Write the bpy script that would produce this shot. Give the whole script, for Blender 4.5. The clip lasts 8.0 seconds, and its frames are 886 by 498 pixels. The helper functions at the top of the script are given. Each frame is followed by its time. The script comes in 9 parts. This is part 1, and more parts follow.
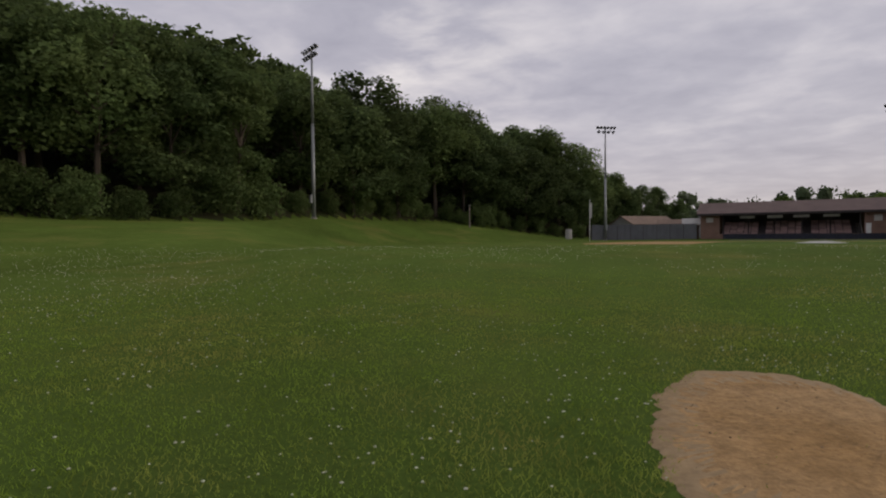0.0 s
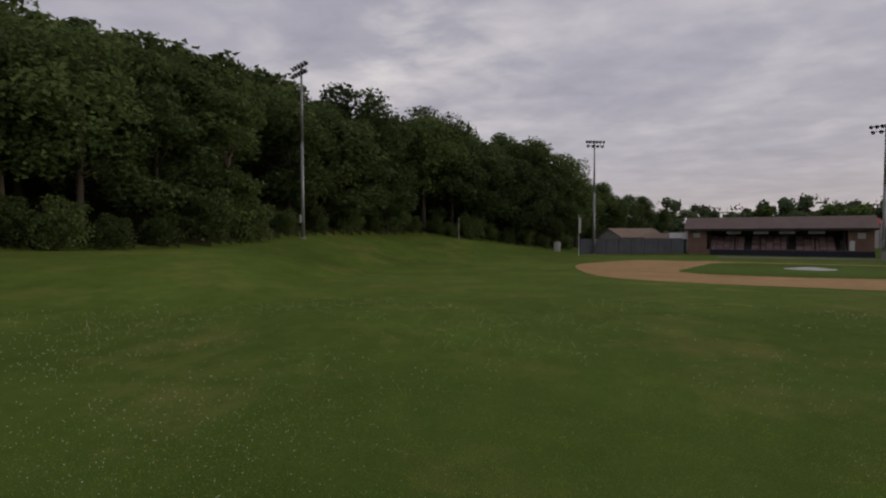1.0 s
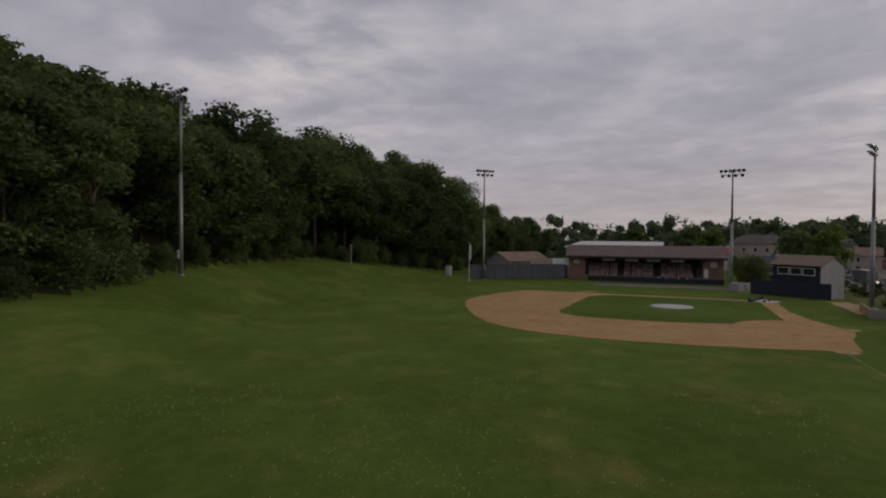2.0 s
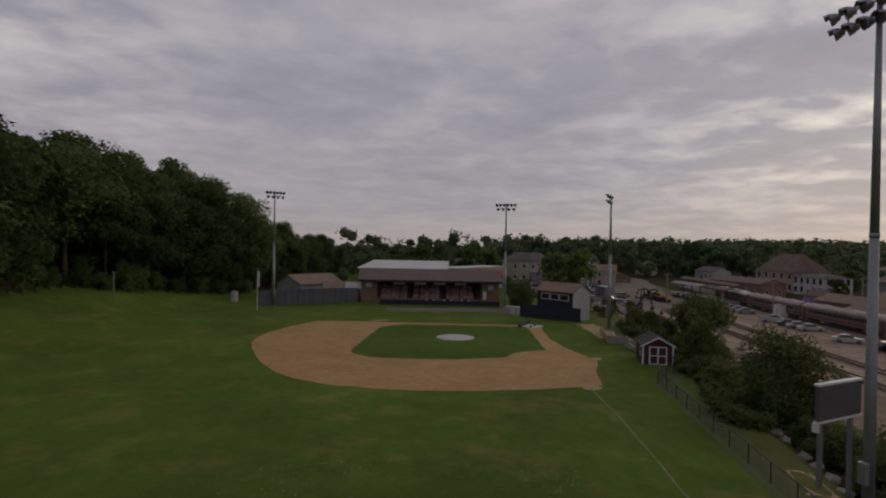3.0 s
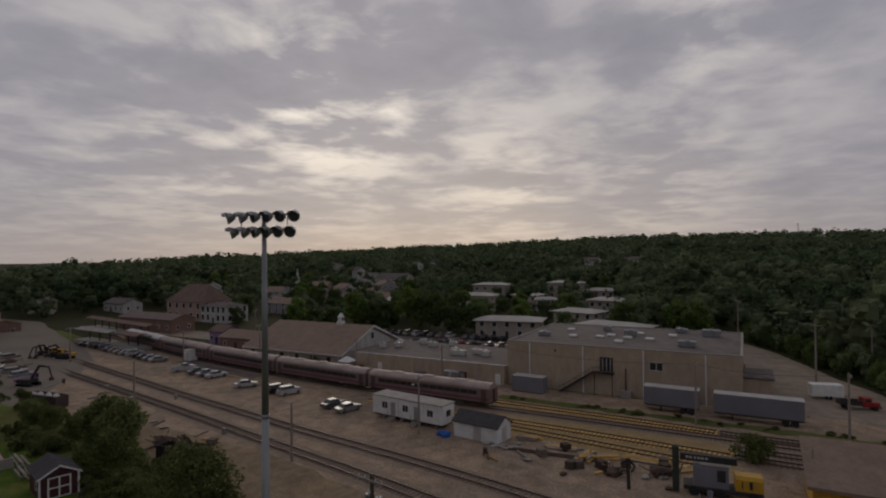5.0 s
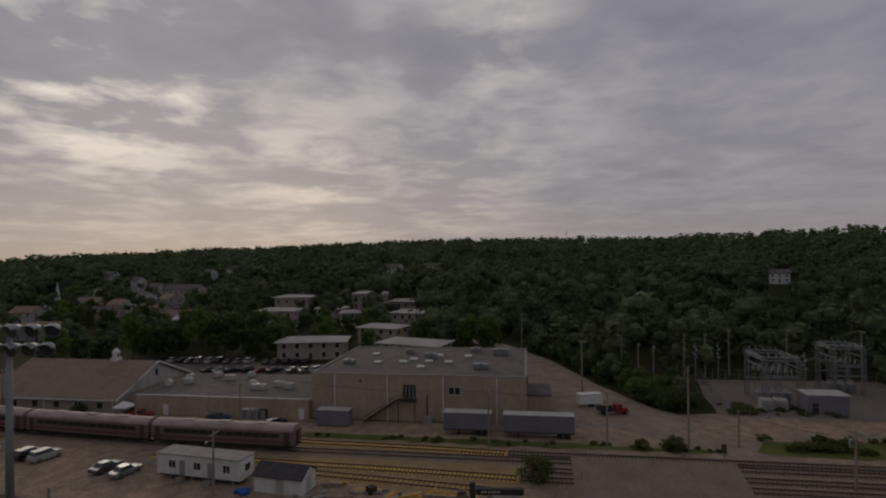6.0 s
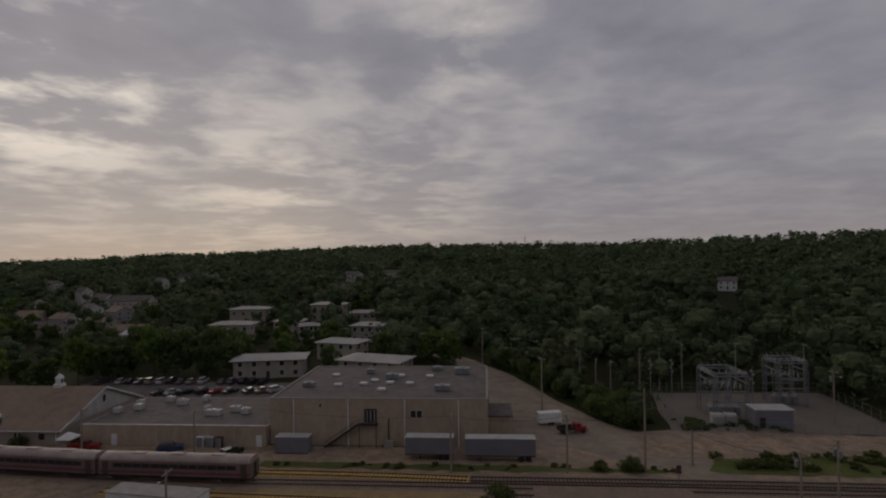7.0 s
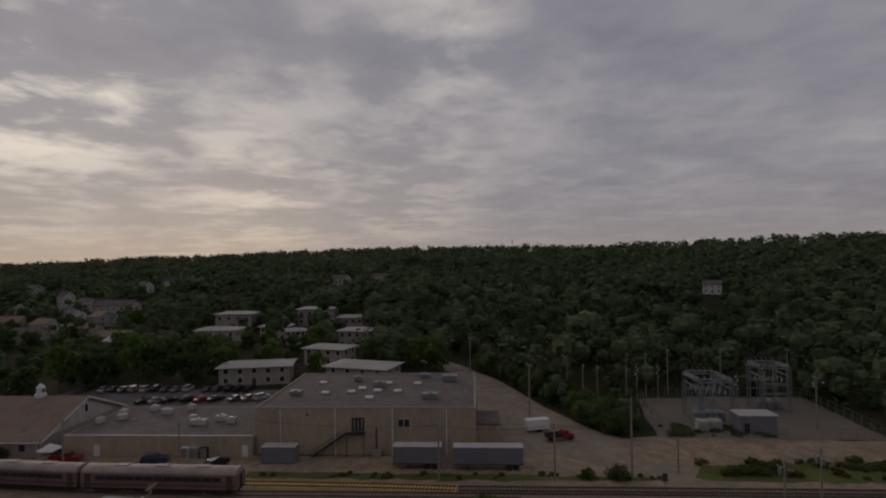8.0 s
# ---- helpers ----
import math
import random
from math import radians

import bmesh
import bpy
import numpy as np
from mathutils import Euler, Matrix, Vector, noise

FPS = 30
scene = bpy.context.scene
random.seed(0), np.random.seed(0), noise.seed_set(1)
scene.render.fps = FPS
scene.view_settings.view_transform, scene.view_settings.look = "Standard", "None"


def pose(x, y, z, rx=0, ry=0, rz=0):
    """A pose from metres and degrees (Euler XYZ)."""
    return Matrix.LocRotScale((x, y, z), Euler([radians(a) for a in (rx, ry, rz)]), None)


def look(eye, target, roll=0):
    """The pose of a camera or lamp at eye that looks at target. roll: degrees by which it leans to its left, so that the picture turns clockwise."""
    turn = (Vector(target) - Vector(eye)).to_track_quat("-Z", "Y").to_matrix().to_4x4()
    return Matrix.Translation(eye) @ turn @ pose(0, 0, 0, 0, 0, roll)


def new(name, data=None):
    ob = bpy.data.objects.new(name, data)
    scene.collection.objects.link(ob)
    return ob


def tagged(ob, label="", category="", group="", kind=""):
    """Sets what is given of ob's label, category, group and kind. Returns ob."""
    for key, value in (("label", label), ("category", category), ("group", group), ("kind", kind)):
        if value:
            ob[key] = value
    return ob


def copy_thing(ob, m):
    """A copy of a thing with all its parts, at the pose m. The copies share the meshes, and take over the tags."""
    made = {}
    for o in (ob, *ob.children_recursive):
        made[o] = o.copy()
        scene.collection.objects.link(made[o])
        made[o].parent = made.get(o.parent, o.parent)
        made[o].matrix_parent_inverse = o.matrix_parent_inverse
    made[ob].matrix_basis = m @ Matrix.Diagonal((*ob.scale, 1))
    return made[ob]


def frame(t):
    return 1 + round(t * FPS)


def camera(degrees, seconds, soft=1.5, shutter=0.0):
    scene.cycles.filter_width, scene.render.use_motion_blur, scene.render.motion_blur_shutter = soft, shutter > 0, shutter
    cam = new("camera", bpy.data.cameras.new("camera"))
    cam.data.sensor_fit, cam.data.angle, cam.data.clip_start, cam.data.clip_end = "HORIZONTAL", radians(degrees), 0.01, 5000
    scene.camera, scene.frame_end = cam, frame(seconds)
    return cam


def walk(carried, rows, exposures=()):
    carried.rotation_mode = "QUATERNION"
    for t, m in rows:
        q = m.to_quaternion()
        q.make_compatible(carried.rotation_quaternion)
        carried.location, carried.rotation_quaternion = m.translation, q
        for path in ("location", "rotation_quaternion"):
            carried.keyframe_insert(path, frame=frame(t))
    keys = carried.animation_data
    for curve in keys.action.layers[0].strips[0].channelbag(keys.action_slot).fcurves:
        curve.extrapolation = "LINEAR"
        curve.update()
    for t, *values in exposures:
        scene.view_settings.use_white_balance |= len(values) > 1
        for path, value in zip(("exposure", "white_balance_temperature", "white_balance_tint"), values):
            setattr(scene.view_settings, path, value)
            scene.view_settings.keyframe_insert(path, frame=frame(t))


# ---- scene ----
# ---- camera: a drone that climbs over the outfield and turns to its right ----
cam = camera(77.44, 8.0, 2.1)
EXPOSURES = [(0.0, 1.1), (1.2, 0.8), (2.5, 0.56), (4.0, 0.34), (5.2, 0.27), (6.5, 0.04), (8.0, 0.06)]
# seconds, x, y, z, yaw, pitch, roll
ROWS = [
    (0, 0.0, -0.0, 1.28, -0.0, -1.37, 0.47),
    (0.5, -0.46, 0.32, 2.52, -0.89, -1.58, 0.23),
    (1, -1.02, 0.9, 4.48, -1.68, -1.59, 0.12),
    (1.2, -1.17, 1.04, 5.43, -2.79, -1.57, -0.01),
    (2.3, -0.59, 1.04, 10.29, -17.52, -0.98, -0.54),
    (2.5, -0.48, 1.0, 11.13, -21.02, -0.9, -0.55),
    (3, -0.41, 1.51, 13.32, -33.78, -0.35, -1.08),
    (3.5, -0.26, 1.55, 15.58, -48.03, 0.23, -0.72),
    (4, -0.16, 1.62, 18.09, -63.72, 0.66, -0.33),
    (4.5, 0.08, 1.78, 20.83, -77.42, 0.75, 0.16),
    (5, 0.52, 1.97, 23.7, -89.9, 0.69, 0.56),
    (5.2, 0.51, 2.07, 24.84, -94.96, 0.63, 0.77),
    (6.3, 1.46, 2.2, 30.89, -112.55, 0.59, 0.61),
    (6.5, 1.5, 2.28, 31.54, -113.16, 0.68, 0.71),
    (7, 1.52, 2.38, 33.17, -114.25, 0.79, 0.76),
    (7.5, 1.57, 2.38, 34.08, -115.1, 0.92, 0.8),
    (8, 1.57, 2.38, 34.3, -115.54, 0.99, 0.8),
]
walk(cam, [(t, pose(x, y, z, 0, 0, yaw) @ pose(0, 0, 0, 90 + pitch, 0, 0) @ pose(0, 0, 0, 0, 0, -roll)) for t, x, y, z, yaw, pitch, roll in ROWS],
     EXPOSURES)

# ---- world: an overcast evening sky, brighter towards the hidden sun ----
SUN_AZ, SUN_EL = 84.0, 13.0
sun_dir = Vector((math.sin(radians(SUN_AZ)) * math.cos(radians(SUN_EL)), math.cos(radians(SUN_AZ)) * math.cos(radians(SUN_EL)), math.sin(radians(SUN_EL))))


class Nodes:
    """Short calls for node trees."""

    def __init__(self, tree):
        self.t = tree

    def add(self, kind):
        return self.t.nodes.new(kind)

    def put(self, sock, v):
        if hasattr(v, "is_output"):
            self.t.links.new(v, sock)
        else:
            sock.default_value = v

    def math(self, op, a, b=0.0, clamp=False):
        n = self.add("ShaderNodeMath")
        n.operation, n.use_clamp = op, clamp
        self.put(n.inputs[0], a)
        self.put(n.inputs[1], b)
        return n.outputs[0]

    def noise(self, vec, scale, detail=4.0, rough=0.55, lac=2.0, dist=0.0):
        n = self.add("ShaderNodeTexNoise")
        self.put(n.inputs["Vector"], vec)
        for k, v in (("Scale", scale), ("Detail", detail), ("Roughness", rough), ("Lacunarity", lac), ("Distortion", dist)):
            n.inputs[k].default_value = v
        return n.outputs["Fac"]

    def ramp(self, fac, *stops):
        n = self.add("ShaderNodeValToRGB")
        self.put(n.inputs[0], fac)
        el = n.color_ramp.elements
        while len(el) < len(stops):
            el.new(0.5)
        for e, (p, c) in zip(el, stops):
            e.position, e.color = p, ((c, c, c, 1) if isinstance(c, (int, float)) else (*c, 1))
        return n.outputs[0]

    def mix(self, fac, a, b, how="MIX"):
        n = self.add("ShaderNodeMix")
        n.data_type, n.blend_type = "RGBA", how
        self.put(n.inputs[0], fac)
        for s, v in ((n.inputs[6], a), (n.inputs[7], b)):
            self.put(s, (*v, 1) if isinstance(v, tuple) and len(v) == 3 else v)
        return n.outputs[2]

    def mapped(self, vec, scale=(1, 1, 1), rot=(0, 0, 0), loc=(0, 0, 0)):
        n = self.add("ShaderNodeMapping")
        self.put(n.inputs["Vector"], vec)
        n.inputs["Scale"].default_value, n.inputs["Rotation"].default_value, n.inputs["Location"].default_value = scale, rot, loc
        return n.outputs[0]


world = bpy.data.worlds.new("evening_sky")
scene.world = world
world.use_nodes = True
w = Nodes(world.node_tree)
world.node_tree.nodes.clear()
sky = w.add("ShaderNodeTexSky")
sky.sky_type, sky.sun_disc, sky.sun_elevation, sky.sun_rotation = "NISHITA", False, radians(SUN_EL), radians(SUN_AZ)
gen = w.add("ShaderNodeTexCoord").outputs["Generated"]
sep = w.add("ShaderNodeSeparateXYZ")
w.put(sep.inputs[0], gen)
up = w.math("ADD", w.math("MAXIMUM", sep.outputs[2], 0.0), 0.11)
flat = w.add("ShaderNodeCombineXYZ")
w.put(flat.inputs[0], w.math("DIVIDE", sep.outputs[0], up))
w.put(flat.inputs[1], w.math("DIVIDE", sep.outputs[1], up))
deck = w.mapped(flat.outputs[0], (1.0, 1.0, 1), (0, 0, radians(20)), (3.1, 1.7, 0))
broad = w.noise(deck, 0.55, 3, 0.5)
clouds = w.noise(deck, 1.5, 6, 0.50, 2.1, 0.3)
wisps = w.noise(w.mapped(flat.outputs[0], (1.0, 1.0, 1), (0, 0, radians(38)), (0.4, 5.2, 0)), 4.2, 4, 0.50, 2.1, 0.3)
dense = w.math("ADD", w.math("MULTIPLY", clouds, 0.50), w.math("ADD", w.math("MULTIPLY", broad, 0.38), w.math("MULTIPLY", wisps, 0.26)))
cover = w.ramp(dense, (0.44, (0.192, 0.187, 0.222)), (0.56, (0.239, 0.231, 0.264)), (0.66, (0.286, 0.274, 0.301)), (0.80, (0.37, 0.352, 0.366)))


def lobe(az, el, sharp):
    """A soft round area of the sky about one direction."""
    d = w.add("ShaderNodeVectorMath")
    d.operation = "DOT_PRODUCT"
    w.put(d.inputs[0], gen)
    d.inputs[1].default_value = (math.sin(radians(az)) * math.cos(radians(el)), math.cos(radians(az)) * math.cos(radians(el)), math.sin(radians(el)))
    return w.math("POWER", w.math("MAXIMUM", d.outputs["Value"], 0.0), sharp)


near_sun = lobe(SUN_AZ, SUN_EL, 1.0)
# thin places of the deck, where the hidden sun shines through
thin = w.math("MULTIPLY", lobe(SUN_AZ, SUN_EL + 3, 5.0), 0.24)
for az, el, sharp, k in ((77, 16.5, 150, 1.0), (79, 10, 160, 0.22), (65, 11, 110, 0.28), (96, 6, 170, 0.4), (111, 7, 200, 0.28), (117, 22, 220, 0.4), (85, 15, 200, 0.3), (-3, 20, 60, 0.25)):
    thin = w.math("ADD", thin, w.math("MULTIPLY", lobe(az, el, sharp), k))
gaps = w.ramp(dense, (0.54, 0.0), (0.66, 1.0))
low = w.math("POWER", w.math("SUBTRACT", 1.0, w.math("MAXIMUM", sep.outputs[2], 0.0), True), 9.0)
cover = w.mix(w.math("MULTIPLY", low, 0.80, True), cover, (0.280, 0.242, 0.234))
warm = w.mix(low, (0.50, 0.445, 0.335), (0.44, 0.315, 0.17))
bright = w.math("MULTIPLY", thin, w.math("ADD", w.math("MULTIPLY", gaps, w.math("SUBTRACT", 0.92, w.math("MULTIPLY", low, 0.62))), w.math("MULTIPLY", low, 0.12)))
cover = w.mix(bright, cover, warm, "ADD")
cover = w.mix(w.math("MULTIPLY", w.math("POWER", near_sun, 3.0), 0.034), cover, (1.0, 0.82, 0.56), "ADD")
for az, el, k in ((97, 5, 0.075), (78, 5, 0.03), (112, 6, 0.035), (66, 6, 0.03)):
    cover = w.mix(w.math("MULTIPLY", lobe(az, el, 90), k), cover, (1.0, 0.72, 0.36), "ADD")
shade = w.mix(0.92, w.mix(1.0, sky.outputs[0], (0.025, 0.027, 0.032), "MULTIPLY"), cover)
bg = w.add("ShaderNodeBackground")
w.put(bg.inputs[0], shade)
bg.inputs[1].default_value = 1.0
w.put(w.add("ShaderNodeOutputWorld").inputs[0], bg.outputs[0])

sun = new("sun", bpy.data.lights.new("sun", "SUN"))
sun.data.energy, sun.data.angle, sun.data.color = 0.5, radians(28), (1.0, 0.86, 0.70)
sun.matrix_world = look((0, 0, 200), Vector((0, 0, 200)) - sun_dir)

# ---- materials ----
def mat(name, col, col2=None, rough=0.8, metal=0.0, scale=1.0, fine=30.0, bump=0.15, grain=0.25, vary=0.0, island=0.0, spec=0.3, stretch=(1, 1, 1), thr=(0.35, 0.65), through_light=0.0, blotch=0.0):
    """A surface of two colours mixed at one scale, with grain and relief at a finer one."""
    m = bpy.data.materials.new(name)
    m.use_nodes = True
    n = Nodes(m.node_tree)
    p = m.node_tree.nodes["Principled BSDF"]
    tc = n.mapped(n.add("ShaderNodeTexCoord").outputs["Object"], stretch)
    a = n.noise(tc, scale, 5, 0.6)
    b = n.noise(tc, fine, 3, 0.6)
    c2 = col2 or tuple(c * 0.72 for c in col)
    c = n.mix(n.ramp(a, (thr[0], 0.0), (thr[1], 1.0)), col, c2)
    c = n.mix(1.0, c, n.ramp(b, (0.25, 1 - grain), (0.75, 1 + grain * 0.6)), "MULTIPLY")
    if blotch:
        d = n.noise(tc, scale * 4.7, 4, 0.6, 2.2, 0.6)
        c = n.mix(1.0, c, n.ramp(d, (0.34, 1 - blotch), (0.66, 1 + blotch * 0.7)), "MULTIPLY")
    if vary:
        r = n.add("ShaderNodeObjectInfo").outputs["Random"]
        c = n.mix(1.0, c, n.ramp(r, (0.0, 1 - vary), (1.0, 1 + vary)), "MULTIPLY")
    if island:
        r = n.add("ShaderNodeNewGeometry").outputs["Random Per Island"]
        c = n.mix(1.0, c, n.ramp(r, (0.0, 1 - island), (1.0, 1 + island)), "MULTIPLY")
    n.put(p.inputs["Base Color"], c)
    p.inputs["Metallic"].default_value = metal
    p.inputs["Specular IOR Level"].default_value = spec
    n.put(p.inputs["Roughness"], n.ramp(b, (0.2, max(rough - 0.1, 0.03)), (0.8, min(rough + 0.1, 1.0))))
    if bump:
        bp = n.add("ShaderNodeBump")
        bp.inputs["Strength"].default_value = bump
        bp.inputs["Distance"].default_value = 0.02
        n.put(bp.inputs["Height"], b)
        n.put(p.inputs["Normal"], bp.outputs[0])
    if through_light:
        tr = n.add("ShaderNodeBsdfTranslucent")
        n.put(tr.inputs[0], c)
        mx = n.add("ShaderNodeMixShader")
        mx.inputs[0].default_value = through_light
        n.put(mx.inputs[1], p.outputs[0])
        n.put(mx.inputs[2], tr.outputs[0])
        n.put(m.node_tree.nodes["Material Output"].inputs[0], mx.outputs[0])
    return m


def turf(name, a, b, dry, dry_at=(0.56, 0.72)):
    """Mown grass: fine blades, clumps, broad tone changes and drier patches."""
    m = bpy.data.materials.new(name)
    m.use_nodes = True
    n = Nodes(m.node_tree)
    p = m.node_tree.nodes["Principled BSDF"]
    tc = n.add("ShaderNodeTexCoord").outputs["Object"]
    broad = n.noise(tc, 0.07, 4, 0.55)
    clump = n.noise(tc, 0.9, 5, 0.65)
    fine = n.noise(n.mapped(tc, (1, 1, 0.2)), 22.0, 4, 0.7)
    c = n.mix(n.ramp(clump, (0.34, 0.0), (0.66, 1.0)), a, b)
    patch = n.math("MULTIPLY", n.ramp(n.noise(tc, 0.16, 4, 0.6), (dry_at[0], 0.0), (dry_at[1], 1.0)), n.ramp(clump, (0.30, 0.3), (0.6, 1.0)))
    c = n.mix(patch, c, dry)
    c = n.mix(1.0, c, n.ramp(broad, (0.3, 0.76), (0.7, 1.22)), "MULTIPLY")
    c = n.mix(1.0, c, n.ramp(n.noise(n.mapped(tc, (1, 0.6, 1)), 0.34, 5, 0.65, 2.1, 0.5), (0.36, 0.90), (0.66, 1.09)), "MULTIPLY")
    c = n.mix(1.0, c, n.ramp(fine, (0.28, 0.62), (0.72, 1.3)), "MULTIPLY")
    n.put(p.inputs["Base Color"], c)
    p.inputs["Roughness"].default_value, p.inputs["Specular IOR Level"].default_value = 0.95, 0.02
    p.inputs["Sheen Weight"].default_value, p.inputs["Sheen Roughness"].default_value, p.inputs["Sheen Tint"].default_value = 0.12, 0.45, (0.45, 0.56, 0.12, 1)
    bp = n.add("ShaderNodeBump")
    bp.inputs["Strength"].default_value, bp.inputs["Distance"].default_value = 0.4, 0.04
    n.put(bp.inputs["Height"], fine)
    n.put(p.inputs["Normal"], bp.outputs[0])
    return m


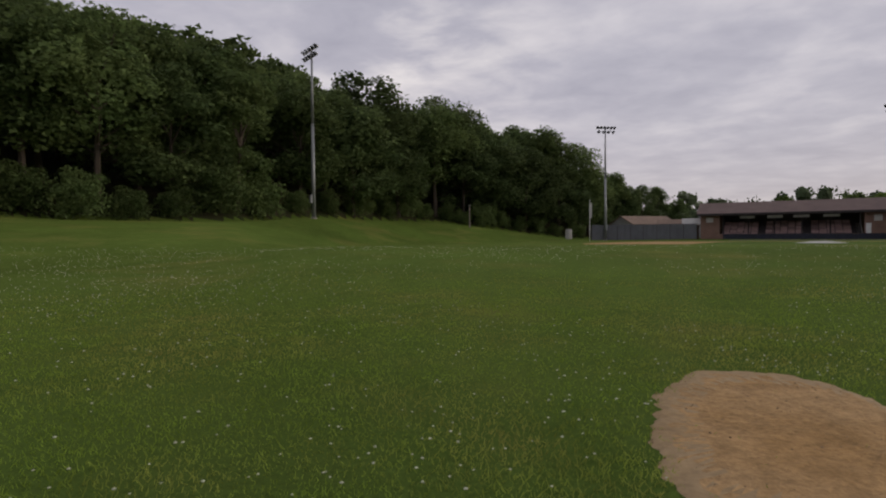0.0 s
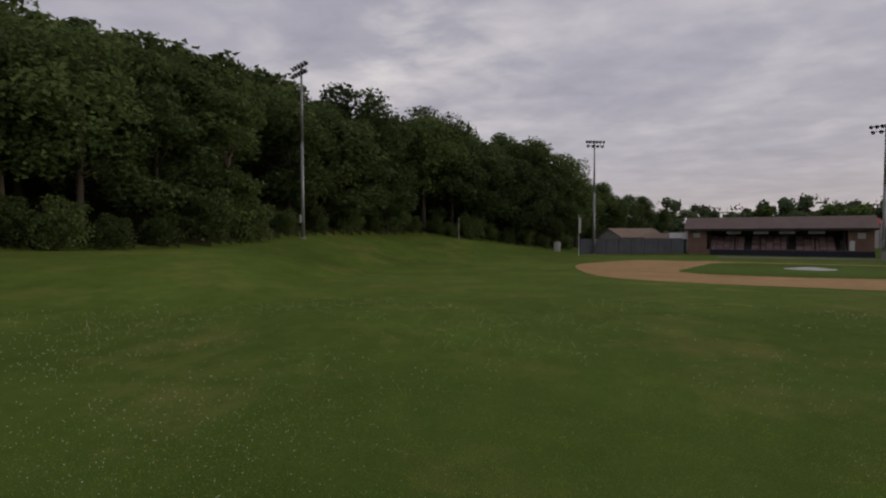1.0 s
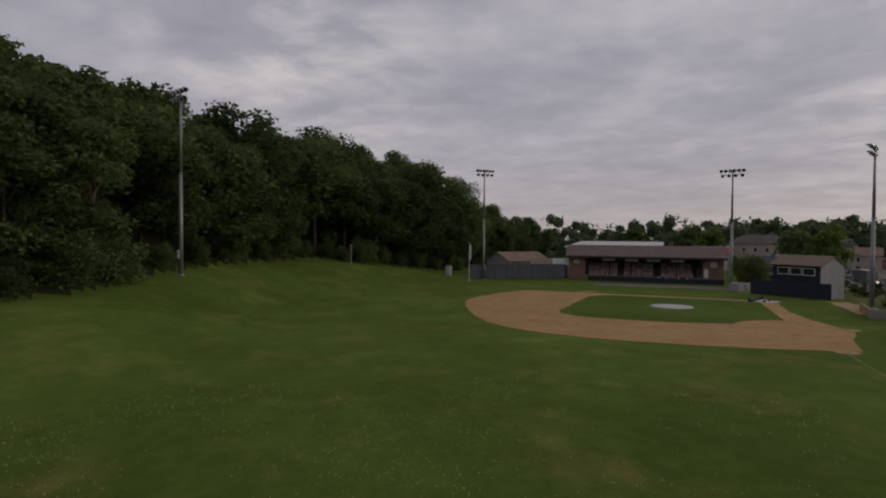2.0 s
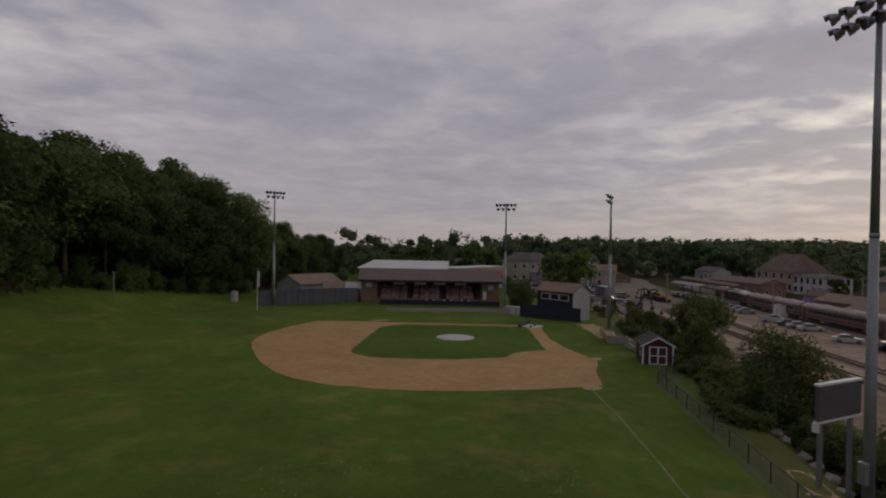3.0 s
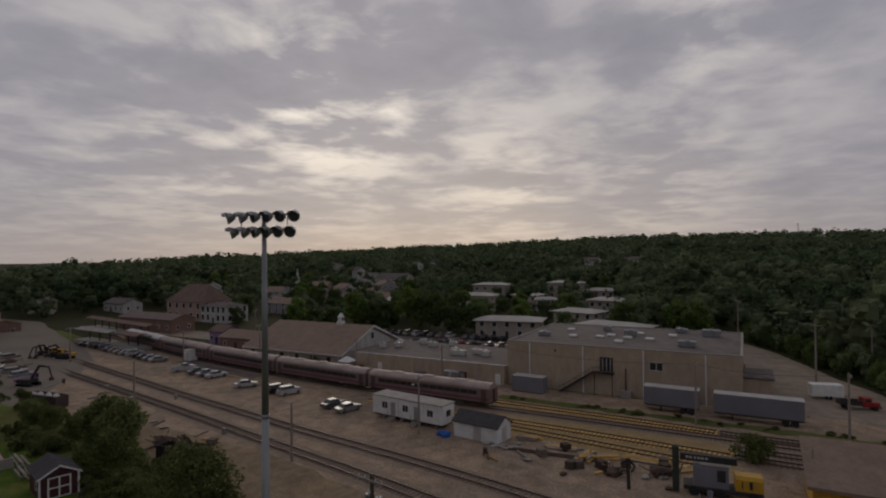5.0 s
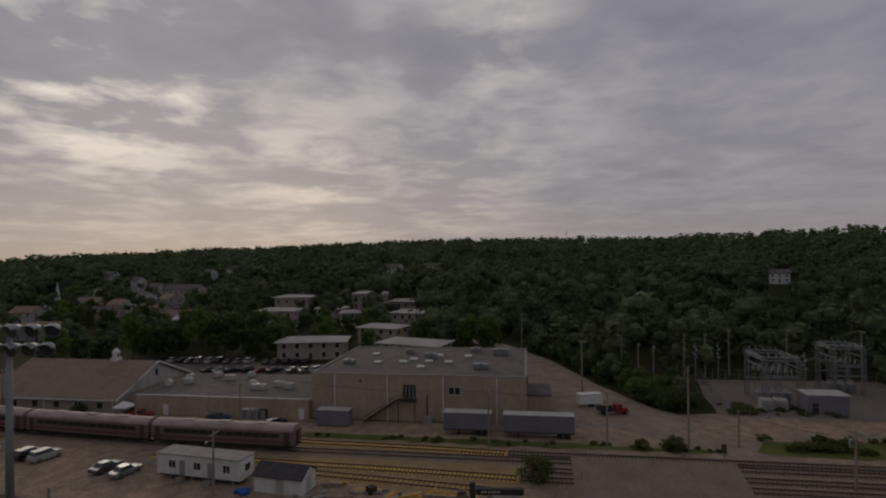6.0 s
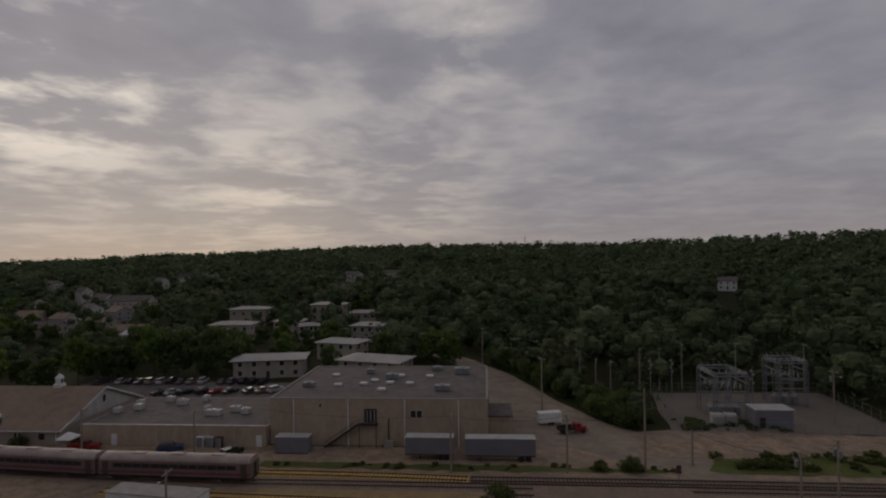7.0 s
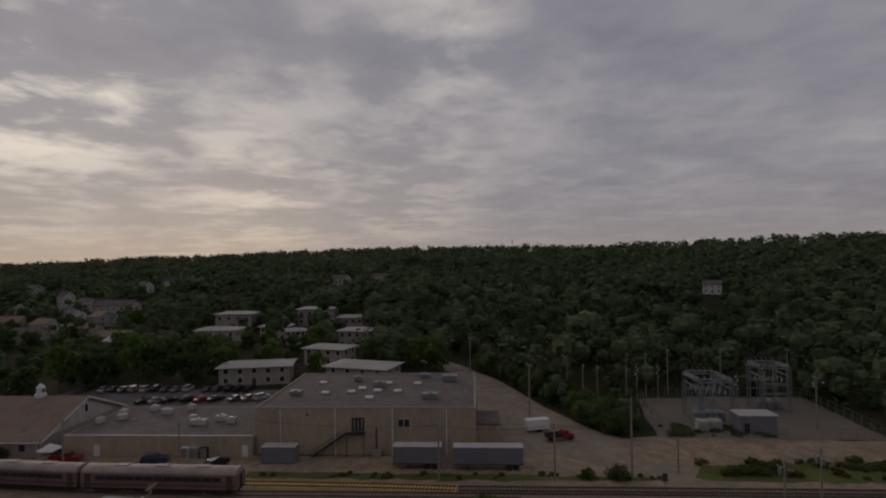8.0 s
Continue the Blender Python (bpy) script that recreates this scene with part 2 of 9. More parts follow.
M = {
    "turf": turf("mown_turf", (0.059, 0.100, 0.0175), (0.079, 0.120, 0.0235), (0.155, 0.148, 0.042), (0.52, 0.70)),
    "infield_turf": turf("infield_turf", (0.050, 0.090, 0.018), (0.066, 0.106, 0.023), (0.09, 0.12, 0.03), (0.66, 0.85)),
    "blade": mat("grass_blade", (0.245, 0.345, 0.055), (0.400, 0.345, 0.110), 0.8, scale=0.42, fine=2.2, bump=0, island=0.14, spec=0.0, through_light=0.45, thr=(0.44, 0.70), grain=0.22, blotch=0.20),
    "clover": mat("clover_white", (0.58, 0.58, 0.46), (0.44, 0.46, 0.32), 0.8, fine=90, island=0.2),
    "clay": mat("infield_clay", (0.430, 0.272, 0.122), (0.355, 0.218, 0.094), 0.95, blotch=0.14, scale=0.22, fine=9, bump=0.5, grain=0.22, spec=0.1),
    "bare": mat("bare_earth", (0.365, 0.222, 0.092), (0.425, 0.275, 0.130), 0.95, blotch=0.2, scale=1.1, fine=26, bump=0.8, grain=0.3, spec=0.1),
    "pale_earth": mat("pale_worn_earth", (0.40, 0.30, 0.175), (0.33, 0.23, 0.12), 0.95, scale=0.9, fine=14, bump=0.5, grain=0.25, spec=0.1),
    "gravel": mat("yard_gravel", (0.345, 0.254, 0.170), (0.250, 0.192, 0.142), 0.95, blotch=0.28, scale=0.09, fine=3.2, bump=0.7, grain=0.38, spec=0.15),
    "ballast": mat("track_ballast", (0.275, 0.208, 0.152), (0.210, 0.162, 0.122), 0.95, scale=0.5, fine=9, bump=1.0, grain=0.45, spec=0.15),
    "tan_earth": mat("tan_yard_earth", (0.250, 0.182, 0.112), (0.195, 0.150, 0.098), 0.95, blotch=0.25, scale=0.16, fine=4, bump=0.5, grain=0.3, spec=0.1),
    "road": mat("worn_asphalt", (0.215, 0.176, 0.134), (0.270, 0.215, 0.160), 0.9, blotch=0.2, scale=0.08, fine=5, bump=0.3, grain=0.2, spec=0.2),
    "chalk": mat("faded_chalk_grass", (0.21, 0.225, 0.115), (0.14, 0.165, 0.065), 0.9, scale=0.8, fine=12, spec=0.1),
    "strip": mat("cindery_grass", (0.078, 0.102, 0.036), (0.105, 0.115, 0.055), 0.95, scale=0.5, fine=10, bump=0.4, grain=0.3, spec=0.1),
    "lot": mat("dusty_lot", (0.20, 0.165, 0.13), (0.15, 0.135, 0.115), 0.95, scale=0.06, fine=3, bump=0.4, grain=0.3, spec=0.15),
    # golden tan bed under and between the yellow-sleepered tracks
    "tie_bed": mat("golden_ballast", (0.34, 0.24, 0.11), (0.24, 0.18, 0.10), 0.95, scale=0.6, fine=9, bump=0.8, grain=0.4, spec=0.1),
    "forest_floor": mat("forest_floor", (0.030, 0.038, 0.014), (0.045, 0.04, 0.02), 0.95, scale=0.2, fine=2, bump=0.5, grain=0.4, spec=0.05),
    "leaf_dark": mat("leaf_dark", (0.074, 0.110, 0.040), (0.112, 0.148, 0.054), 0.7, scale=0.14, fine=1.2, bump=0, spec=0.05, vary=0.30, island=0.35, through_light=0.45),
    "leaf_mid": mat("leaf_mid", (0.084, 0.126, 0.042), (0.128, 0.166, 0.058), 0.7, scale=0.14, fine=1.2, bump=0, spec=0.05, vary=0.30, island=0.35, through_light=0.45),
    "leaf_light": mat("leaf_light", (0.08925, 0.147, 0.0336), (0.1313, 0.1733, 0.0462), 0.7, scale=0.14, fine=1.2, bump=0, spec=0.05, vary=0.25, island=0.35, through_light=0.42),
    "leaf_olive": mat("leaf_olive", (0.095, 0.125, 0.040), (0.145, 0.160, 0.062), 0.7, scale=0.3, fine=1.4, bump=0, spec=0.05, vary=0.25, island=0.35, through_light=0.42),
    # far leaves: distance haze put into a lifted, greyer green
    "leaf_far_hazed": mat("leaf_far_hazed", (0.070, 0.105, 0.051), (0.148, 0.178, 0.092), 0.75, scale=0.022, fine=0.09, bump=0, spec=0.05, grain=0.45, island=0.20, through_light=0.30, thr=(0.38, 0.62), blotch=0.20),
    "bark": mat("bark", (0.10, 0.078, 0.058), (0.06, 0.048, 0.036), 0.95, scale=1.5, fine=14, bump=0.8, stretch=(1, 1, 0.25)),
    "galv": mat("galvanised_steel", (0.30, 0.31, 0.31), (0.23, 0.24, 0.24), 0.55, 0.6, scale=1.2, fine=20, bump=0.05, grain=0.12, stretch=(1, 1, 0.3)),
    "lamp_shell": mat("lamp_housing", (0.31, 0.315, 0.32), (0.24, 0.245, 0.25), 0.45, 0.5, scale=4, bump=0.03),
    "lamp_face": mat("lamp_lens", (0.34, 0.35, 0.36), (0.26, 0.27, 0.28), 0.2, 0.1, scale=4, bump=0.0, spec=0.6),
    "lamp_glass": mat("dark_lamp_lens", (0.045, 0.046, 0.05), (0.07, 0.07, 0.074), 0.25, 0.0, scale=4, bump=0.0, spec=0.5),
    "gantry_steel": mat("pale_gantry_steel", (0.27, 0.275, 0.28), (0.20, 0.205, 0.21), 0.5, 0.35, scale=1.2, fine=20, bump=0.05, grain=0.12),
    "stick_green": mat("dark_green_steel", (0.030, 0.042, 0.030), (0.045, 0.05, 0.04), 0.6, scale=0.8, fine=10),
    "white": mat("white_paint", (0.70, 0.70, 0.68), (0.58, 0.57, 0.54), 0.6, scale=0.8, fine=18, bump=0.05, grain=0.1),
    "dirty_white": mat("dirty_white_panel", (0.50, 0.49, 0.46), (0.38, 0.36, 0.33), 0.65, scale=0.5, fine=9, bump=0.05, grain=0.14, stretch=(1, 1, 0.35)),
    "maroon": mat("maroon_boards", (0.075, 0.022, 0.024), (0.055, 0.018, 0.02), 0.75, scale=1.0, fine=16, bump=0.1),
    "navy": mat("navy_screen", (0.022, 0.026, 0.042), (0.03, 0.033, 0.048), 0.8, scale=0.6, fine=25, bump=0.1),
    "shingle": mat("dark_shingle", (0.070, 0.066, 0.068), (0.05, 0.047, 0.048), 0.9, scale=0.9, fine=12, bump=0.5),
    "brown_roof": mat("brown_shingle", (0.25, 0.18, 0.132), (0.20, 0.145, 0.108), 0.9, blotch=0.12, scale=0.35, fine=7, bump=0.4, grain=0.18),
    "station_roof": mat("station_shingle", (0.165, 0.115, 0.09), (0.125, 0.088, 0.07), 0.9, scale=0.35, fine=7, bump=0.4, grain=0.2),
    "stand_roof": mat("stand_roof_shingle", (0.1568, 0.1155, 0.1023), (0.198, 0.1452, 0.1254), 0.9, scale=0.4, fine=7, bump=0.4),
    "brick": mat("red_brown_brick", (0.24, 0.15, 0.115), (0.19, 0.118, 0.09), 0.9, scale=0.8, fine=14, bump=0.3),
    "dark_in": mat("near_black", (0.03, 0.026, 0.026), (0.045, 0.036, 0.034), 0.7, scale=1, fine=12),
    "bench": mat("weathered_bench", (0.36, 0.25, 0.23), (0.25, 0.16, 0.15), 0.75, scale=0.9, fine=18, vary=0.4),
    "alum": mat("aluminium_bleacher", (0.27, 0.27, 0.265), (0.21, 0.21, 0.20), 0.4, 0.7, scale=1, fine=18, bump=0.02, grain=0.1),
    "concrete": mat("concrete", (0.33, 0.31, 0.28), (0.26, 0.24, 0.21), 0.9, scale=0.6, fine=14, bump=0.3),
    "pale_roof": mat("pale_membrane_roof", (0.55, 0.54, 0.52), (0.46, 0.45, 0.43), 0.7, scale=0.15, fine=3, bump=0.05, grain=0.1),
    "apartment_roof": mat("weathered_flat_roof", (0.40, 0.375, 0.345), (0.31, 0.29, 0.265), 0.8, scale=0.12, fine=2.5, bump=0.1, grain=0.16, vary=0.12),
    "grey_roof": mat("gravel_roof", (0.116, 0.098, 0.090), (0.152, 0.127, 0.115), 0.95, blotch=0.22, scale=0.12, fine=3, bump=0.2, grain=0.2),
    "tan_block": mat("tan_painted_block", (0.415, 0.328, 0.240), (0.345, 0.272, 0.200), 0.85, blotch=0.13, scale=0.22, fine=6, bump=0.15, grain=0.12, stretch=(1, 1, 0.4)),
    "beige": mat("beige_siding", (0.42, 0.37, 0.31), (0.35, 0.31, 0.26), 0.8, scale=0.4, fine=9, bump=0.1, vary=0.15),
    "pink_stucco": mat("faded_pink_stucco", (0.40, 0.28, 0.23), (0.33, 0.24, 0.20), 0.85, scale=0.3, fine=8),
    "grey_siding": mat("grey_siding", (0.33, 0.32, 0.31), (0.26, 0.25, 0.25), 0.8, scale=0.4, fine=9, vary=0.2),
    "glass": mat("window_glass", (0.020, 0.022, 0.025), (0.03, 0.032, 0.036), 0.22, scale=2, fine=8, bump=0.0, spec=0.6),
    "red": mat("red_canvas", (0.42, 0.045, 0.04), (0.34, 0.035, 0.035), 0.7, scale=0.8, fine=14),
    "tarp_white": mat("pale_tarp", (0.50, 0.49, 0.45), (0.42, 0.41, 0.38), 0.7, scale=0.9, fine=12, bump=0.2),
    "tarp_black": mat("black_tarp", (0.02, 0.02, 0.021), (0.035, 0.034, 0.033), 0.6, scale=0.9, fine=12, bump=0.3),
    "screen": mat("grey_wind_screen", (0.1418, 0.1458, 0.1553), (0.1107, 0.1134, 0.1215), 0.85, scale=0.3, fine=8, bump=0.1),
    "wood_pole": mat("weathered_pole", (0.290, 0.250, 0.208), (0.210, 0.178, 0.148), 0.95, scale=1.2, fine=20, bump=0.5, stretch=(1, 1, 0.15)),
    "wire": mat("black_wire", (0.02, 0.02, 0.02), (0.03, 0.03, 0.03), 0.6, bump=0),
    "rail": mat("rusty_rail", (0.120, 0.080, 0.060), (0.155, 0.110, 0.082), 0.5, 0.6, scale=0.6, fine=10, bump=0.05),
    "tie_dark": mat("old_sleeper", (0.150, 0.118, 0.092), (0.105, 0.084, 0.068), 0.95, scale=0.8, fine=14, bump=0.3, vary=0.25),
    "tie_new": mat("fresh_yellow_timber", (0.58, 0.37, 0.105), (0.40, 0.25, 0.075), 0.85, scale=0.8, fine=14, bump=0.2, vary=0.3),
    "coach": mat("dull_stainless_coach", (0.215, 0.152, 0.136), (0.160, 0.110, 0.098), 0.5, 0.15, scale=0.25, fine=9, bump=0.03, grain=0.1, stretch=(1, 1, 0.4)),
    "coach_purple": mat("purple_band", (0.15, 0.05, 0.075), (0.12, 0.04, 0.055), 0.5, scale=0.5, fine=9),
    "coach_roof": mat("beige_coach_roof", (0.385, 0.310, 0.275), (0.285, 0.225, 0.198), 0.65, 0.1, scale=0.3, fine=6),
    "coach_dark": mat("grimy_coach_band", (0.085, 0.056, 0.054), (0.06, 0.042, 0.042), 0.5, scale=0.5, fine=9),
    "lilac": mat("lilac_boards", (0.29, 0.19, 0.36), (0.24, 0.16, 0.30), 0.75, scale=0.6, fine=12),
    "sign_back": mat("weathered_sign_back", (0.115, 0.105, 0.10), (0.085, 0.078, 0.075), 0.8, scale=0.7, fine=14, bump=0.1),
    "verge": turf("rough_verge", (0.070, 0.092, 0.026), (0.100, 0.104, 0.042), (0.145, 0.115, 0.064), (0.48, 0.68)),
    "container": mat("grey_trailer_panel", (0.19, 0.19, 0.21), (0.155, 0.153, 0.17), 0.6, scale=0.25, fine=9, bump=0.05, grain=0.1),
    "rubber": mat("rubber", (0.02, 0.02, 0.02), (0.03, 0.03, 0.029), 0.85, bump=0.1),
    "blue_tarp": mat("blue_tarpaulin", (0.02, 0.10, 0.36), (0.02, 0.075, 0.28), 0.6, scale=1.5, fine=10, bump=0.3),
    "yellow": mat("machine_yellow", (0.52, 0.30, 0.025), (0.40, 0.235, 0.03), 0.5, scale=0.8, fine=10),
    "rust": mat("rusty_scrap", (0.085, 0.05, 0.035), (0.05, 0.035, 0.028), 0.9, scale=1, fine=8, vary=0.3),
    "clod": mat("dry_clod", (0.23, 0.150, 0.075), (0.34, 0.235, 0.130), 0.95, scale=3.0, fine=30, bump=0.4, vary=0.25),
    "stone": mat("field_stone", (0.20, 0.18, 0.15), (0.28, 0.25, 0.22), 0.9, scale=1.2, fine=14, bump=0.5, vary=0.25),
}


def paint(name, col, rough=0.3, metal=0.2):
    return mat(name, col, tuple(c * 0.85 for c in col), rough, metal, scale=0.6, fine=20, bump=0.0, grain=0.05, spec=0.5)


CAR_PAINT = {
    "white": paint("car_white", (0.44, 0.44, 0.43), 0.4), "silver": paint("car_silver", (0.36, 0.37, 0.38), 0.3, 0.6), "black": paint("car_black", (0.018, 0.018, 0.02)),
    "grey": paint("car_grey", (0.12, 0.125, 0.13), 0.3, 0.5), "blue": paint("car_blue", (0.035, 0.06, 0.13)), "red": paint("car_red", (0.28, 0.02, 0.018)), "tan": paint("car_tan", (0.27, 0.235, 0.19)),
}

# ---- mesh helpers ----
class Shape:
    """Gathers vertices and faces of one part."""

    def __init__(self):
        self.v, self.f = [], []

    def face_set(self, pts, faces, m=None):
        k = len(self.v)
        self.v += [tuple(m @ Vector(p)) if m else tuple(p) for p in pts]
        self.f += [tuple(k + i for i in f) for f in faces]
        return self

    def box(self, x0, y0, z0, x1, y1, z1, m=None, bev=0.0):
        """A block, with its upright and top edges cut back by bev."""
        b = min(bev, (x1 - x0) / 3, (y1 - y0) / 3, (z1 - z0) / 3)
        if b <= 0:
            pts = [(x, y, z) for z in (z0, z1) for x, y in ((x0, y0), (x1, y0), (x1, y1), (x0, y1))]
            return self.face_set(pts, [(3, 2, 1, 0), (4, 5, 6, 7), (0, 1, 5, 4), (1, 2, 6, 5), (2, 3, 7, 6), (3, 0, 4, 7)], m)
        ring = [(x0 + b, y0), (x1 - b, y0), (x1, y0 + b), (x1, y1 - b), (x1 - b, y1), (x0 + b, y1), (x0, y1 - b), (x0, y0 + b)]
        top = [(min(max(x, x0 + b), x1 - b), min(max(y, y0 + b), y1 - b)) for x, y in ring]
        pts = [(x, y, z0) for x, y in ring] + [(x, y, z1 - b) for x, y in ring] + [(x, y, z1) for x, y in top]
        fs = [tuple(range(7, -1, -1)), tuple(range(16, 24))]
        for i in range(8):
            j = (i + 1) % 8
            fs += [(i, j, 8 + j, 8 + i), (8 + i, 8 + j, 16 + j, 16 + i)]
        return self.face_set(pts, fs, m)

    def rod(self, a, b, r0, r1=None, n=8, caps=True):
        a, b = Vector(a), Vector(b)
        r1 = r0 if r1 is None else r1
        q = (b - a).to_track_quat("Z", "Y")
        pts = []
        for c, r in ((a, r0), (b, r1)):
            pts += [c + q @ Vector((r * math.cos(i * math.tau / n), r * math.sin(i * math.tau / n), 0)) for i in range(n)]
        fs = [(i, (i + 1) % n, n + (i + 1) % n, n + i) for i in range(n)]
        if caps:
            fs += [tuple(range(n - 1, -1, -1)), tuple(range(n, 2 * n))]
        return self.face_set(pts, fs)

    def lathe(self, prof, n=12, m=None):
        """A turned shape from (radius, height) pairs."""
        pts = [(r * math.cos(i * math.tau / n), r * math.sin(i * math.tau / n), z) for r, z in prof for i in range(n)]
        fs = [(k * n + i, k * n + (i + 1) % n, (k + 1) * n + (i + 1) % n, (k + 1) * n + i) for k in range(len(prof) - 1) for i in range(n)]
        fs += [tuple(range(n - 1, -1, -1)), tuple((len(prof) - 1) * n + i for i in range(n))]
        return self.face_set(pts, fs, m)

    def slab(self, outline, z0, z1, m=None):
        """An outline in x and y, raised from z0 to z1."""
        n = len(outline)
        pts = [(x, y, z0) for x, y in outline] + [(x, y, z1) for x, y in outline]
        fs = [tuple(range(n - 1, -1, -1)), tuple(range(n, 2 * n))] + [(i, (i + 1) % n, n + (i + 1) % n, n + i) for i in range(n)]
        return self.face_set(pts, fs, m)

    def profile(self, outline, x0, x1, m=None):
        """An outline in y and z, drawn out along x."""
        n = len(outline)
        pts = [(x0, y, z) for y, z in outline] + [(x1, y, z) for y, z in outline]
        fs = [tuple(range(n - 1, -1, -1)), tuple(range(n, 2 * n))] + [(i, (i + 1) % n, n + (i + 1) % n, n + i) for i in range(n)]
        return self.face_set(pts, fs, m)

    def lump(self, c, r, seed=0, rough=0.25, squash=(1, 1, 1)):
        """A rough stone or heap."""
        rng = random.Random(seed)
        bm = bmesh.new()
        bmesh.ops.create_icosphere(bm, subdivisions=1, radius=1)
        pts = [tuple(Vector(c) + Vector((v.co.x * squash[0], v.co.y * squash[1], v.co.z * squash[2])) * r * (1 + rng.uniform(-rough, rough))) for v in bm.verts]
        fs = [tuple(v.index for v in f.verts) for f in bm.faces]
        bm.free()
        return self.face_set(pts, fs)


def mesh_of(name, shape, material, smooth=False):
    me = bpy.data.meshes.new(name)
    me.from_pydata(shape.v, [], shape.f)
    bm = bmesh.new()
    bm.from_mesh(me)
    bmesh.ops.recalc_face_normals(bm, faces=bm.faces)
    bm.to_mesh(me)
    bm.free()
    me.materials.append(material)
    if smooth:
        me.polygons.foreach_set("use_smooth", [True] * len(me.polygons))
    me.update()
    return me


def part(name, shape, material, parent, label="", smooth=False):
    ob = new(name, mesh_of(name, shape, material, smooth))
    ob.parent = parent
    return tagged(ob, label) if label else ob


def thing(name, m, label, category, group="", kind=""):
    ob = new(name)
    ob.empty_display_size = 0.3
    ob.matrix_basis = m
    return tagged(ob, label, category, group, kind)


def big_mesh(name, co, faces, material, smooth=False):
    """A mesh from arrays: co (n, 3) and faces (k, 3 or 4)."""
    me = bpy.data.meshes.new(name)
    k, c = faces.shape
    me.vertices.add(len(co))
    me.vertices.foreach_set("co", np.ascontiguousarray(co, dtype=np.float32).ravel())
    me.loops.add(k * c)
    me.loops.foreach_set("vertex_index", np.ascontiguousarray(faces, dtype=np.int32).ravel())
    me.polygons.add(k)
    me.polygons.foreach_set("loop_start", np.arange(0, k * c, c, dtype=np.int32))
    me.polygons.foreach_set("use_smooth", np.full(k, smooth))
    me.update(calc_edges=True)
    me.materials.append(material)
    return me


# ---- the plan: the ball field lies at height 0, the rail yard lower; s runs along the tracks, v across them ----
YARD = -2.25
TURN = 61.45
UX, UY = math.cos(radians(TURN)), math.sin(radians(TURN))


def yard_xy(s, v):
    return UX * s + UY * v, UY * s - UX * v


def yard(s, v, z=YARD, turn=0.0):
    """A pose in the yard: local x along the tracks, local y towards the field."""
    x, y = yard_xy(s, v)
    return pose(x, y, z, 0, 0, TURN + turn)


HOME = Vector((64.0, 70.0))
TO_THIRD, TO_FIRST = Vector((-0.583, -0.813)), Vector((-0.813, 0.583))


def diamond(a, b):
    """a metres from home towards third base, b towards first."""
    p = HOME + TO_THIRD * a + TO_FIRST * b
    return p.x, p.y


def smooth_step(lo, hi, x):
    t = np.clip((x - lo) / (hi - lo), 0, 1)
    return t * t * (3 - 2 * t)


def wrap(a):
    return (a + 180) % 360 - 180


# bearing (left of straight ahead), distance of the wood's edge, height of the bank there
EDGE_A = np.array([-180, -60, -30, -20, -16, -12.5, -8, -4, 0, 2.7, 8, 13, 21, 30, 38.7, 60, 90, 130, 180])
EDGE_R = np.array([90, 400, 300, 180, 160, 143, 133, 126, 121, 116, 100, 86, 66, 62, 61, 64, 66, 72, 90.0])
EDGE_Z = np.array([0, 0, 0, 0, 0.1, 0.5, 1.8, 3.2, 4.1, 4.2, 4.2, 4.2, 3.0, 3.0, 3.1, 3, 3, 2, 0.0])
RIDGE_A = np.array([-180, -165, -150, -141, -131, -113, -102, -95, -85, -75, -60, -45, -30, -18])
RIDGE_D = np.array([900, 900, 900, 930, 960, 1000, 1060, 1150, 1200, 1150, 560, 350, 300, 300.0])
RIDGE_Z = np.array([42, 44, 46, 44, 40, 42, 40, 35, 29, 19, 7, 5, 4, 3.0])


def height(x, y):
    """The height of the ground."""
    x, y = np.asarray(x, float), np.asarray(y, float)
    r = np.hypot(x, y)
    th = np.degrees(np.arctan2(-x, y))
    er, ez = np.interp(th, EDGE_A, EDGE_R), np.interp(th, EDGE_A, EDGE_Z)
    bank = ez * smooth_step(er - 42, er + 2, r)
    hill = np.clip((r - er) * (0.35 + 0.05 * smooth_step(26, 40, th)), 0, 20 + 3 * smooth_step(26, 40, th)) * smooth_step(-17, -9, th) * smooth_step(150, 100, th)
    q = (x - 30.2) * 0.684 - (y - 14.8) * 0.729
    s_, v_ = UX * x + UY * y, UY * x - UX * y
    q = np.maximum(q, np.where(s_ > 75, v_ - 42.0, -99.0))
    yard_z = YARD * smooth_step(2.0, 7.5, q)
    rz, rd = np.interp(th, RIDGE_A, RIDGE_Z), np.interp(th, RIDGE_A, RIDGE_D)
    east = smooth_step(-14, -24, th)
    start = np.interp(th, [-75, -60], [0.22, 0.36])
    rise = np.clip((r / rd - start) / (1 - start), 0, 1)
    ridge = (rz - yard_z) * np.where(th < -67, rise ** 1.08, rise * rise * (3 - 2 * rise)) * east
    roll = 1.6 * np.sin(x * 0.021 + 1.3) * np.sin(y * 0.017) * smooth_step(240, 420, r)
    crown = 0.60 * smooth_step(8, 27, r) * smooth_step(62, 38, r) * smooth_step(-57, -46, th) * smooth_step(34, 12, th)
    return bank + hill + yard_z + ridge + roll + crown


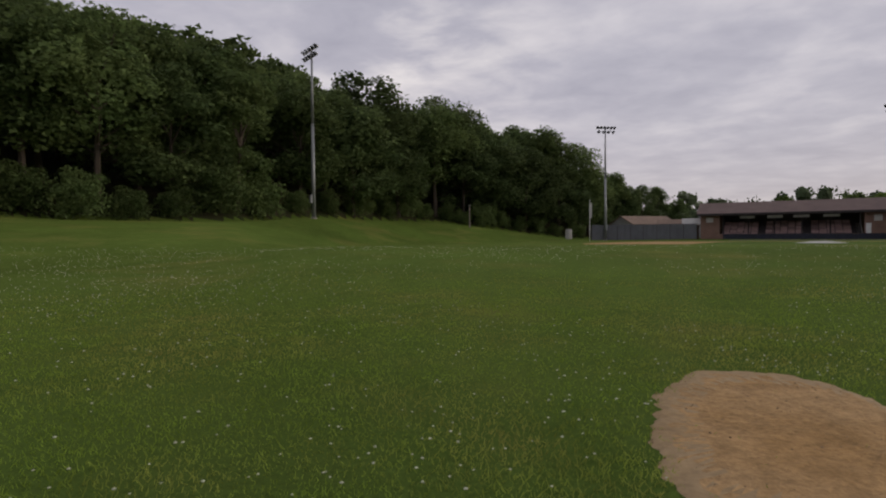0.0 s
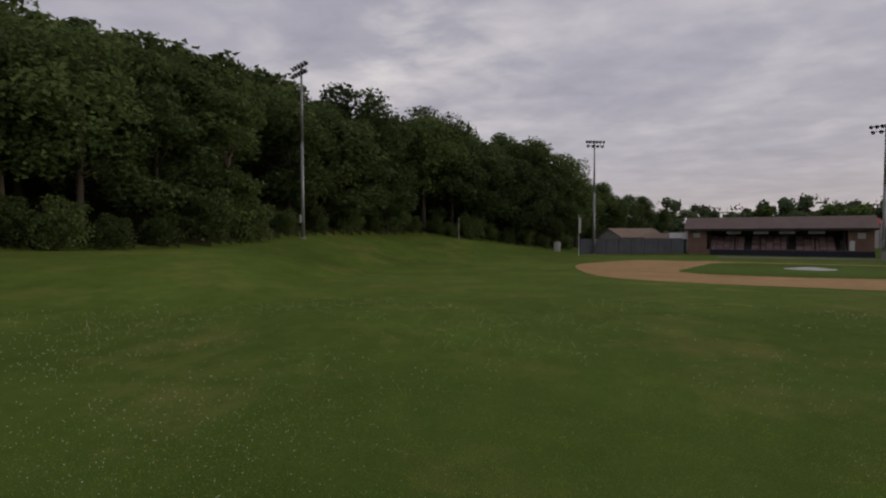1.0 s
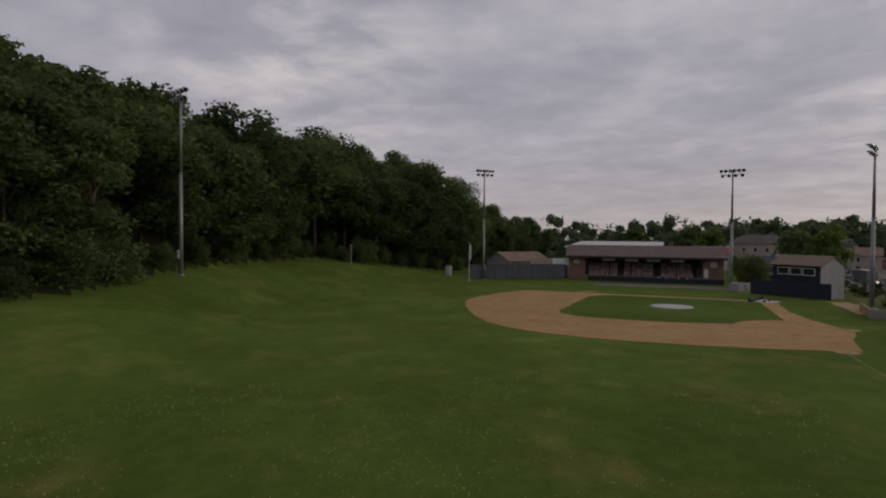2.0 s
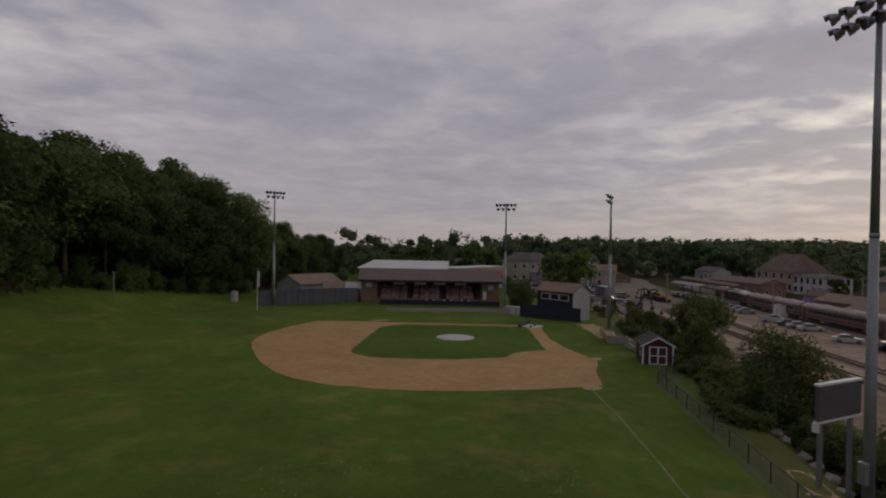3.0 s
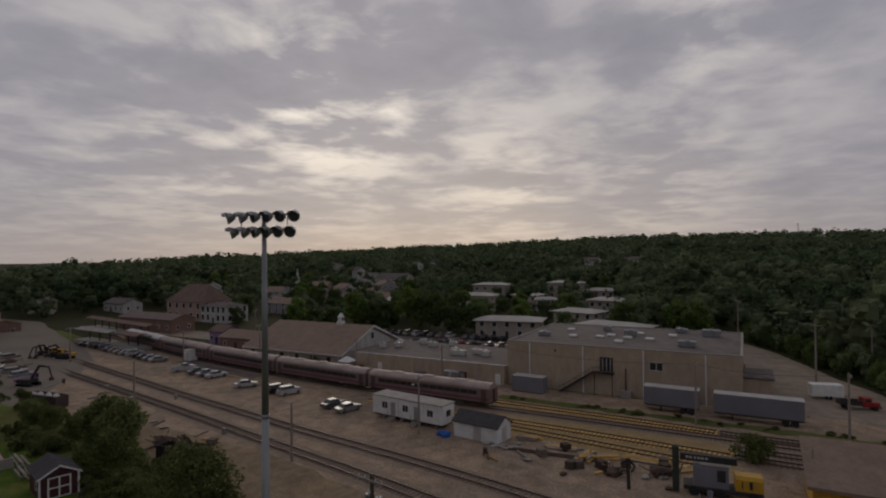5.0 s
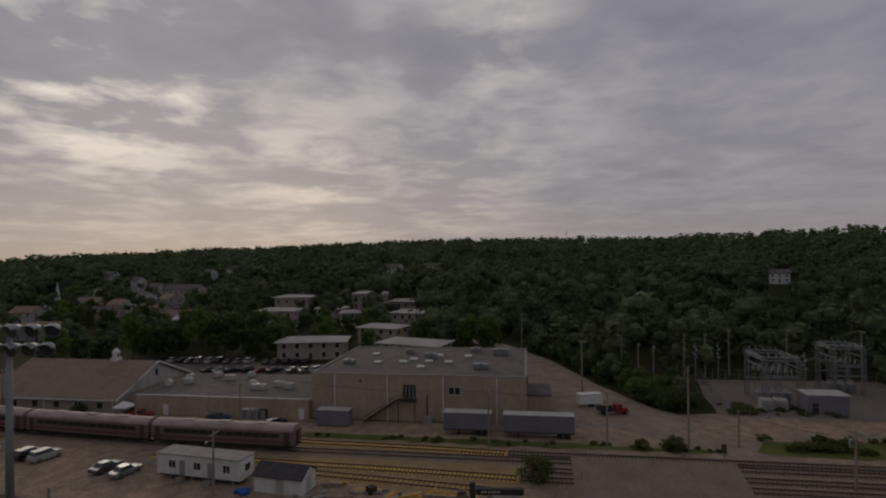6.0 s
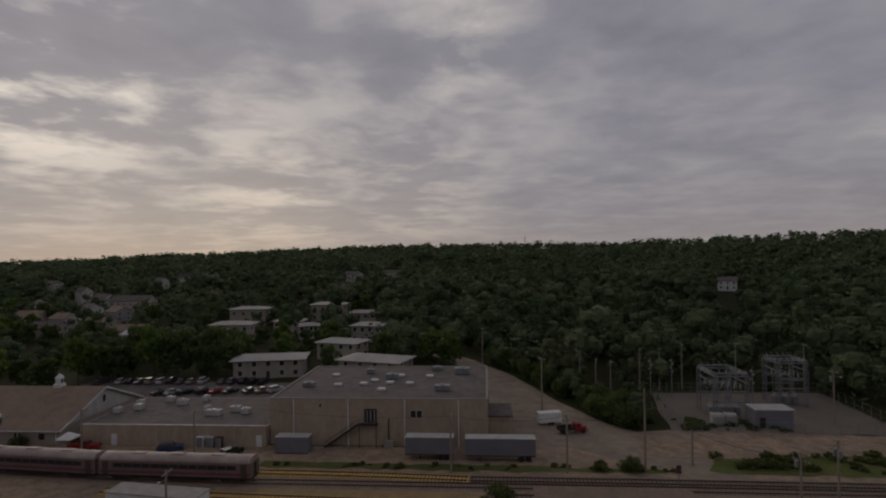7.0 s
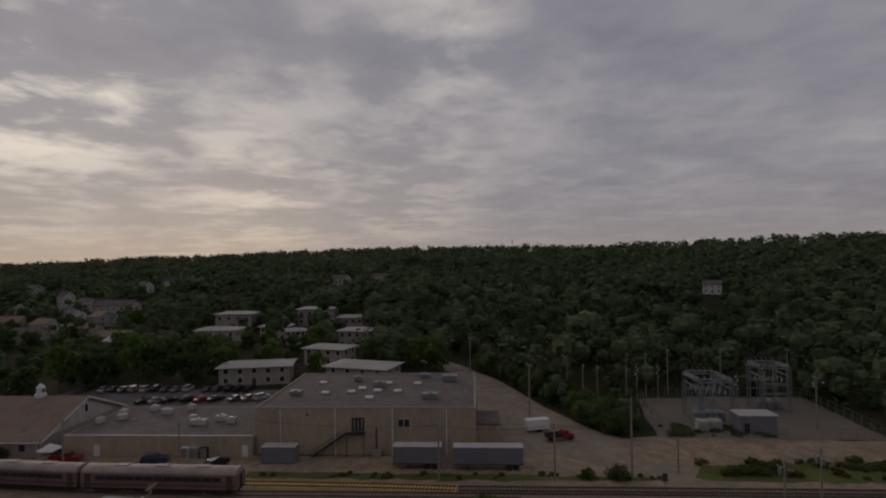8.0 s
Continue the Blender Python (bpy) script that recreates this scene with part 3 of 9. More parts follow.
def build_ground():
    rings = np.concatenate([[0.0], np.arange(1.0, 30, 1.0), np.arange(30, 150, 1.5), np.geomspace(150, 3200, 60)])
    na = 400
    ang = np.arange(na) * math.tau / na
    x, y = (rings[1:, None] * np.cos(ang)).ravel(), (rings[1:, None] * np.sin(ang)).ravel()
    co = np.column_stack([np.r_[0, x], np.r_[0, y], np.r_[height(0, 0), height(x, y)]])
    i = np.arange(na)
    j = (i + 1) % na
    tris = [np.column_stack([np.zeros(na, int), 1 + i, 1 + j])]
    for k in range(len(rings) - 2):
        a, b = 1 + k * na, 1 + (k + 1) * na
        tris += [np.column_stack([a + i, b + i, b + j]), np.column_stack([a + i, b + j, a + j])]
    f = np.concatenate(tris)
    me = big_mesh("ground", co, f, M["turf"], True)
    me.materials.append(M["forest_floor"])
    me.materials.append(M["verge"])
    c = co[f].mean(axis=1)
    r, th = np.hypot(c[:, 0], c[:, 1]), np.degrees(np.arctan2(-c[:, 0], c[:, 1]))
    s_, v_ = UX * c[:, 0] + UY * c[:, 1], UY * c[:, 0] - UX * c[:, 1]
    wood = (r > np.interp(th, EDGE_A, EDGE_R) + 1.0) | (v_ > 104) | ((s_ > 235) & (v_ > -40))
    q = (c[:, 0] - 30.2) * 0.684 - (c[:, 1] - 14.8) * 0.729
    rough = ((q > 0.4) | ((v_ > 35) & (s_ > 60))) & ~wood & (r > 20)
    me.polygons.foreach_set("material_index", wood.astype(np.int32) + 2 * rough.astype(np.int32))
    return tagged(new("ground", me), "clover-flecked mown grass outfield running up to a wooded bank", "ground", kind="structure")


ground = build_ground()


def sheet(name, outline, lift, material, label, step=4.0, wobble=0.0, seed=1, flat_z=None, grid=0.0):
    """A thin layer of another surface, laid on the ground within an outline."""
    rng = random.Random(seed)
    pts = []
    for (x0, y0), (x1, y1) in zip(outline, outline[1:] + outline[:1]):
        n = max(1, int(math.hypot(x1 - x0, y1 - y0) / step))
        nx, ny = (y1 - y0), -(x1 - x0)
        ln = math.hypot(nx, ny) or 1
        for k in range(n):
            d = rng.uniform(-wobble, wobble)
            pts.append((x0 + (x1 - x0) * k / n + nx / ln * d, y0 + (y1 - y0) * k / n + ny / ln * d))
    bm = bmesh.new()
    bm.faces.new([bm.verts.new((x, y, 0)) for x, y in pts])
    if grid:
        for ax in (0, 1):
            lo, hi = min(p[ax] for p in pts), max(p[ax] for p in pts)
            for k in range(1, int((hi - lo) / grid) + 1):
                co = [0, 0, 0]
                co[ax] = lo + k * grid
                bmesh.ops.bisect_plane(bm, geom=bm.verts[:] + bm.edges[:] + bm.faces[:], plane_co=co, plane_no=(1 - ax, ax, 0))
    bmesh.ops.triangulate(bm, faces=bm.faces)
    zs = height([v.co.x for v in bm.verts], [v.co.y for v in bm.verts])
    for v, z in zip(bm.verts, zs):
        v.co.z = (z if flat_z is None else flat_z) + lift
    bmesh.ops.recalc_face_normals(bm, faces=bm.faces)
    if bm.faces and sum(f.normal.z for f in bm.faces) < 0:
        bmesh.ops.reverse_faces(bm, faces=bm.faces)
    me = bpy.data.meshes.new(name)
    bm.to_mesh(me)
    bm.free()
    me.materials.append(material)
    return tagged(new(name, me), label, name.replace("_", " "), kind="structure")


def arc(cx, cy, r, a0, a1, n):
    return [(cx + r * math.cos(radians(a0 + (a1 - a0) * i / n)), cy + r * math.sin(radians(a0 + (a1 - a0) * i / n))) for i in range(n + 1)]


# infield: clay, with the grass square and the mound
MOUND = diamond(13.0, 13.0)


def clay_outline():
    pts = []
    for i in range(61):  # the outer curve, from the third-base line round to the first-base line
        ang = radians(-45 + 90 * i / 60)
        lim = 30.0 - 2.0 * float(smooth_step(22, 38, i)) - 1.0 * float(smooth_step(44, 58, i)) + 1.4 * math.exp(-((i - 18) / 9) ** 2)
        ax, ay = 13.0 + lim * math.cos(math.pi / 4 + ang * 1.535), 13.0 + lim * math.sin(math.pi / 4 + ang * 1.535)
        pts.append((ax, ay))
    pts = [p for p in pts if p[0] > -1.5 and p[1] > -1.5]
    lane = [(-1.3, 3.0), (-1.5, 0.4), (-0.6, -1.4), (1.6, -1.3), (4.0, -0.9), (12.0, -0.8), (19.5, -1.7), (23.5, -3.0), (26.8, -3.9), (29.5, -3.6), (33.0, -2.5)]
    return [diamond(*p) for p in pts + [(-1.1, pts[-1][1] - 1)] + lane + [(max(pts[0][0] - 1, 36.0), -1.6)]]


infield_clay = sheet("infield_clay", clay_outline(), 0.03, M["clay"], "raked orange-brown clay infield dirt", 2.0, 0.12, grid=3.0)


def grass_square():
    pts = [(0.9, 2.2), (1.6, 1.25), (21.0, 1.2)] + arc(27.6, 0.6, 6.2, 172, 100, 8)
    pts += [(28.5, 13.0), (28.8, 19.8), (28.2, 23.3), (26.6, 25.2), (24.6, 26.0), (14.0, 25.6), (7.5, 25.3), (4.6, 25.0), (2.7, 23.9), (1.2, 21.4), (0.9, 12.0)]
    return [diamond(*p) for p in pts]


infield_grass = sheet("infield_grass", grass_square(), 0.046, M["infield_turf"], "close-mown green infield grass", 1.0, 0.10, grid=3.0)
sheet("foul_line_path", [diamond(40.5, 0.08), diamond(86, 0.08), diamond(86, -0.08), diamond(40.5, -0.08)], 0.022, M["chalk"], "faded chalk foul line through the grass", 2.0, 0.05)
sheet("base_line_chalk", [diamond(-0.1, 5), diamond(-0.1, 26), diamond(0.12, 26), diamond(0.12, 5)], 0.03, M["pale_earth"], "faded chalk line to first base", 1.0, 0.02)
for k, (a, b) in enumerate(((26.5, -3.4), (40.6, -0.3), (-3.2, 26.5))):
    c = diamond(a, b)
    sheet("worn_patch", [(c[0] + 1.5 * math.cos(t * 0.63) * (1.25 if k != 1 else 0.8), c[1] + 0.8 * math.sin(t * 0.63)) for t in range(10)], 0.02, M["pale_earth"], "pale worn earth patch beside the base line", 0.6, 0.12, k)
# bare earth close to where the flight starts
BARE = (2.62, 3.25)


def bare_edge(a):
    """The bare patch's reach at bearing a: an uneven rounded outline."""
    broad = 1.405 + 0.02 * np.sin(a) - 0.106 * np.cos(a) - 0.079 * np.sin(2 * a) - 0.165 * np.cos(2 * a) - 0.127 * np.sin(3 * a) + 0.02 * np.cos(3 * a)
    broad = broad + 0.06 * np.sin(4 * a) + 0.188 * np.cos(4 * a) - 0.018 * np.sin(5 * a) + 0.115 * np.cos(5 * a)
    return broad + 0.028 * np.sin(11 * a + 1.1) + 0.022 * np.sin(17 * a + 0.7) * np.sin(3 * a) + 0.02 * np.sin(29 * a + 2 * np.sin(5 * a)) + 0.014 * np.sin(53 * a + 3 * np.sin(7 * a))


def bare_patch():
    """Trampled earth in the grass: an uneven disc with a pale dry rim that runs out under the blades."""
    na, fr = 200, (0.12, 0.3, 0.48, 0.64, 0.76, 0.84, 0.9, 0.96, 1.03)
    rng = np.random.default_rng(2)
    a = np.arange(na) * math.tau / na
    co = [(BARE[0], BARE[1], 0.016)]
    for k, f in enumerate(fr):
        r = f * bare_edge(a) + (rng.uniform(-0.02, 0.02, na) if 3 < k < 8 else 0)
        z = 0.016 + 0.004 * np.sin(a * 5 + k) + rng.uniform(-0.004, 0.004, na) if k < 8 else np.full(na, -0.02)
        co += list(zip(BARE[0] + r * np.cos(a), BARE[1] + r * np.sin(a), z))
    i, j = np.arange(na), (np.arange(na) + 1) % na
    tris = [np.column_stack([np.zeros(na, int), 1 + i, 1 + j])]
    for k in range(len(fr) - 1):
        p, q = 1 + k * na, 1 + (k + 1) * na
        tris += [np.column_stack([p + i, q + i, q + j]), np.column_stack([p + i, q + j, p + j])]
    f = np.concatenate(tris)
    me = big_mesh("bare_patch", np.array(co), f, M["bare"], True)
    me.materials.append(M["pale_earth"])
    ring = np.maximum(0, (f.min(axis=1) - 1) // na)
    me.polygons.foreach_set("material_index", ((ring + rng.integers(0, 3, len(f)) >= 6)).astype(np.int32))
    return tagged(new("bare_patch", me), "bare patch of trampled brown earth with a pale dry rim", "bare patch", kind="structure")


bare_patch()
sheet("fence_track", [(57.0, 37.0), (50.0, 34.0), (32.5, 14.0), (22.0, 2.0), (20.6, 3.0), (30.5, 15.2), (48.0, 35.4), (55.0, 40.0)], 0.012, M["strip"], "grey worn strip of grass and cinders along the fence", 2.0, 0.15)
sheet("sandy_patch", [(33.2, 15.3), (36.0, 17.8), (37.6, 17.2), (35.2, 13.6)], 0.02, M["pale_earth"], "sandy worn ground at the scoreboard", 0.6, 0.25)
sheet("dugout_apron", [(66.5, 55.0), (71.0, 60.0), (76.0, 67.5), (73.0, 68.5), (68.5, 62.0), (64.5, 56.5)], 0.015, M["pale_earth"], "sandy bare ground by the third-base dugout", 1.0, 0.3)
sheet("backstop_track", [(55.0, 105.0), (78.0, 92.0), (74.0, 86.0), (52.0, 100.5)], 0.012, M["lot"], "sandy warning track before the grandstand", 2.0, 0.4)

# rail yard, tracks bed and roads
Y = yard_xy
sheet("town_lot", [Y(104, 44), Y(112, 30), Y(150, 10), Y(235, 0), Y(262, 40), Y(270, 100), Y(240, 112), Y(150, 84), Y(120, 56)], 0.02, M["lot"], "dusty lot and street between the field and the town", 5.0, 0.5)
sheet("rail_yard", [Y(-70, 41), Y(10, 36), Y(40, 40.5), Y(75, 44), Y(120, 46), Y(230, 40), Y(330, 60), Y(330, 100), Y(108, 101.9), Y(44, 103.0), Y(2, 103), Y(-4, 103), Y(-26, 108), Y(-90, 104)], 0.03, M["gravel"], "brown gravel rail yard with worn dirt tracks", 6.0, 0.4, flat_z=YARD)
sheet("tan_ground", [Y(20, 36.5), Y(60, 43), Y(88, 46), Y(84, 53), Y(58, 52.5), Y(42, 49.5), Y(18, 45.5), Y(12, 40)], 0.045, M["tan_earth"], "tan sandy ground beside the siding", 3.0, 0.6, flat_z=YARD)
sheet("road_north", [Y(-2, 104), Y(-12, 104), Y(-31, 88), Y(-33, 60), Y(-40, 60), Y(-38, 92), Y(-31, 108), Y(-22.5, 118), Y(-14.5, 136), Y(-5, 165), Y(7, 189), Y(22, 212), Y(27, 208), Y(14, 184), Y(3.5, 166), Y(2.2, 134)], 0.05, M["road"], "pale worn asphalt road and crossing", 5.0, 0.3, flat_z=YARD)
sheet("lane_south", [Y(-24, 99), Y(-25, 113), Y(-34, 114.5), Y(-75, 112), Y(-110, 110), Y(-110, 103), Y(-75, 104)], 0.055, M["gravel"], "sandy lane in front of the substation", 5.0, 0.4, flat_z=YARD)
sheet("grass_verge", [Y(42, 92.2), Y(-2, 91.6), Y(-26, 92), Y(-27, 93.4), Y(-4, 94.2), Y(42, 94.8)], 0.06, M["verge"], "strip of rough grass beside the tracks", 2.0, 0.5, flat_z=YARD)
sheet("grass_corner", [Y(-33, 93), Y(-40, 92), Y(-110, 91), Y(-110, 101), Y(-50, 101), Y(-36, 98)], 0.075, M["verge"], "rough grass corner beside the crossing", 2.0, 0.5, flat_z=YARD)
sheet("substation_yard", [Y(-34, 114), Y(-78, 112), Y(-80, 146), Y(-39, 145), Y(-35.5, 128)], 0.085, M["lot"], "gravel yard of the substation", 4.0, 0.3, flat_z=YARD)
sheet("parking_lot", [Y(44, 122), Y(120, 122), Y(118, 157), Y(44, 154)], 0.05, M["grey_roof"], "dark asphalt parking lot", 4.0, 0.2, flat_z=YARD)
sheet("station_street", [Y(110, 118), Y(230, 118), Y(320, 100), Y(320, 128), Y(230, 132), Y(110, 128)], 0.06, M["road"], "worn asphalt station street", 5.0, 0.2, flat_z=YARD)

# the town's houses on the slope: x, y, width, depth, wall height, roof rise, wall, roof, turn
TOWN_SPOTS = [
    (396, 37, 24, 12, 7.0, 3.0, "beige", "grey_roof", 62), (330, 61, 12, 9, 5.0, 2.4, "dirty_white", "brown_roof", 40), (300, 62, 12, 9, 4.8, 2.4, "beige", "grey_roof", 70),
    (372, 56, 13, 9, 5.4, 2.6, "dirty_white", "grey_roof", 25), (310, 43, 13, 9, 4.6, 2.2, "beige", "brown_roof", 62), (279, 27, 14, 9, 4.8, 2.2, "beige", "brown_roof", 62),
    (268, 24, 10, 8, 4.4, 1.8, "grey_siding", "pale_roof", 55), (466, 74, 8, 8, 10.0, 3.0, "dirty_white", "grey_roof", 40), (452, 60, 13, 9, 6.0, 2.5, "dirty_white", "grey_roof", 40),
    (586, -14, 16, 10, 7.0, 2.6, "dirty_white", "grey_roof", 50), (598, 8, 17, 10, 7.5, 2.8, "dirty_white", "shingle", 80), (484, -127, 15, 9, 6.5, 2.5, "dirty_white", "grey_roof", 40),
    (492, -166, 14, 9, 6.0, 2.2, "beige", "grey_roof", 60), (300, 128, 14, 9, 5.0, 2.4, "dirty_white", "grey_roof", 62), (270, 118, 12, 9, 4.8, 2.6, "grey_siding", "shingle", 30),
    (308, 95, 12, 9, 5.0, 2.6, "dirty_white", "brown_roof", 62), (330, 140, 13, 9, 5.4, 2.6, "dirty_white", "grey_roof", 20), (255, 150, 15, 9, 4.0, 2.0, "dirty_white", "grey_roof", 62),
    (240, 176, 15, 9, 4.4, 2.2, "beige", "grey_roof", 30), (222, 196, 13, 9, 4.8, 2.4, "dirty_white", "grey_roof", 62), (402, -95, 13, 9, 5.6, 2.2, "grey_siding", "grey_roof", 60),
    (560, 30, 14, 9, 7.0, 2.8, "dirty_white", "grey_roof", 30), (256, 73, 20, 10, 4.6, 2.2, "grey_siding", "brown_roof", 62), (345, 78, 13, 9, 5.2, 2.4, "beige", "brown_roof", 62),
    (420, 90, 13, 9, 6.0, 2.6, "dirty_white", "grey_roof", 20), (350, 40, 12, 9, 5.2, 2.4, "grey_siding", "brown_roof", 30), (570, 112, 14, 10, 7.0, 2.8, "dirty_white", "grey_roof", 45),
]


# the apartment blocks behind the parking lot: s, v, width, depth, height, turn
APARTMENTS = [(68.6, 166, 20, 11, 5.4, 11), (35.4, 163, 19, 11, 5.6, -16), (53.5, 194, 15, 10, 6.0, -14), (51.5, 231, 13, 10, 7.0, -8), (112, 234, 17, 11, 7.5, 4),
              (124, 279, 18, 11, 8.5, 4), (86, 291, 17, 11, 8.5, 0), (81, 240, 8, 8, 5.6, 20), (62, 268, 13, 10, 7.0, 0), (92, 248, 12, 9, 6.6, -6)]
OPEN_SPOTS = [(q[0], q[1], q[2]) for q in TOWN_SPOTS] + [(*yard_xy(q[0], q[1]), q[2]) for q in APARTMENTS[2:]]


def in_sight_line(x, y, half=6.5):
    """True near a town house or on the open ground that falls away before it."""
    x, y = np.asarray(x, float), np.asarray(y, float)
    hitany = np.zeros(x.shape, bool)
    for q in OPEN_SPOTS:
        d = math.hypot(q[0], q[1])
        deep = 17.0 if d < 330 else 17.0 + (d - 330) * 0.25
        ux, uy = q[0] / d, q[1] / d
        a = (x - q[0]) * ux + (y - q[1]) * uy
        b = -(x - q[0]) * uy + (y - q[1]) * ux
        hitany |= (a > -deep) & (a < 8) & (np.abs(b) < max(half, q[2] * 0.55))
    return hitany

# ---- trees ----
def leaf_cloud(rng, centres, radii, n, size, droop=0.3, mess=0.45, reach=(0.72, 1.08)):
    """Folded leaf clumps scattered over the skins of several rounded masses. Gives coordinates and quads."""
    w = radii ** 2 / np.sum(radii ** 2)
    k = rng.choice(len(centres), n, p=w)
    d = rng.normal(size=(n, 3))
    d[:, 2] = np.abs(d[:, 2]) * np.where(rng.random(n) < 0.72, 1, -1)
    d /= np.linalg.norm(d, axis=1)[:, None]
    pos = centres[k] + d * (radii[k] * rng.uniform(*reach, n))[:, None]
    nrm = d + rng.normal(size=(n, 3)) * mess
    nrm /= np.linalg.norm(nrm, axis=1)[:, None]
    t = np.cross(nrm, rng.normal(size=(n, 3)))
    t /= np.linalg.norm(t, axis=1)[:, None] + 1e-9
    b = np.cross(nrm, t)
    a = (size * rng.uniform(0.6, 1.35, n))[:, None]
    c = (size * rng.uniform(0.35, 0.8, n))[:, None]
    fold = nrm * a * droop * 0.5
    co = np.stack([pos - t * a - fold, pos + b * c, pos + t * a - fold, pos - b * c], axis=1).reshape(-1, 3)
    return co, np.arange(4 * n).reshape(n, 4)


def fine_leaves(rng, centres, radii, n, size):
    """Small pointed leaf sprays through the outer half of several rounded masses. Gives coordinates and triangles."""
    w = radii ** 2 / np.sum(radii ** 2)
    k = rng.choice(len(centres), n, p=w)
    d = rng.normal(size=(n, 3))
    d[:, 2] = np.abs(d[:, 2]) * np.where(rng.random(n) < 0.68, 1, -1)
    d /= np.linalg.norm(d, axis=1)[:, None]
    pos = centres[k] + d * (radii[k] * rng.uniform(0.55, 1.12, n))[:, None]
    nrm = d + rng.normal(size=(n, 3)) * 0.6
    nrm /= np.linalg.norm(nrm, axis=1)[:, None]
    t = np.cross(nrm, rng.normal(size=(n, 3)))
    t /= np.linalg.norm(t, axis=1)[:, None] + 1e-9
    b = np.cross(nrm, t)
    a = (size * rng.uniform(0.6, 1.4, n))[:, None]
    co = np.stack([pos - t * a - b * a * 0.55, pos + b * a * 0.9, pos + t * a - b * a * 0.55], axis=1).reshape(-1, 3)
    return co, np.arange(3 * n).reshape(n, 3)


def crown_masses(rng, h, width, low, count):
    """Rounded masses that make up an uneven crown."""
    cs, rs = [], []
    for i in range(count):
        z = low + (h - low) * (0.08 + 0.86 * rng.random())
        f = math.sin(math.pi * min(max((z - low) / (h - low) * 0.86 + 0.12, 0), 1)) ** 0.6
        a, rr = rng.random() * math.tau, width * 0.5 * f * (0.35 + 0.55 * rng.random())
        cs.append((rr * math.cos(a), rr * math.sin(a), z))
        rs.append(width * (0.13 + 0.10 * rng.random()))
    return np.array(cs), np.array(rs)


def trunk_shape(rng, h, low, cs, r, lean=0.3):
    s = Shape()
    bx, by = rng.normal() * lean, rng.normal() * lean
    top = Vector((bx, by, low + (h - low) * 0.55))
    mid = Vector((bx * 0.3, by * 0.3, low * 0.6))
    s.rod((0, 0, -0.6), mid, r, r * 0.72, 8)
    s.rod(mid, top, r * 0.72, r * 0.3, 7)
    for i in range(0, len(cs), max(1, len(cs) // 9)):
        c = Vector(cs[i])
        a = mid.lerp(top, min(max((c.z - mid.z) / (top.z - mid.z + 0.01) * 0.6, 0), 0.95))
        s.rod(a, a.lerp(c, 0.9), r * 0.32, r * 0.08, 5)
    return s


def tree_kind(seed, h, width, low, masses, leaves, size, material, label, category="tree", name="tree", r=None):
    """One tree standing at the origin: trunk with limbs, and a crown of leaf clumps."""
    rng = np.random.default_rng(seed)
    cs, rs = crown_masses(rng, h, width, low, masses)
    t = thing(name, pose(0, 0, 0), label, category)
    part("trunk", trunk_shape(rng, h, low, cs, r or h * 0.018), M["bark"], t)
    co, f = fine_leaves(rng, cs, rs, leaves, size)
    ob = new("crown", big_mesh("crown", co, f, material))
    ob.parent = t
    return t


def place(t, x, y, scale=1.0, turn=0.0, z=None, sink=0.0, wide=1.0):
    zz = float(height(x, y)) if z is None else z
    c = copy_thing(t, pose(0, 0, 0))
    c.matrix_basis = pose(x, y, zz - sink, 0, 0, turn) @ Matrix.Diagonal((scale * wide, scale * wide, scale, 1))
    return c


def drop(t):
    for o in (*t.children_recursive, t):
        bpy.data.objects.remove(o)


hill_kinds = [
    tree_kind(11, 18, 11, 3.0, 34, 7800, 0.24, M["leaf_dark"], "tall broadleaf tree with dense dark green crown on a bank"),
    tree_kind(12, 20, 10, 4.0, 36, 7800, 0.24, M["leaf_mid"], "tall broadleaf tree with rounded green crown on a bank"),
    tree_kind(13, 16, 10, 2.0, 34, 7800, 0.24, M["leaf_dark"], "broadleaf tree with low dark green crown on a bank"),
    tree_kind(14, 22, 12, 6.0, 38, 7800, 0.24, M["leaf_mid"], "high broadleaf tree with open green crown on the hill"),
]
back_kinds = [
    tree_kind(16, 18, 11, 5.0, 30, 2500, 0.44, M["leaf_dark"], "tall dark green broadleaf tree high on the hill"),
    tree_kind(17, 20, 11, 6.0, 30, 2500, 0.44, M["leaf_mid"], "tall green broadleaf tree high on the hill"),
    tree_kind(18, 17, 11, 5.0, 30, 2500, 0.44, M["leaf_mid"], "broad green broadleaf tree high on the hill"),
]
under_kind = tree_kind(15, 6.5, 7.5, 0.0, 30, 3800, 0.2, M["leaf_mid"], "overgrown green thicket at the edge of the wood", "shrub", "thicket", 0.07)

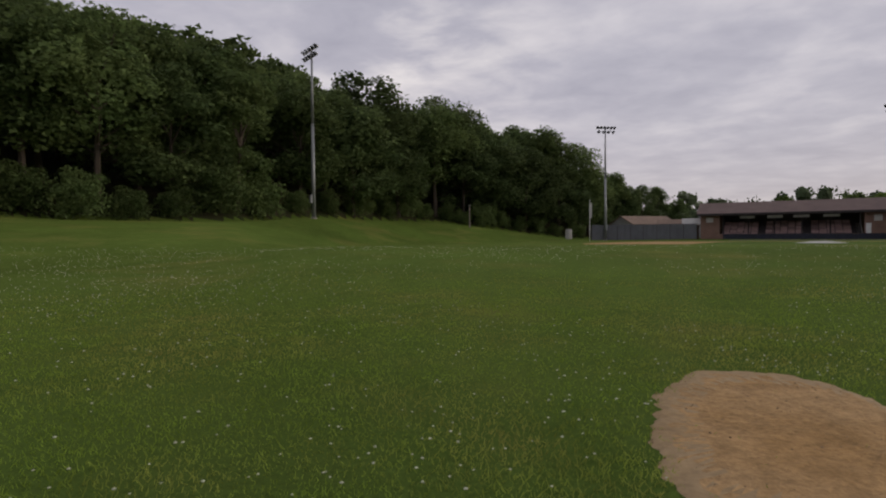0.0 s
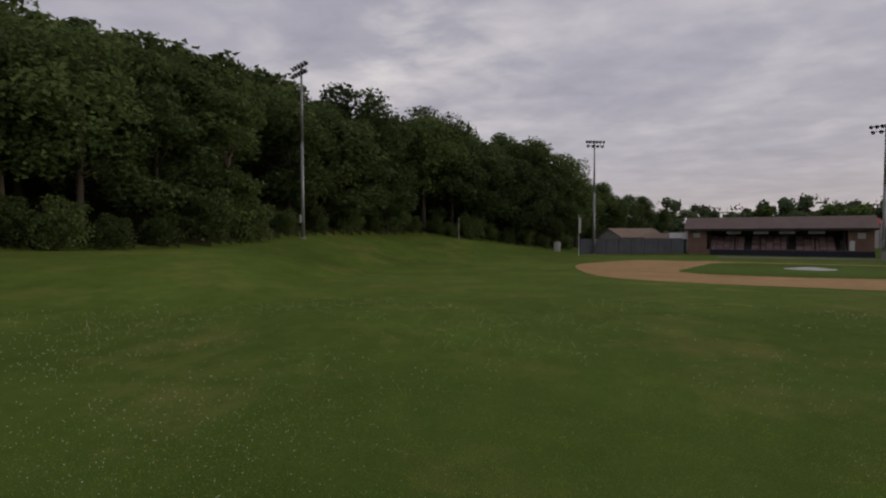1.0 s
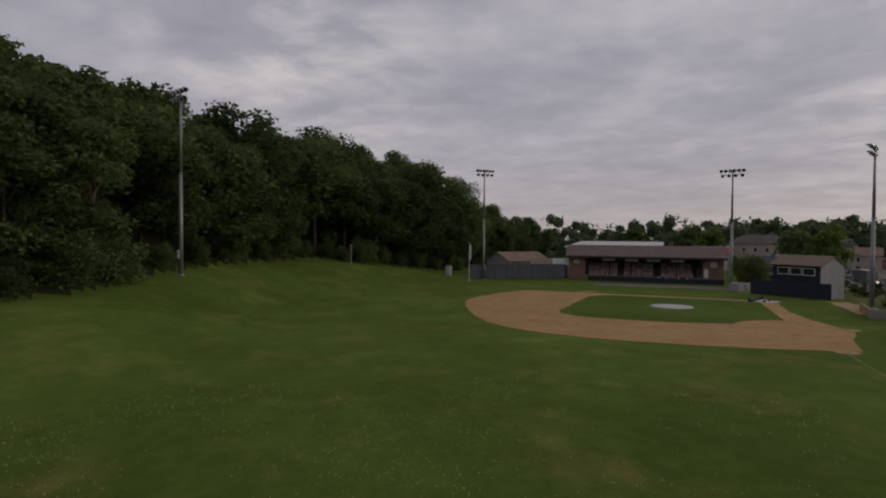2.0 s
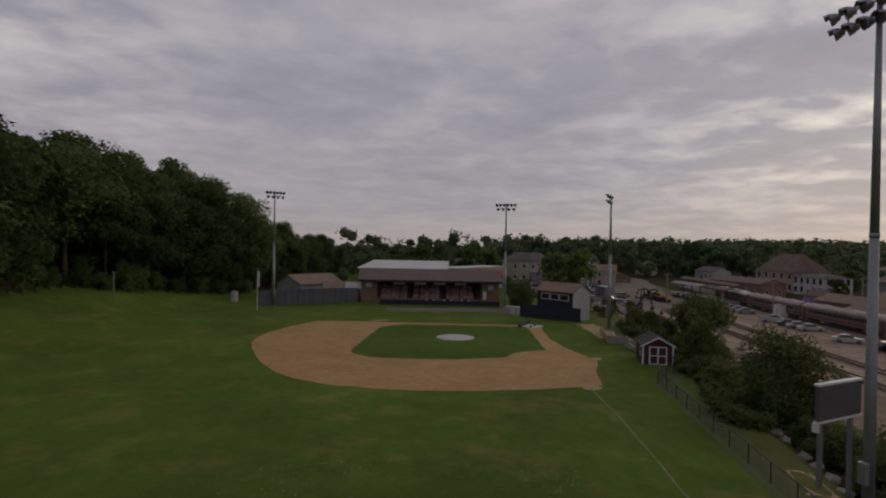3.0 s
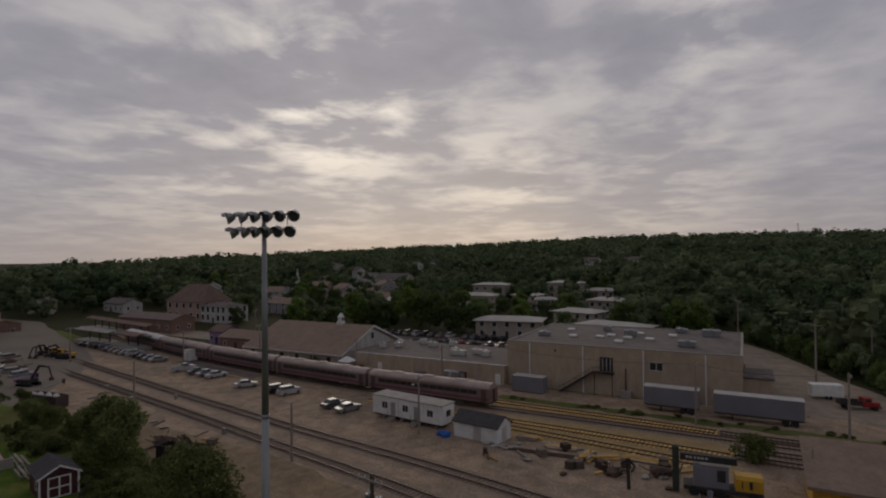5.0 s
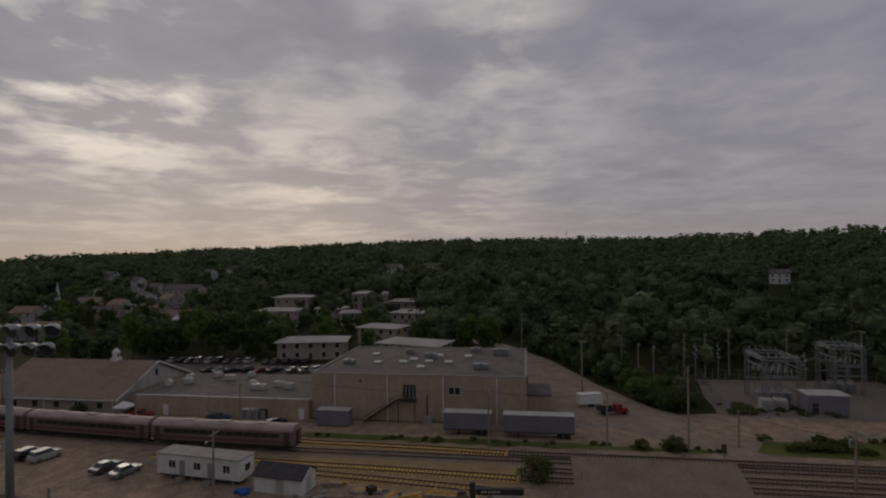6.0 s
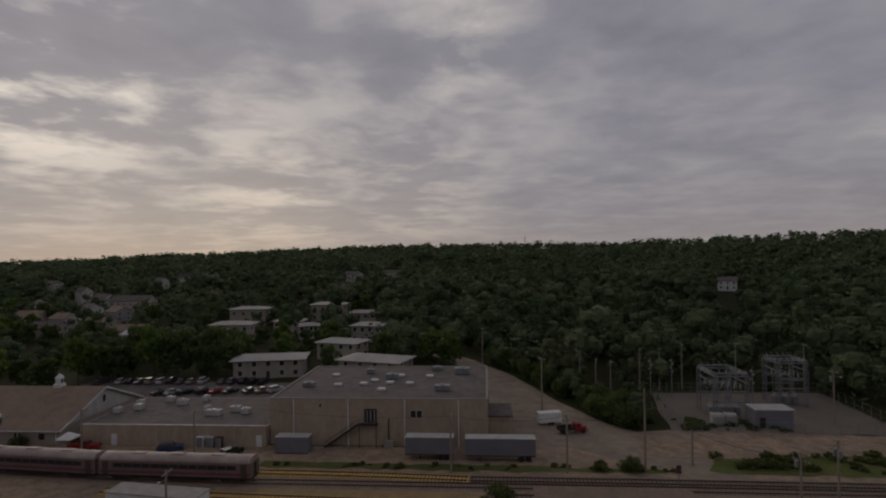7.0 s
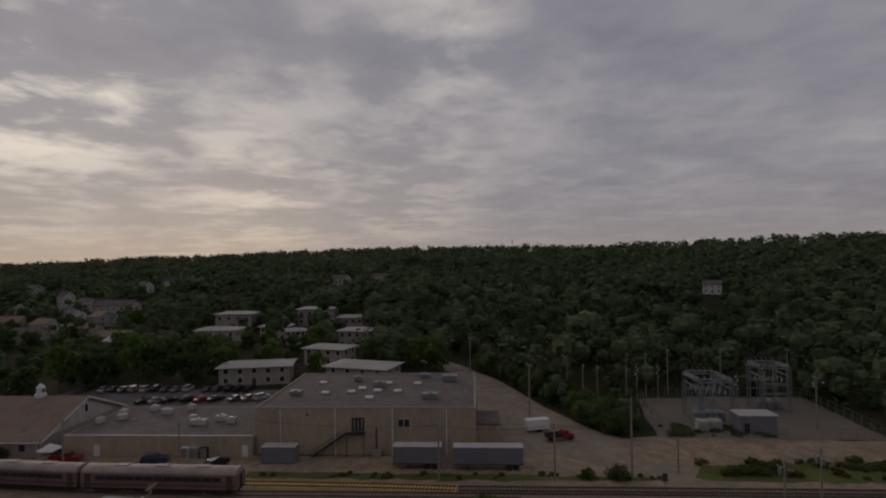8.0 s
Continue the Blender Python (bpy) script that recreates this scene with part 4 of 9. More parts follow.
rng = np.random.default_rng(5)
for row, (off, gap) in enumerate(((3.5, 7.0), (11, 8.0), (20, 9.0), (31, 9.5), (43, 11.0), (58, 12.0))):
    th = 72.0
    while th > -17:
        er = float(np.interp(th, EDGE_A, EDGE_R))
        rr = er + off + rng.uniform(-2.0, 2.5)
        x, y = -rr * math.sin(radians(th)), rr * math.cos(radians(th))
        open_gap = row < 1 and (9.2 < th < 11.6 or -2.0 < th < 0.2)
        if not open_gap and not (row > 3 and th < -9):
            k = int(rng.integers(0, 4))
            sc = rng.uniform(0.92, 1.03) * (0.9 if row == 0 else 1.0) * (0.95 if th < -12 else 1.0)
            sc *= float(np.interp(th, [-15, -12, 0, 3, 11, 15], [1.0, 1.22, 1.22, 1.34, 1.34, 1.0])) if row < 2 else float(np.interp(th, [-15, -12, 11, 16], [1.0, 0.9, 0.88, 1.0]))
            tagged(place(hill_kinds[k] if row < 2 else back_kinds[k % 3], x, y, sc, rng.uniform(0, 360), sink=0.3, wide=1.38), group="trees of the wooded bank")
        th -= math.degrees(gap / rr) * rng.uniform(0.85, 1.15)
for th, rr, sc in ((-14.2, 158, 1.0), (-15.6, 168, 0.95), (-17.0, 172, 1.0), (-18.4, 176, 0.98), (-19.8, 180, 0.85), (-21.2, 190, 0.8), (-16.2, 185, 1.0), (-23, 200, 0.7)):
    tagged(place(hill_kinds[int(rr) % 3], -rr * math.sin(radians(th)), rr * math.cos(radians(th)), sc, rr * 7, sink=0.3), group="trees of the wooded bank")
th = 70.0
while th > -15:
    er = float(np.interp(th, EDGE_A, EDGE_R))
    rr = er + rng.uniform(0.5, 2.5)
    tagged(place(under_kind, -rr * math.sin(radians(th)), rr * math.cos(radians(th)), rng.uniform(0.5, 0.95), rng.uniform(0, 360), sink=0.2), group="thickets at the wood's edge")
    th -= math.degrees(4.2 / rr) * rng.uniform(0.8, 1.2)

for t in (*hill_kinds, *back_kinds, under_kind):
    drop(t)

# far woods, one mesh
def far_tree(rng, leaves, size):
    cs, rs = crown_masses(rng, 13, 10.5, 2.0, 9)
    rs = rs * 1.35
    co, f = leaf_cloud(rng, cs, rs, leaves, size, 0.3, 0.32, (0.68, 1.0))
    grid, quads = rounded_cube()
    every = 3 if leaves > 20 else 9
    for c, r in zip(cs[::every], rs[::every]):
        k = len(co)
        co = np.concatenate([co, c + grid * r * rng.uniform(0.60, 0.98, (len(grid), 1))])
        f = np.concatenate([f, quads + k])
    return co, f


def rounded_cube():
    """A cube with its faces cut in four, drawn out to a ball: the dense inside of a leaf mass."""
    pts, quads = [], []
    for ax in range(3):
        for sg in (-1, 1):
            k = len(pts)
            for i in (-1, 0, 1):
                for j in (-1, 0, 1):
                    p = [0, 0, 0]
                    p[ax], p[(ax + 1) % 3], p[(ax + 2) % 3] = sg, i, j
                    pts.append(Vector(p).normalized())
            quads += [(k + 3 * i + j, k + 3 * i + j + 1, k + 3 * i + j + 4, k + 3 * i + j + 3) for i in (0, 1) for j in (0, 1)]
    return np.array([tuple(p) for p in pts]), np.array(quads)


def far_woods():
    rng = np.random.default_rng(8)
    kinds = [far_tree(rng, 84, 0.72) for _ in range(3)] + [far_tree(rng, 46, 0.95) for _ in range(3)] + [far_tree(rng, 16, 1.9) for _ in range(3)]
    spots = []
    for r0, r1, gap in ((105, 260, 8.5), (260, 420, 9.0), (420, 700, 12.5), (700, 1260, 15.0)):
        n = int(math.radians(165) * (r1 * r1 - r0 * r0) / 2 / gap ** 2)
        r = np.sqrt(rng.uniform(r0 * r0, r1 * r1, n))
        th = rng.uniform(-178, -13, n)
        x, y = -r * np.sin(np.radians(th)), r * np.cos(np.radians(th))
        s, v = UX * x + UY * y, UY * x - UX * y
        d = np.interp(th, RIDGE_A, RIDGE_D)
        ok = r < d * 1.03
        wood = (s < -16) & (s > -34) & (v > 126 - (s + 16) * -0.4) & (v < 152)
        wood |= (s < -14) & (v > 128) & ~((s > -84) & (v < 150))
        wood |= (s <= -14) & (v > 150)
        wood |= (s < -84) & (v > 112)
        wood |= (s > -14) & (v > 165) & (s < 4 + (v - 178) * 0.09 - 12)
        wood |= (v > 214) & (s > 16 + (v - 178) * 0.09) & (rng.random(n) < 0.62)
        edge = np.interp(v, [112, 135, 165, 190, 215], [-25, -14.5, -6, 7, 21])
        wood |= (v > 112) & (s < edge - 2.5) & ~((s > -82) & (s < -34) & (v < 148))
        wood |= (v > 176) & (s > edge + 11) & (s < 44) & (rng.random(n) < 0.8)
        wood |= (v > 330)
        wood |= (s > 250) & (v > -60)
        wood |= (v < 40) & (np.hypot(x, y) > 185) & (s > 150)
        wood |= (s > 120) & (v > 160) & (rng.random(n) < 0.7)
        town = (r < 420) & (rng.random(n) < 0.12) & (th > -96) & (th < -66)
        d0 = np.clip((x - 180) * 0.627 + (y + 224) * -0.779, 0, 112)
        clearing = np.hypot(x - 180 - d0 * 0.627, y + 224 + d0 * 0.779) < 8.5
        clearing |= in_sight_line(x, y)
        clearing |= (s > -18) & (v > 112) & (v < 215) & (s > edge - 2) & (s < edge + 11)
        keep = ok & wood & ~town & ~clearing
        spots.append(np.column_stack([x, y])[keep])
    p = np.concatenate(spots)
    z = height(p[:, 0], p[:, 1])
    cos, fs, base = [], [], 0
    for k in range(len(kinds)):
        band = np.digitize(np.hypot(p[:, 0], p[:, 1]), (330, 640))
        pick = (band == k // 3) & (np.arange(len(p)) % 3 == k % 3)
        q, zz = p[pick], z[pick]
        co, f = kinds[k]
        n = len(q)
        a = rng.uniform(0, math.tau, n)
        sc = (rng.uniform(0.55, 1.0, n) + 0.55 * rng.random(n) ** 3) if k < 3 else (rng.uniform(0.75, 1.05, n) + 0.5 * rng.random(n) ** 3) if k < 6 else rng.uniform(1.0, 1.3, n)
        sv_s, sv_v = UX * q[:, 0] + UY * q[:, 1], UY * q[:, 0] - UX * q[:, 1]
        bearing = np.degrees(np.arctan2(-q[:, 0], q[:, 1]))
        town_low = (bearing > -98) & (bearing < -62) & (np.hypot(q[:, 0], q[:, 1]) < 420)
        reach = np.hypot(q[:, 0], q[:, 1])
        sc = np.where(town_low, sc * 0.68, sc)
        sc = np.where((bearing > -46) & (reach < 260), sc * 0.72, sc)
        sc = np.where((bearing > -66) & (bearing < -40) & (reach > 270), np.minimum(sc * 1.12, 1.2), sc)
        sc = np.where((sv_v < 150) & (sv_s > -40) & (sv_s < 10), sc * 0.5, sc)
        wide = sc * (1.0, 1.18, 1.45)[k // 3]
        c, s = np.cos(a), np.sin(a)
        X = (co[None, :, 0] * c[:, None] - co[None, :, 1] * s[:, None]) * wide[:, None] + q[:, None, 0]
        Yc = (co[None, :, 0] * s[:, None] + co[None, :, 1] * c[:, None]) * wide[:, None] + q[:, None, 1]
        Z = co[None, :, 2] * (sc * rng.uniform(0.85, 1.1, n))[:, None] + zz[:, None] - 0.8
        cos.append(np.stack([X, Yc, Z], axis=-1).reshape(-1, 3))
        fs.append((f[None] + (np.arange(n) * len(co))[:, None, None] + base).reshape(-1, 4))
        base += n * len(co)
    return tagged(new("far_woods", big_mesh("far_woods", np.concatenate(cos), np.concatenate(fs), M["leaf_far_hazed"])), "distant dark green broadleaf woods covering the low hills", "woods", kind="stuff"), len(p)


far, far_count = far_woods()


# ---- the ball field's things ----
def heading(dx, dy):
    return math.degrees(math.atan2(dy, dx))


def light_pole(x, y, h, turn, rows, label, span=5.0, z=None, aim=(12, -12), size=1.0):
    """A tall floodlight mast: tapered pole, two cross arms, lamps with visors, a switch box."""
    t = thing("floodlight_mast", pose(x, y, float(height(x, y)) if z is None else z, 0, 0, turn), label, "floodlight", "floodlight masts")
    s = Shape().rod((0, 0, -0.5), (0, 0, h * 0.55), 0.30, 0.22, 14).rod((0, 0, h * 0.55), (0, 0, h), 0.215, 0.13, 14)
    s.rod((0, 0, h * 0.55 - 0.12), (0, 0, h * 0.55 + 0.12), 0.235, 0.235, 14)
    part("pole", s, M["galv"], t, smooth=True)
    part("base_plate", Shape().lathe([(0.45, -0.05), (0.45, 0.12), (0.32, 0.16)], 14), M["concrete"], t, "concrete footing")
    part("switch_box", Shape().box(-0.22, 0.22, 2.2, 0.22, 0.55, 3.3, bev=0.03), M["galv"], t)
    for k, (zz, n, first) in enumerate(rows):
        w = span if k == 0 else span * 0.88
        part("cross_arm", Shape().box(-w / 2, -0.05, zz - 0.05, w / 2, 0.05, zz + 0.05), M["lamp_shell"], t)
        for i in range(n):
            u = (i + 0.02) / (n - 1 + 0.04)
            lx = -w / 2 + w * u
            m = pose(lx, 0.10, zz - 0.12, 0, 0, aim[0] + (aim[1] - aim[0]) * u) @ pose(0, 0.12, 0, -104, 0, 0) @ Matrix.Scale(size, 4)
            lamp = part("lamp", Shape().lathe([(0.05, -0.30), (0.16, -0.24), (0.27, -0.02), (0.32, 0.15), (0.29, 0.15)], 14, m), M["lamp_shell"], t, smooth=True)
            part("lens", Shape().lathe([(0.28, 0.13), (0.275, 0.155)], 14, m), M["lamp_glass"], lamp, "dark lamp glass")
            arc_ = [(0.325 * math.cos(radians(a)), 0.325 * math.sin(radians(a))) for a in range(205, 336, 13)]
            q = len(arc_)
            part("visor", Shape().face_set([(x_, y_, z_) for z_ in (0.12, 0.36) for x_, y_ in arc_] + [(x_ * 0.94, y_ * 0.94, z_) for z_ in (0.12, 0.36) for x_, y_ in arc_],
                                           [(c, c + 1, q + c + 1, q + c) for c in range(q - 1)] + [(3 * q + c, 3 * q + c + 1, 2 * q + c + 1, 2 * q + c) for c in range(q - 1)] + [(q + c, q + c + 1, 3 * q + c + 1, 3 * q + c) for c in range(q - 1)], m), M["lamp_face"], lamp, "pale curved visor")
            part("bracket", Shape().rod((lx, 0, zz), (lx, 0.1, zz - 0.1), 0.03, 0.03, 5), M["lamp_shell"], lamp)
    for sx in (-1, 1):
        part("brace", Shape().rod((sx * span * 0.36, 0, rows[0][0]), (sx * span * 0.36, 0, rows[1][0]), 0.035), M["lamp_shell"], t)
    return t


MAST = "tall grey steel floodlight mast with two rows of lamps"
light_pole(-18.2, 78.1, 23.9, 128, ((23.7, 5, 0), (22.7, 5, 0)), "grey floodlight mast at the foot of the wooded bank", 4.0)
light_pole(34.4, 117.0, 24.0, 190, ((23.8, 6, 0), (22.9, 4, 0)), "grey floodlight mast beside the wind screen fence", 3.7)
light_pole(74.3, 89.8, 22.3, 128, ((22.1, 6, 0), (21.2, 4, 0)), "grey floodlight mast behind home plate", 3.7)
light_pole(72.8, 61.6, 22.2, 30, ((22.0, 5, 0), (21.1, 4, 0)), "grey floodlight mast beside the third-base dugout", 4.0)
light_pole(33.5, 12.7, 27.0, 72, ((26.85, 6, 0), (25.95, 6, 0)), "grey floodlight mast rising beside the scoreboard", 4.5, z=-0.6, aim=(12, -58), size=1.15)

# scoreboard seen from behind
sb = thing("scoreboard", pose(36.85, 15.35, 0.25, 0, 0, heading(4.7, -0.6)), "dark scoreboard back on two steel posts", "scoreboard")
part("panel", Shape().box(-2.15, -0.12, 3.5, 2.15, 0.12, 5.5, bev=0.03), M["sign_back"], sb)
part("top_rail", Shape().box(-2.2, -0.17, 5.5, 2.2, 0.17, 5.62), M["white"], sb, "white top rail")
part("bottom_rail", Shape().box(-2.2, -0.17, 3.38, 2.2, 0.17, 3.5), M["white"], sb, "white bottom rail")
part("end_box", Shape().box(-2.32, -0.16, 2.9, -2.08, 0.16, 3.36), M["white"], sb)
for px in (-1.35, 1.7):
    part("post", Shape().box(px - 0.11, 0.13, -2.4, px + 0.11, 0.35, 5.7), M["galv"], sb)
for px in (-1.1, 0.0, 1.1):
    part("stiffener", Shape().box(px - 0.04, 0.12, 3.5, px + 0.04, 0.18, 5.5), M["galv"], sb)


def chain_fence(points, h, label, panel=3.0, screen=None):
    """A chain-link fence: posts, a top rail and woven wire, panel by panel."""
    (x0, y0) = points[0]
    f = thing("chain_link_fence", pose(0, 0, 0), label, "fence")
    for (xa, ya), (xb, yb) in zip(points, points[1:]):
        ln = math.hypot(xb - xa, yb - ya)
        n = max(1, round(ln / panel))
        for i in range(n + 1):
            x, y = xa + (xb - xa) * i / n, ya + (yb - ya) * i / n
            z = float(height(x, y))
            if i < n or (xb, yb) == points[-1]:
                part("post", Shape().rod((x, y, z - 0.3), (x, y, z + h), 0.04, 0.04, 7), M["dark_in"], f)
            if i == n:
                continue
            x2, y2 = xa + (xb - xa) * (i + 1) / n, ya + (yb - ya) * (i + 1) / n
            z2 = float(height(x2, y2))
            part("top_rail", Shape().rod((x, y, z + h), (x2, y2, z2 + h), 0.03, 0.03, 6), M["dark_in"], f)
            if screen:
                dx, dy = (x2 - x), (y2 - y)
                l2 = math.hypot(dx, dy)
                m = pose(x, y, z, 0, 0, heading(dx, dy))
                s = Shape()
                pts, fs = [], []
                for c in range(7):
                    for r in range(2):
                        pts.append((l2 * c / 6, 0.05 * math.sin(c * 2.1 + i) * (1 if r else 0.4), 0.08 if r == 0 else h - 0.04))
                fs = [(2 * c, 2 * c + 2, 2 * c + 3, 2 * c + 1) for c in range(6)]
                s.face_set([(a, b - 0.012, c) for a, b, c in pts], fs, m).face_set([(a, b + 0.012, c) for a, b, c in pts], [tuple(reversed(q)) for q in fs], m)
                part("screen_panel", s, screen, f)
            else:
                s = Shape()
                dx, dy, l2 = x2 - x, y2 - y, math.hypot(x2 - x, y2 - y)
                k = int(l2 / 0.16)
                for j in range(k):
                    for d in (1, -1):
                        a0 = j / k
                        a1 = a0 + d * h / l2
                        e = min(max(a1, 0), 1)
                        fz = abs((e - a0) / (a1 - a0))
                        s.rod((x + dx * a0, y + dy * a0, z + 0.04), (x + dx * e, y + dy * e, z + 0.04 + (h - 0.06) * fz), 0.004, 0.004, 3, False)
                tagged(part("woven_wire", s, M["rust"], f, "woven steel wire"), kind="stuff")
    return f


chain_fence([(56.6, 38.2), (48.2, 35.2), (31.2, 15.0), (22.0, 3.5)], 1.25, "low chain-link fence with dark rail along the foul ground")
chain_fence([(31.6, 117.5), (42.5, 117.2), (53.6, 116.6)], 3.3, "tall grey wind-screen fence beyond first base", 2.8, M["screen"])
chain_fence([(56.0, 110.5), (67.0, 103.2), (78.0, 96.0)], 1.1, "low dark fence before the grandstand seats", 2.6, M["navy"])


def garden_shed(x, y, turn, label):
    """A small gabled shed with white trim and a double door."""
    t = thing("storage_shed", pose(x, y, 0, 0, 0, turn), label, "shed")
    w, d, e, r = 1.65, 4.6, 2.25, 3.15
    part("wall", Shape().profile([(-w, -0.15), (w, -0.15), (w, e), (0, r), (-w, e)], 0, d, pose(0, 0, 0, 0, 0, 90)), M["maroon"], t)
    for sx in (-1, 1):
        sl = Shape()
        o = 0.28
        a = (r - e) / w
        sl.face_set([(sx * 0.0, -o, r + 0.10), (sx * (w + o), -o, e - a * o + 0.10), (sx * (w + o), d + o, e - a * o + 0.10), (0, d + o, r + 0.10), (0, -o, r + 0.02), (sx * (w + o), -o, e - a * o + 0.02), (sx * (w + o), d + o, e - a * o + 0.02), (0, d + o, r + 0.02)],
                    [(0, 1, 2, 3), (7, 6, 5, 4), (0, 4, 5, 1), (1, 5, 6, 2), (2, 6, 7, 3), (3, 7, 4, 0)])
        part("roof_slope", sl, M["shingle"], t, "dark shingle roof")
        part("barge_board", Shape().face_set([(0, -o - 0.03, r + 0.11), (sx * (w + o), -o - 0.03, e - a * o + 0.11), (sx * (w + o), -o - 0.03, e - a * o - 0.06), (0, -o - 0.03, r - 0.08), (0, -o, r + 0.11), (sx * (w + o), -o, e - a * o + 0.11), (sx * (w + o), -o, e - a * o - 0.06), (0, -o, r - 0.08)],
                                            [(0, 1, 2, 3), (7, 6, 5, 4), (0, 4, 5, 1), (1, 5, 6, 2), (2, 6, 7, 3)]), M["white"], t, "white barge board")
        part("corner_board", Shape().box(sx * w - 0.09, -0.035, -0.1, sx * w + 0.09, 0.0, e), M["white"], t, "white corner board")
    door = part("double_door", Shape().box(-0.95, -0.05, 0.05, 0.95, 0.0, 2.05), M["maroon"], t)
    for a in ((-1.0, 0.0, -0.86, 2.1), (0.86, 0.0, 1.0, 2.1), (-0.07, 0.0, 0.07, 2.1), (-0.86, 1.96, -0.07, 2.1), (0.07, 1.96, 0.86, 2.1), (-0.86, 0.96, -0.07, 1.1), (0.07, 0.96, 0.86, 1.1), (-0.86, 0.0, -0.07, 0.14), (0.07, 0.0, 0.86, 0.14)):
        part("trim_board", Shape().box(a[0], -0.085, a[1] + 0.02, a[2], -0.05, a[3]), M["white"], door, "white trim")
    win = part("side_window", Shape().box(-w - 0.04, 1.0, 0.9, -w + 0.0, 1.7, 1.8), M["glass"], t)
    for a in ((0.92, 0.82, 1.0, 1.88), (1.7, 0.82, 1.78, 1.88), (1.0, 1.8, 1.7, 1.88), (1.0, 0.82, 1.7, 0.9)):
        part("window_trim", Shape().box(-w - 0.06, a[0], a[1], -w - 0.04, a[2], a[3]), M["white"], win)
    return t


garden_shed(55.9, 40.6, -43.7, "small maroon wooden shed with white-trimmed double door")

# third-base dugout: low walls and a bench frame
dug = thing("dugout", pose(62.3, 53.0, 0, 0, 0, heading(8.6, 9.0)), "low sand-coloured block dugout wall beside the third-base line", "dugout")
part("front_wall", Shape().box(0, -0.1, -0.2, 9.5, 0.1, 1.05, bev=0.03), M["pale_earth"], dug)
part("end_wall", Shape().box(-0.2, -2.2, -0.2, 0.0, 0.1, 1.15, bev=0.03), M["concrete"], dug)
part("bench", Shape().box(0.6, -1.7, 0.38, 8.8, -1.3, 0.45), M["bench"], dug)
for bx in (0.9, 4.6, 8.4):
    part("bench_leg", Shape().box(bx, -1.6, 0.0, bx + 0.12, -1.4, 0.38), M["bench"], dug)


def bleacher(m, tiers, width, label):
    t = thing("bleacher", m, label, "bleacher", "small bleachers")
    for i in range(tiers):
        part("seat_plank", Shape().box(0, i * 0.62, 0.40 + i * 0.34, width, i * 0.62 + 0.26, 0.45 + i * 0.34), M["wood_pole"], t)
        part("foot_plank", Shape().box(0, i * 0.62 + 0.32, 0.12 + i * 0.34, width, i * 0.62 + 0.56, 0.16 + i * 0.34), M["wood_pole"], t)
    for x in (0.15, width - 0.15):
        part("side_frame", Shape().rod((x, 0, 0), (x, tiers * 0.62, tiers * 0.34), 0.04).rod((x, tiers * 0.6, -0.4), (x, tiers * 0.6, tiers * 0.34 + 0.5), 0.035).rod((x, 0.05, -0.3), (x, 0.05, 0.42), 0.035), M["galv"], t)
    return t


bleacher(pose(63.6, 49.2, 0, 0, 0, heading(4, 4.4)), 2, 4.5, "small weathered bleacher with two planks behind the dugout")
bleacher(pose(60.3, 46.4, 0, 0, 0, heading(4, 4.4)), 2, 3.6, "small weathered bleacher beside the maroon shed")

# scorer's booth behind a dark screen
bt = thing("scorers_booth", pose(75.2, 71.4, 0, 0, 0, heading(-0.12, 0.99)) @ Matrix.Diagonal((1, 1, 1.2, 1)), "two-storey scorer's booth with white end wall and brown roof", "booth")
part("front_block", Shape().box(0.2, -4.4, -0.1, 8.6, 0.0, 4.3), M["navy"], bt)
part("end_wall", Shape().face_set([(-0.05, 0.25, -0.1), (-0.05, -4.8, -0.1), (-0.05, -4.8, 4.35), (-0.05, -2.2, 5.5), (-0.05, 0.25, 4.35), (0.18, 0.25, -0.1), (0.18, -4.8, -0.1), (0.18, -4.8, 4.35), (0.18, -2.2, 5.5), (0.18, 0.25, 4.35)], [(0, 1, 2, 3, 4), (9, 8, 7, 6, 5), (0, 5, 6, 1), (1, 6, 7, 2), (2, 7, 8, 3), (3, 8, 9, 4), (4, 9, 5, 0)]), M["dirty_white"], bt, "white boarded gable wall")
for k in range(9):
    part("board_seam", Shape().box(-0.075, -4.7 + k * 0.55, 0, -0.05, -4.66 + k * 0.55, 4.3), M["grey_siding"], bt)
part("roof_front", Shape().profile([(0.55, 4.22), (0.55, 4.34), (-2.2, 5.62), (-2.2, 5.50)], -0.3, 8.9), M["brown_roof"], bt, "brown shingle roof")
part("roof_back", Shape().profile([(-2.2, 5.50), (-2.2, 5.62), (-5.1, 4.26), (-5.1, 4.14)], -0.3, 8.9), M["brown_roof"], bt, "brown shingle roof")
for k in range(3):
    wn = part("window", Shape().box(1.3 + k * 2.2, 0.0, 3.05, 3.1 + k * 2.2, 0.05, 3.85), M["glass"], bt)
    part("window_frame", Shape().box(1.2 + k * 2.2, 0.0, 3.85, 3.2 + k * 2.2, 0.09, 3.95).box(1.2 + k * 2.2, 0.0, 2.95, 3.2 + k * 2.2, 0.09, 3.05).box(1.2 + k * 2.2, 0.0, 3.05, 1.3 + k * 2.2, 0.09, 3.85).box(3.1 + k * 2.2, 0.0, 3.05, 3.2 + k * 2.2, 0.09, 3.85), M["white"], wn, "white window frame")
screen_f = chain_fence([(75.1, 69.8), (71.6, 78.0), (70.6, 80.8)], 2.5, "dark screened backstop fence before the booth", 2.6, M["navy"])
ub = thing("storage_box", pose(71.9, 83.3, 0, 0, 0, heading(-0.43, 0.90)), "low grey storage container beside the backstop", "container")
part("body", Shape().box(0, -2.0, -0.1, 2.9, 0, 1.5, bev=0.05), M["grey_siding"], ub)
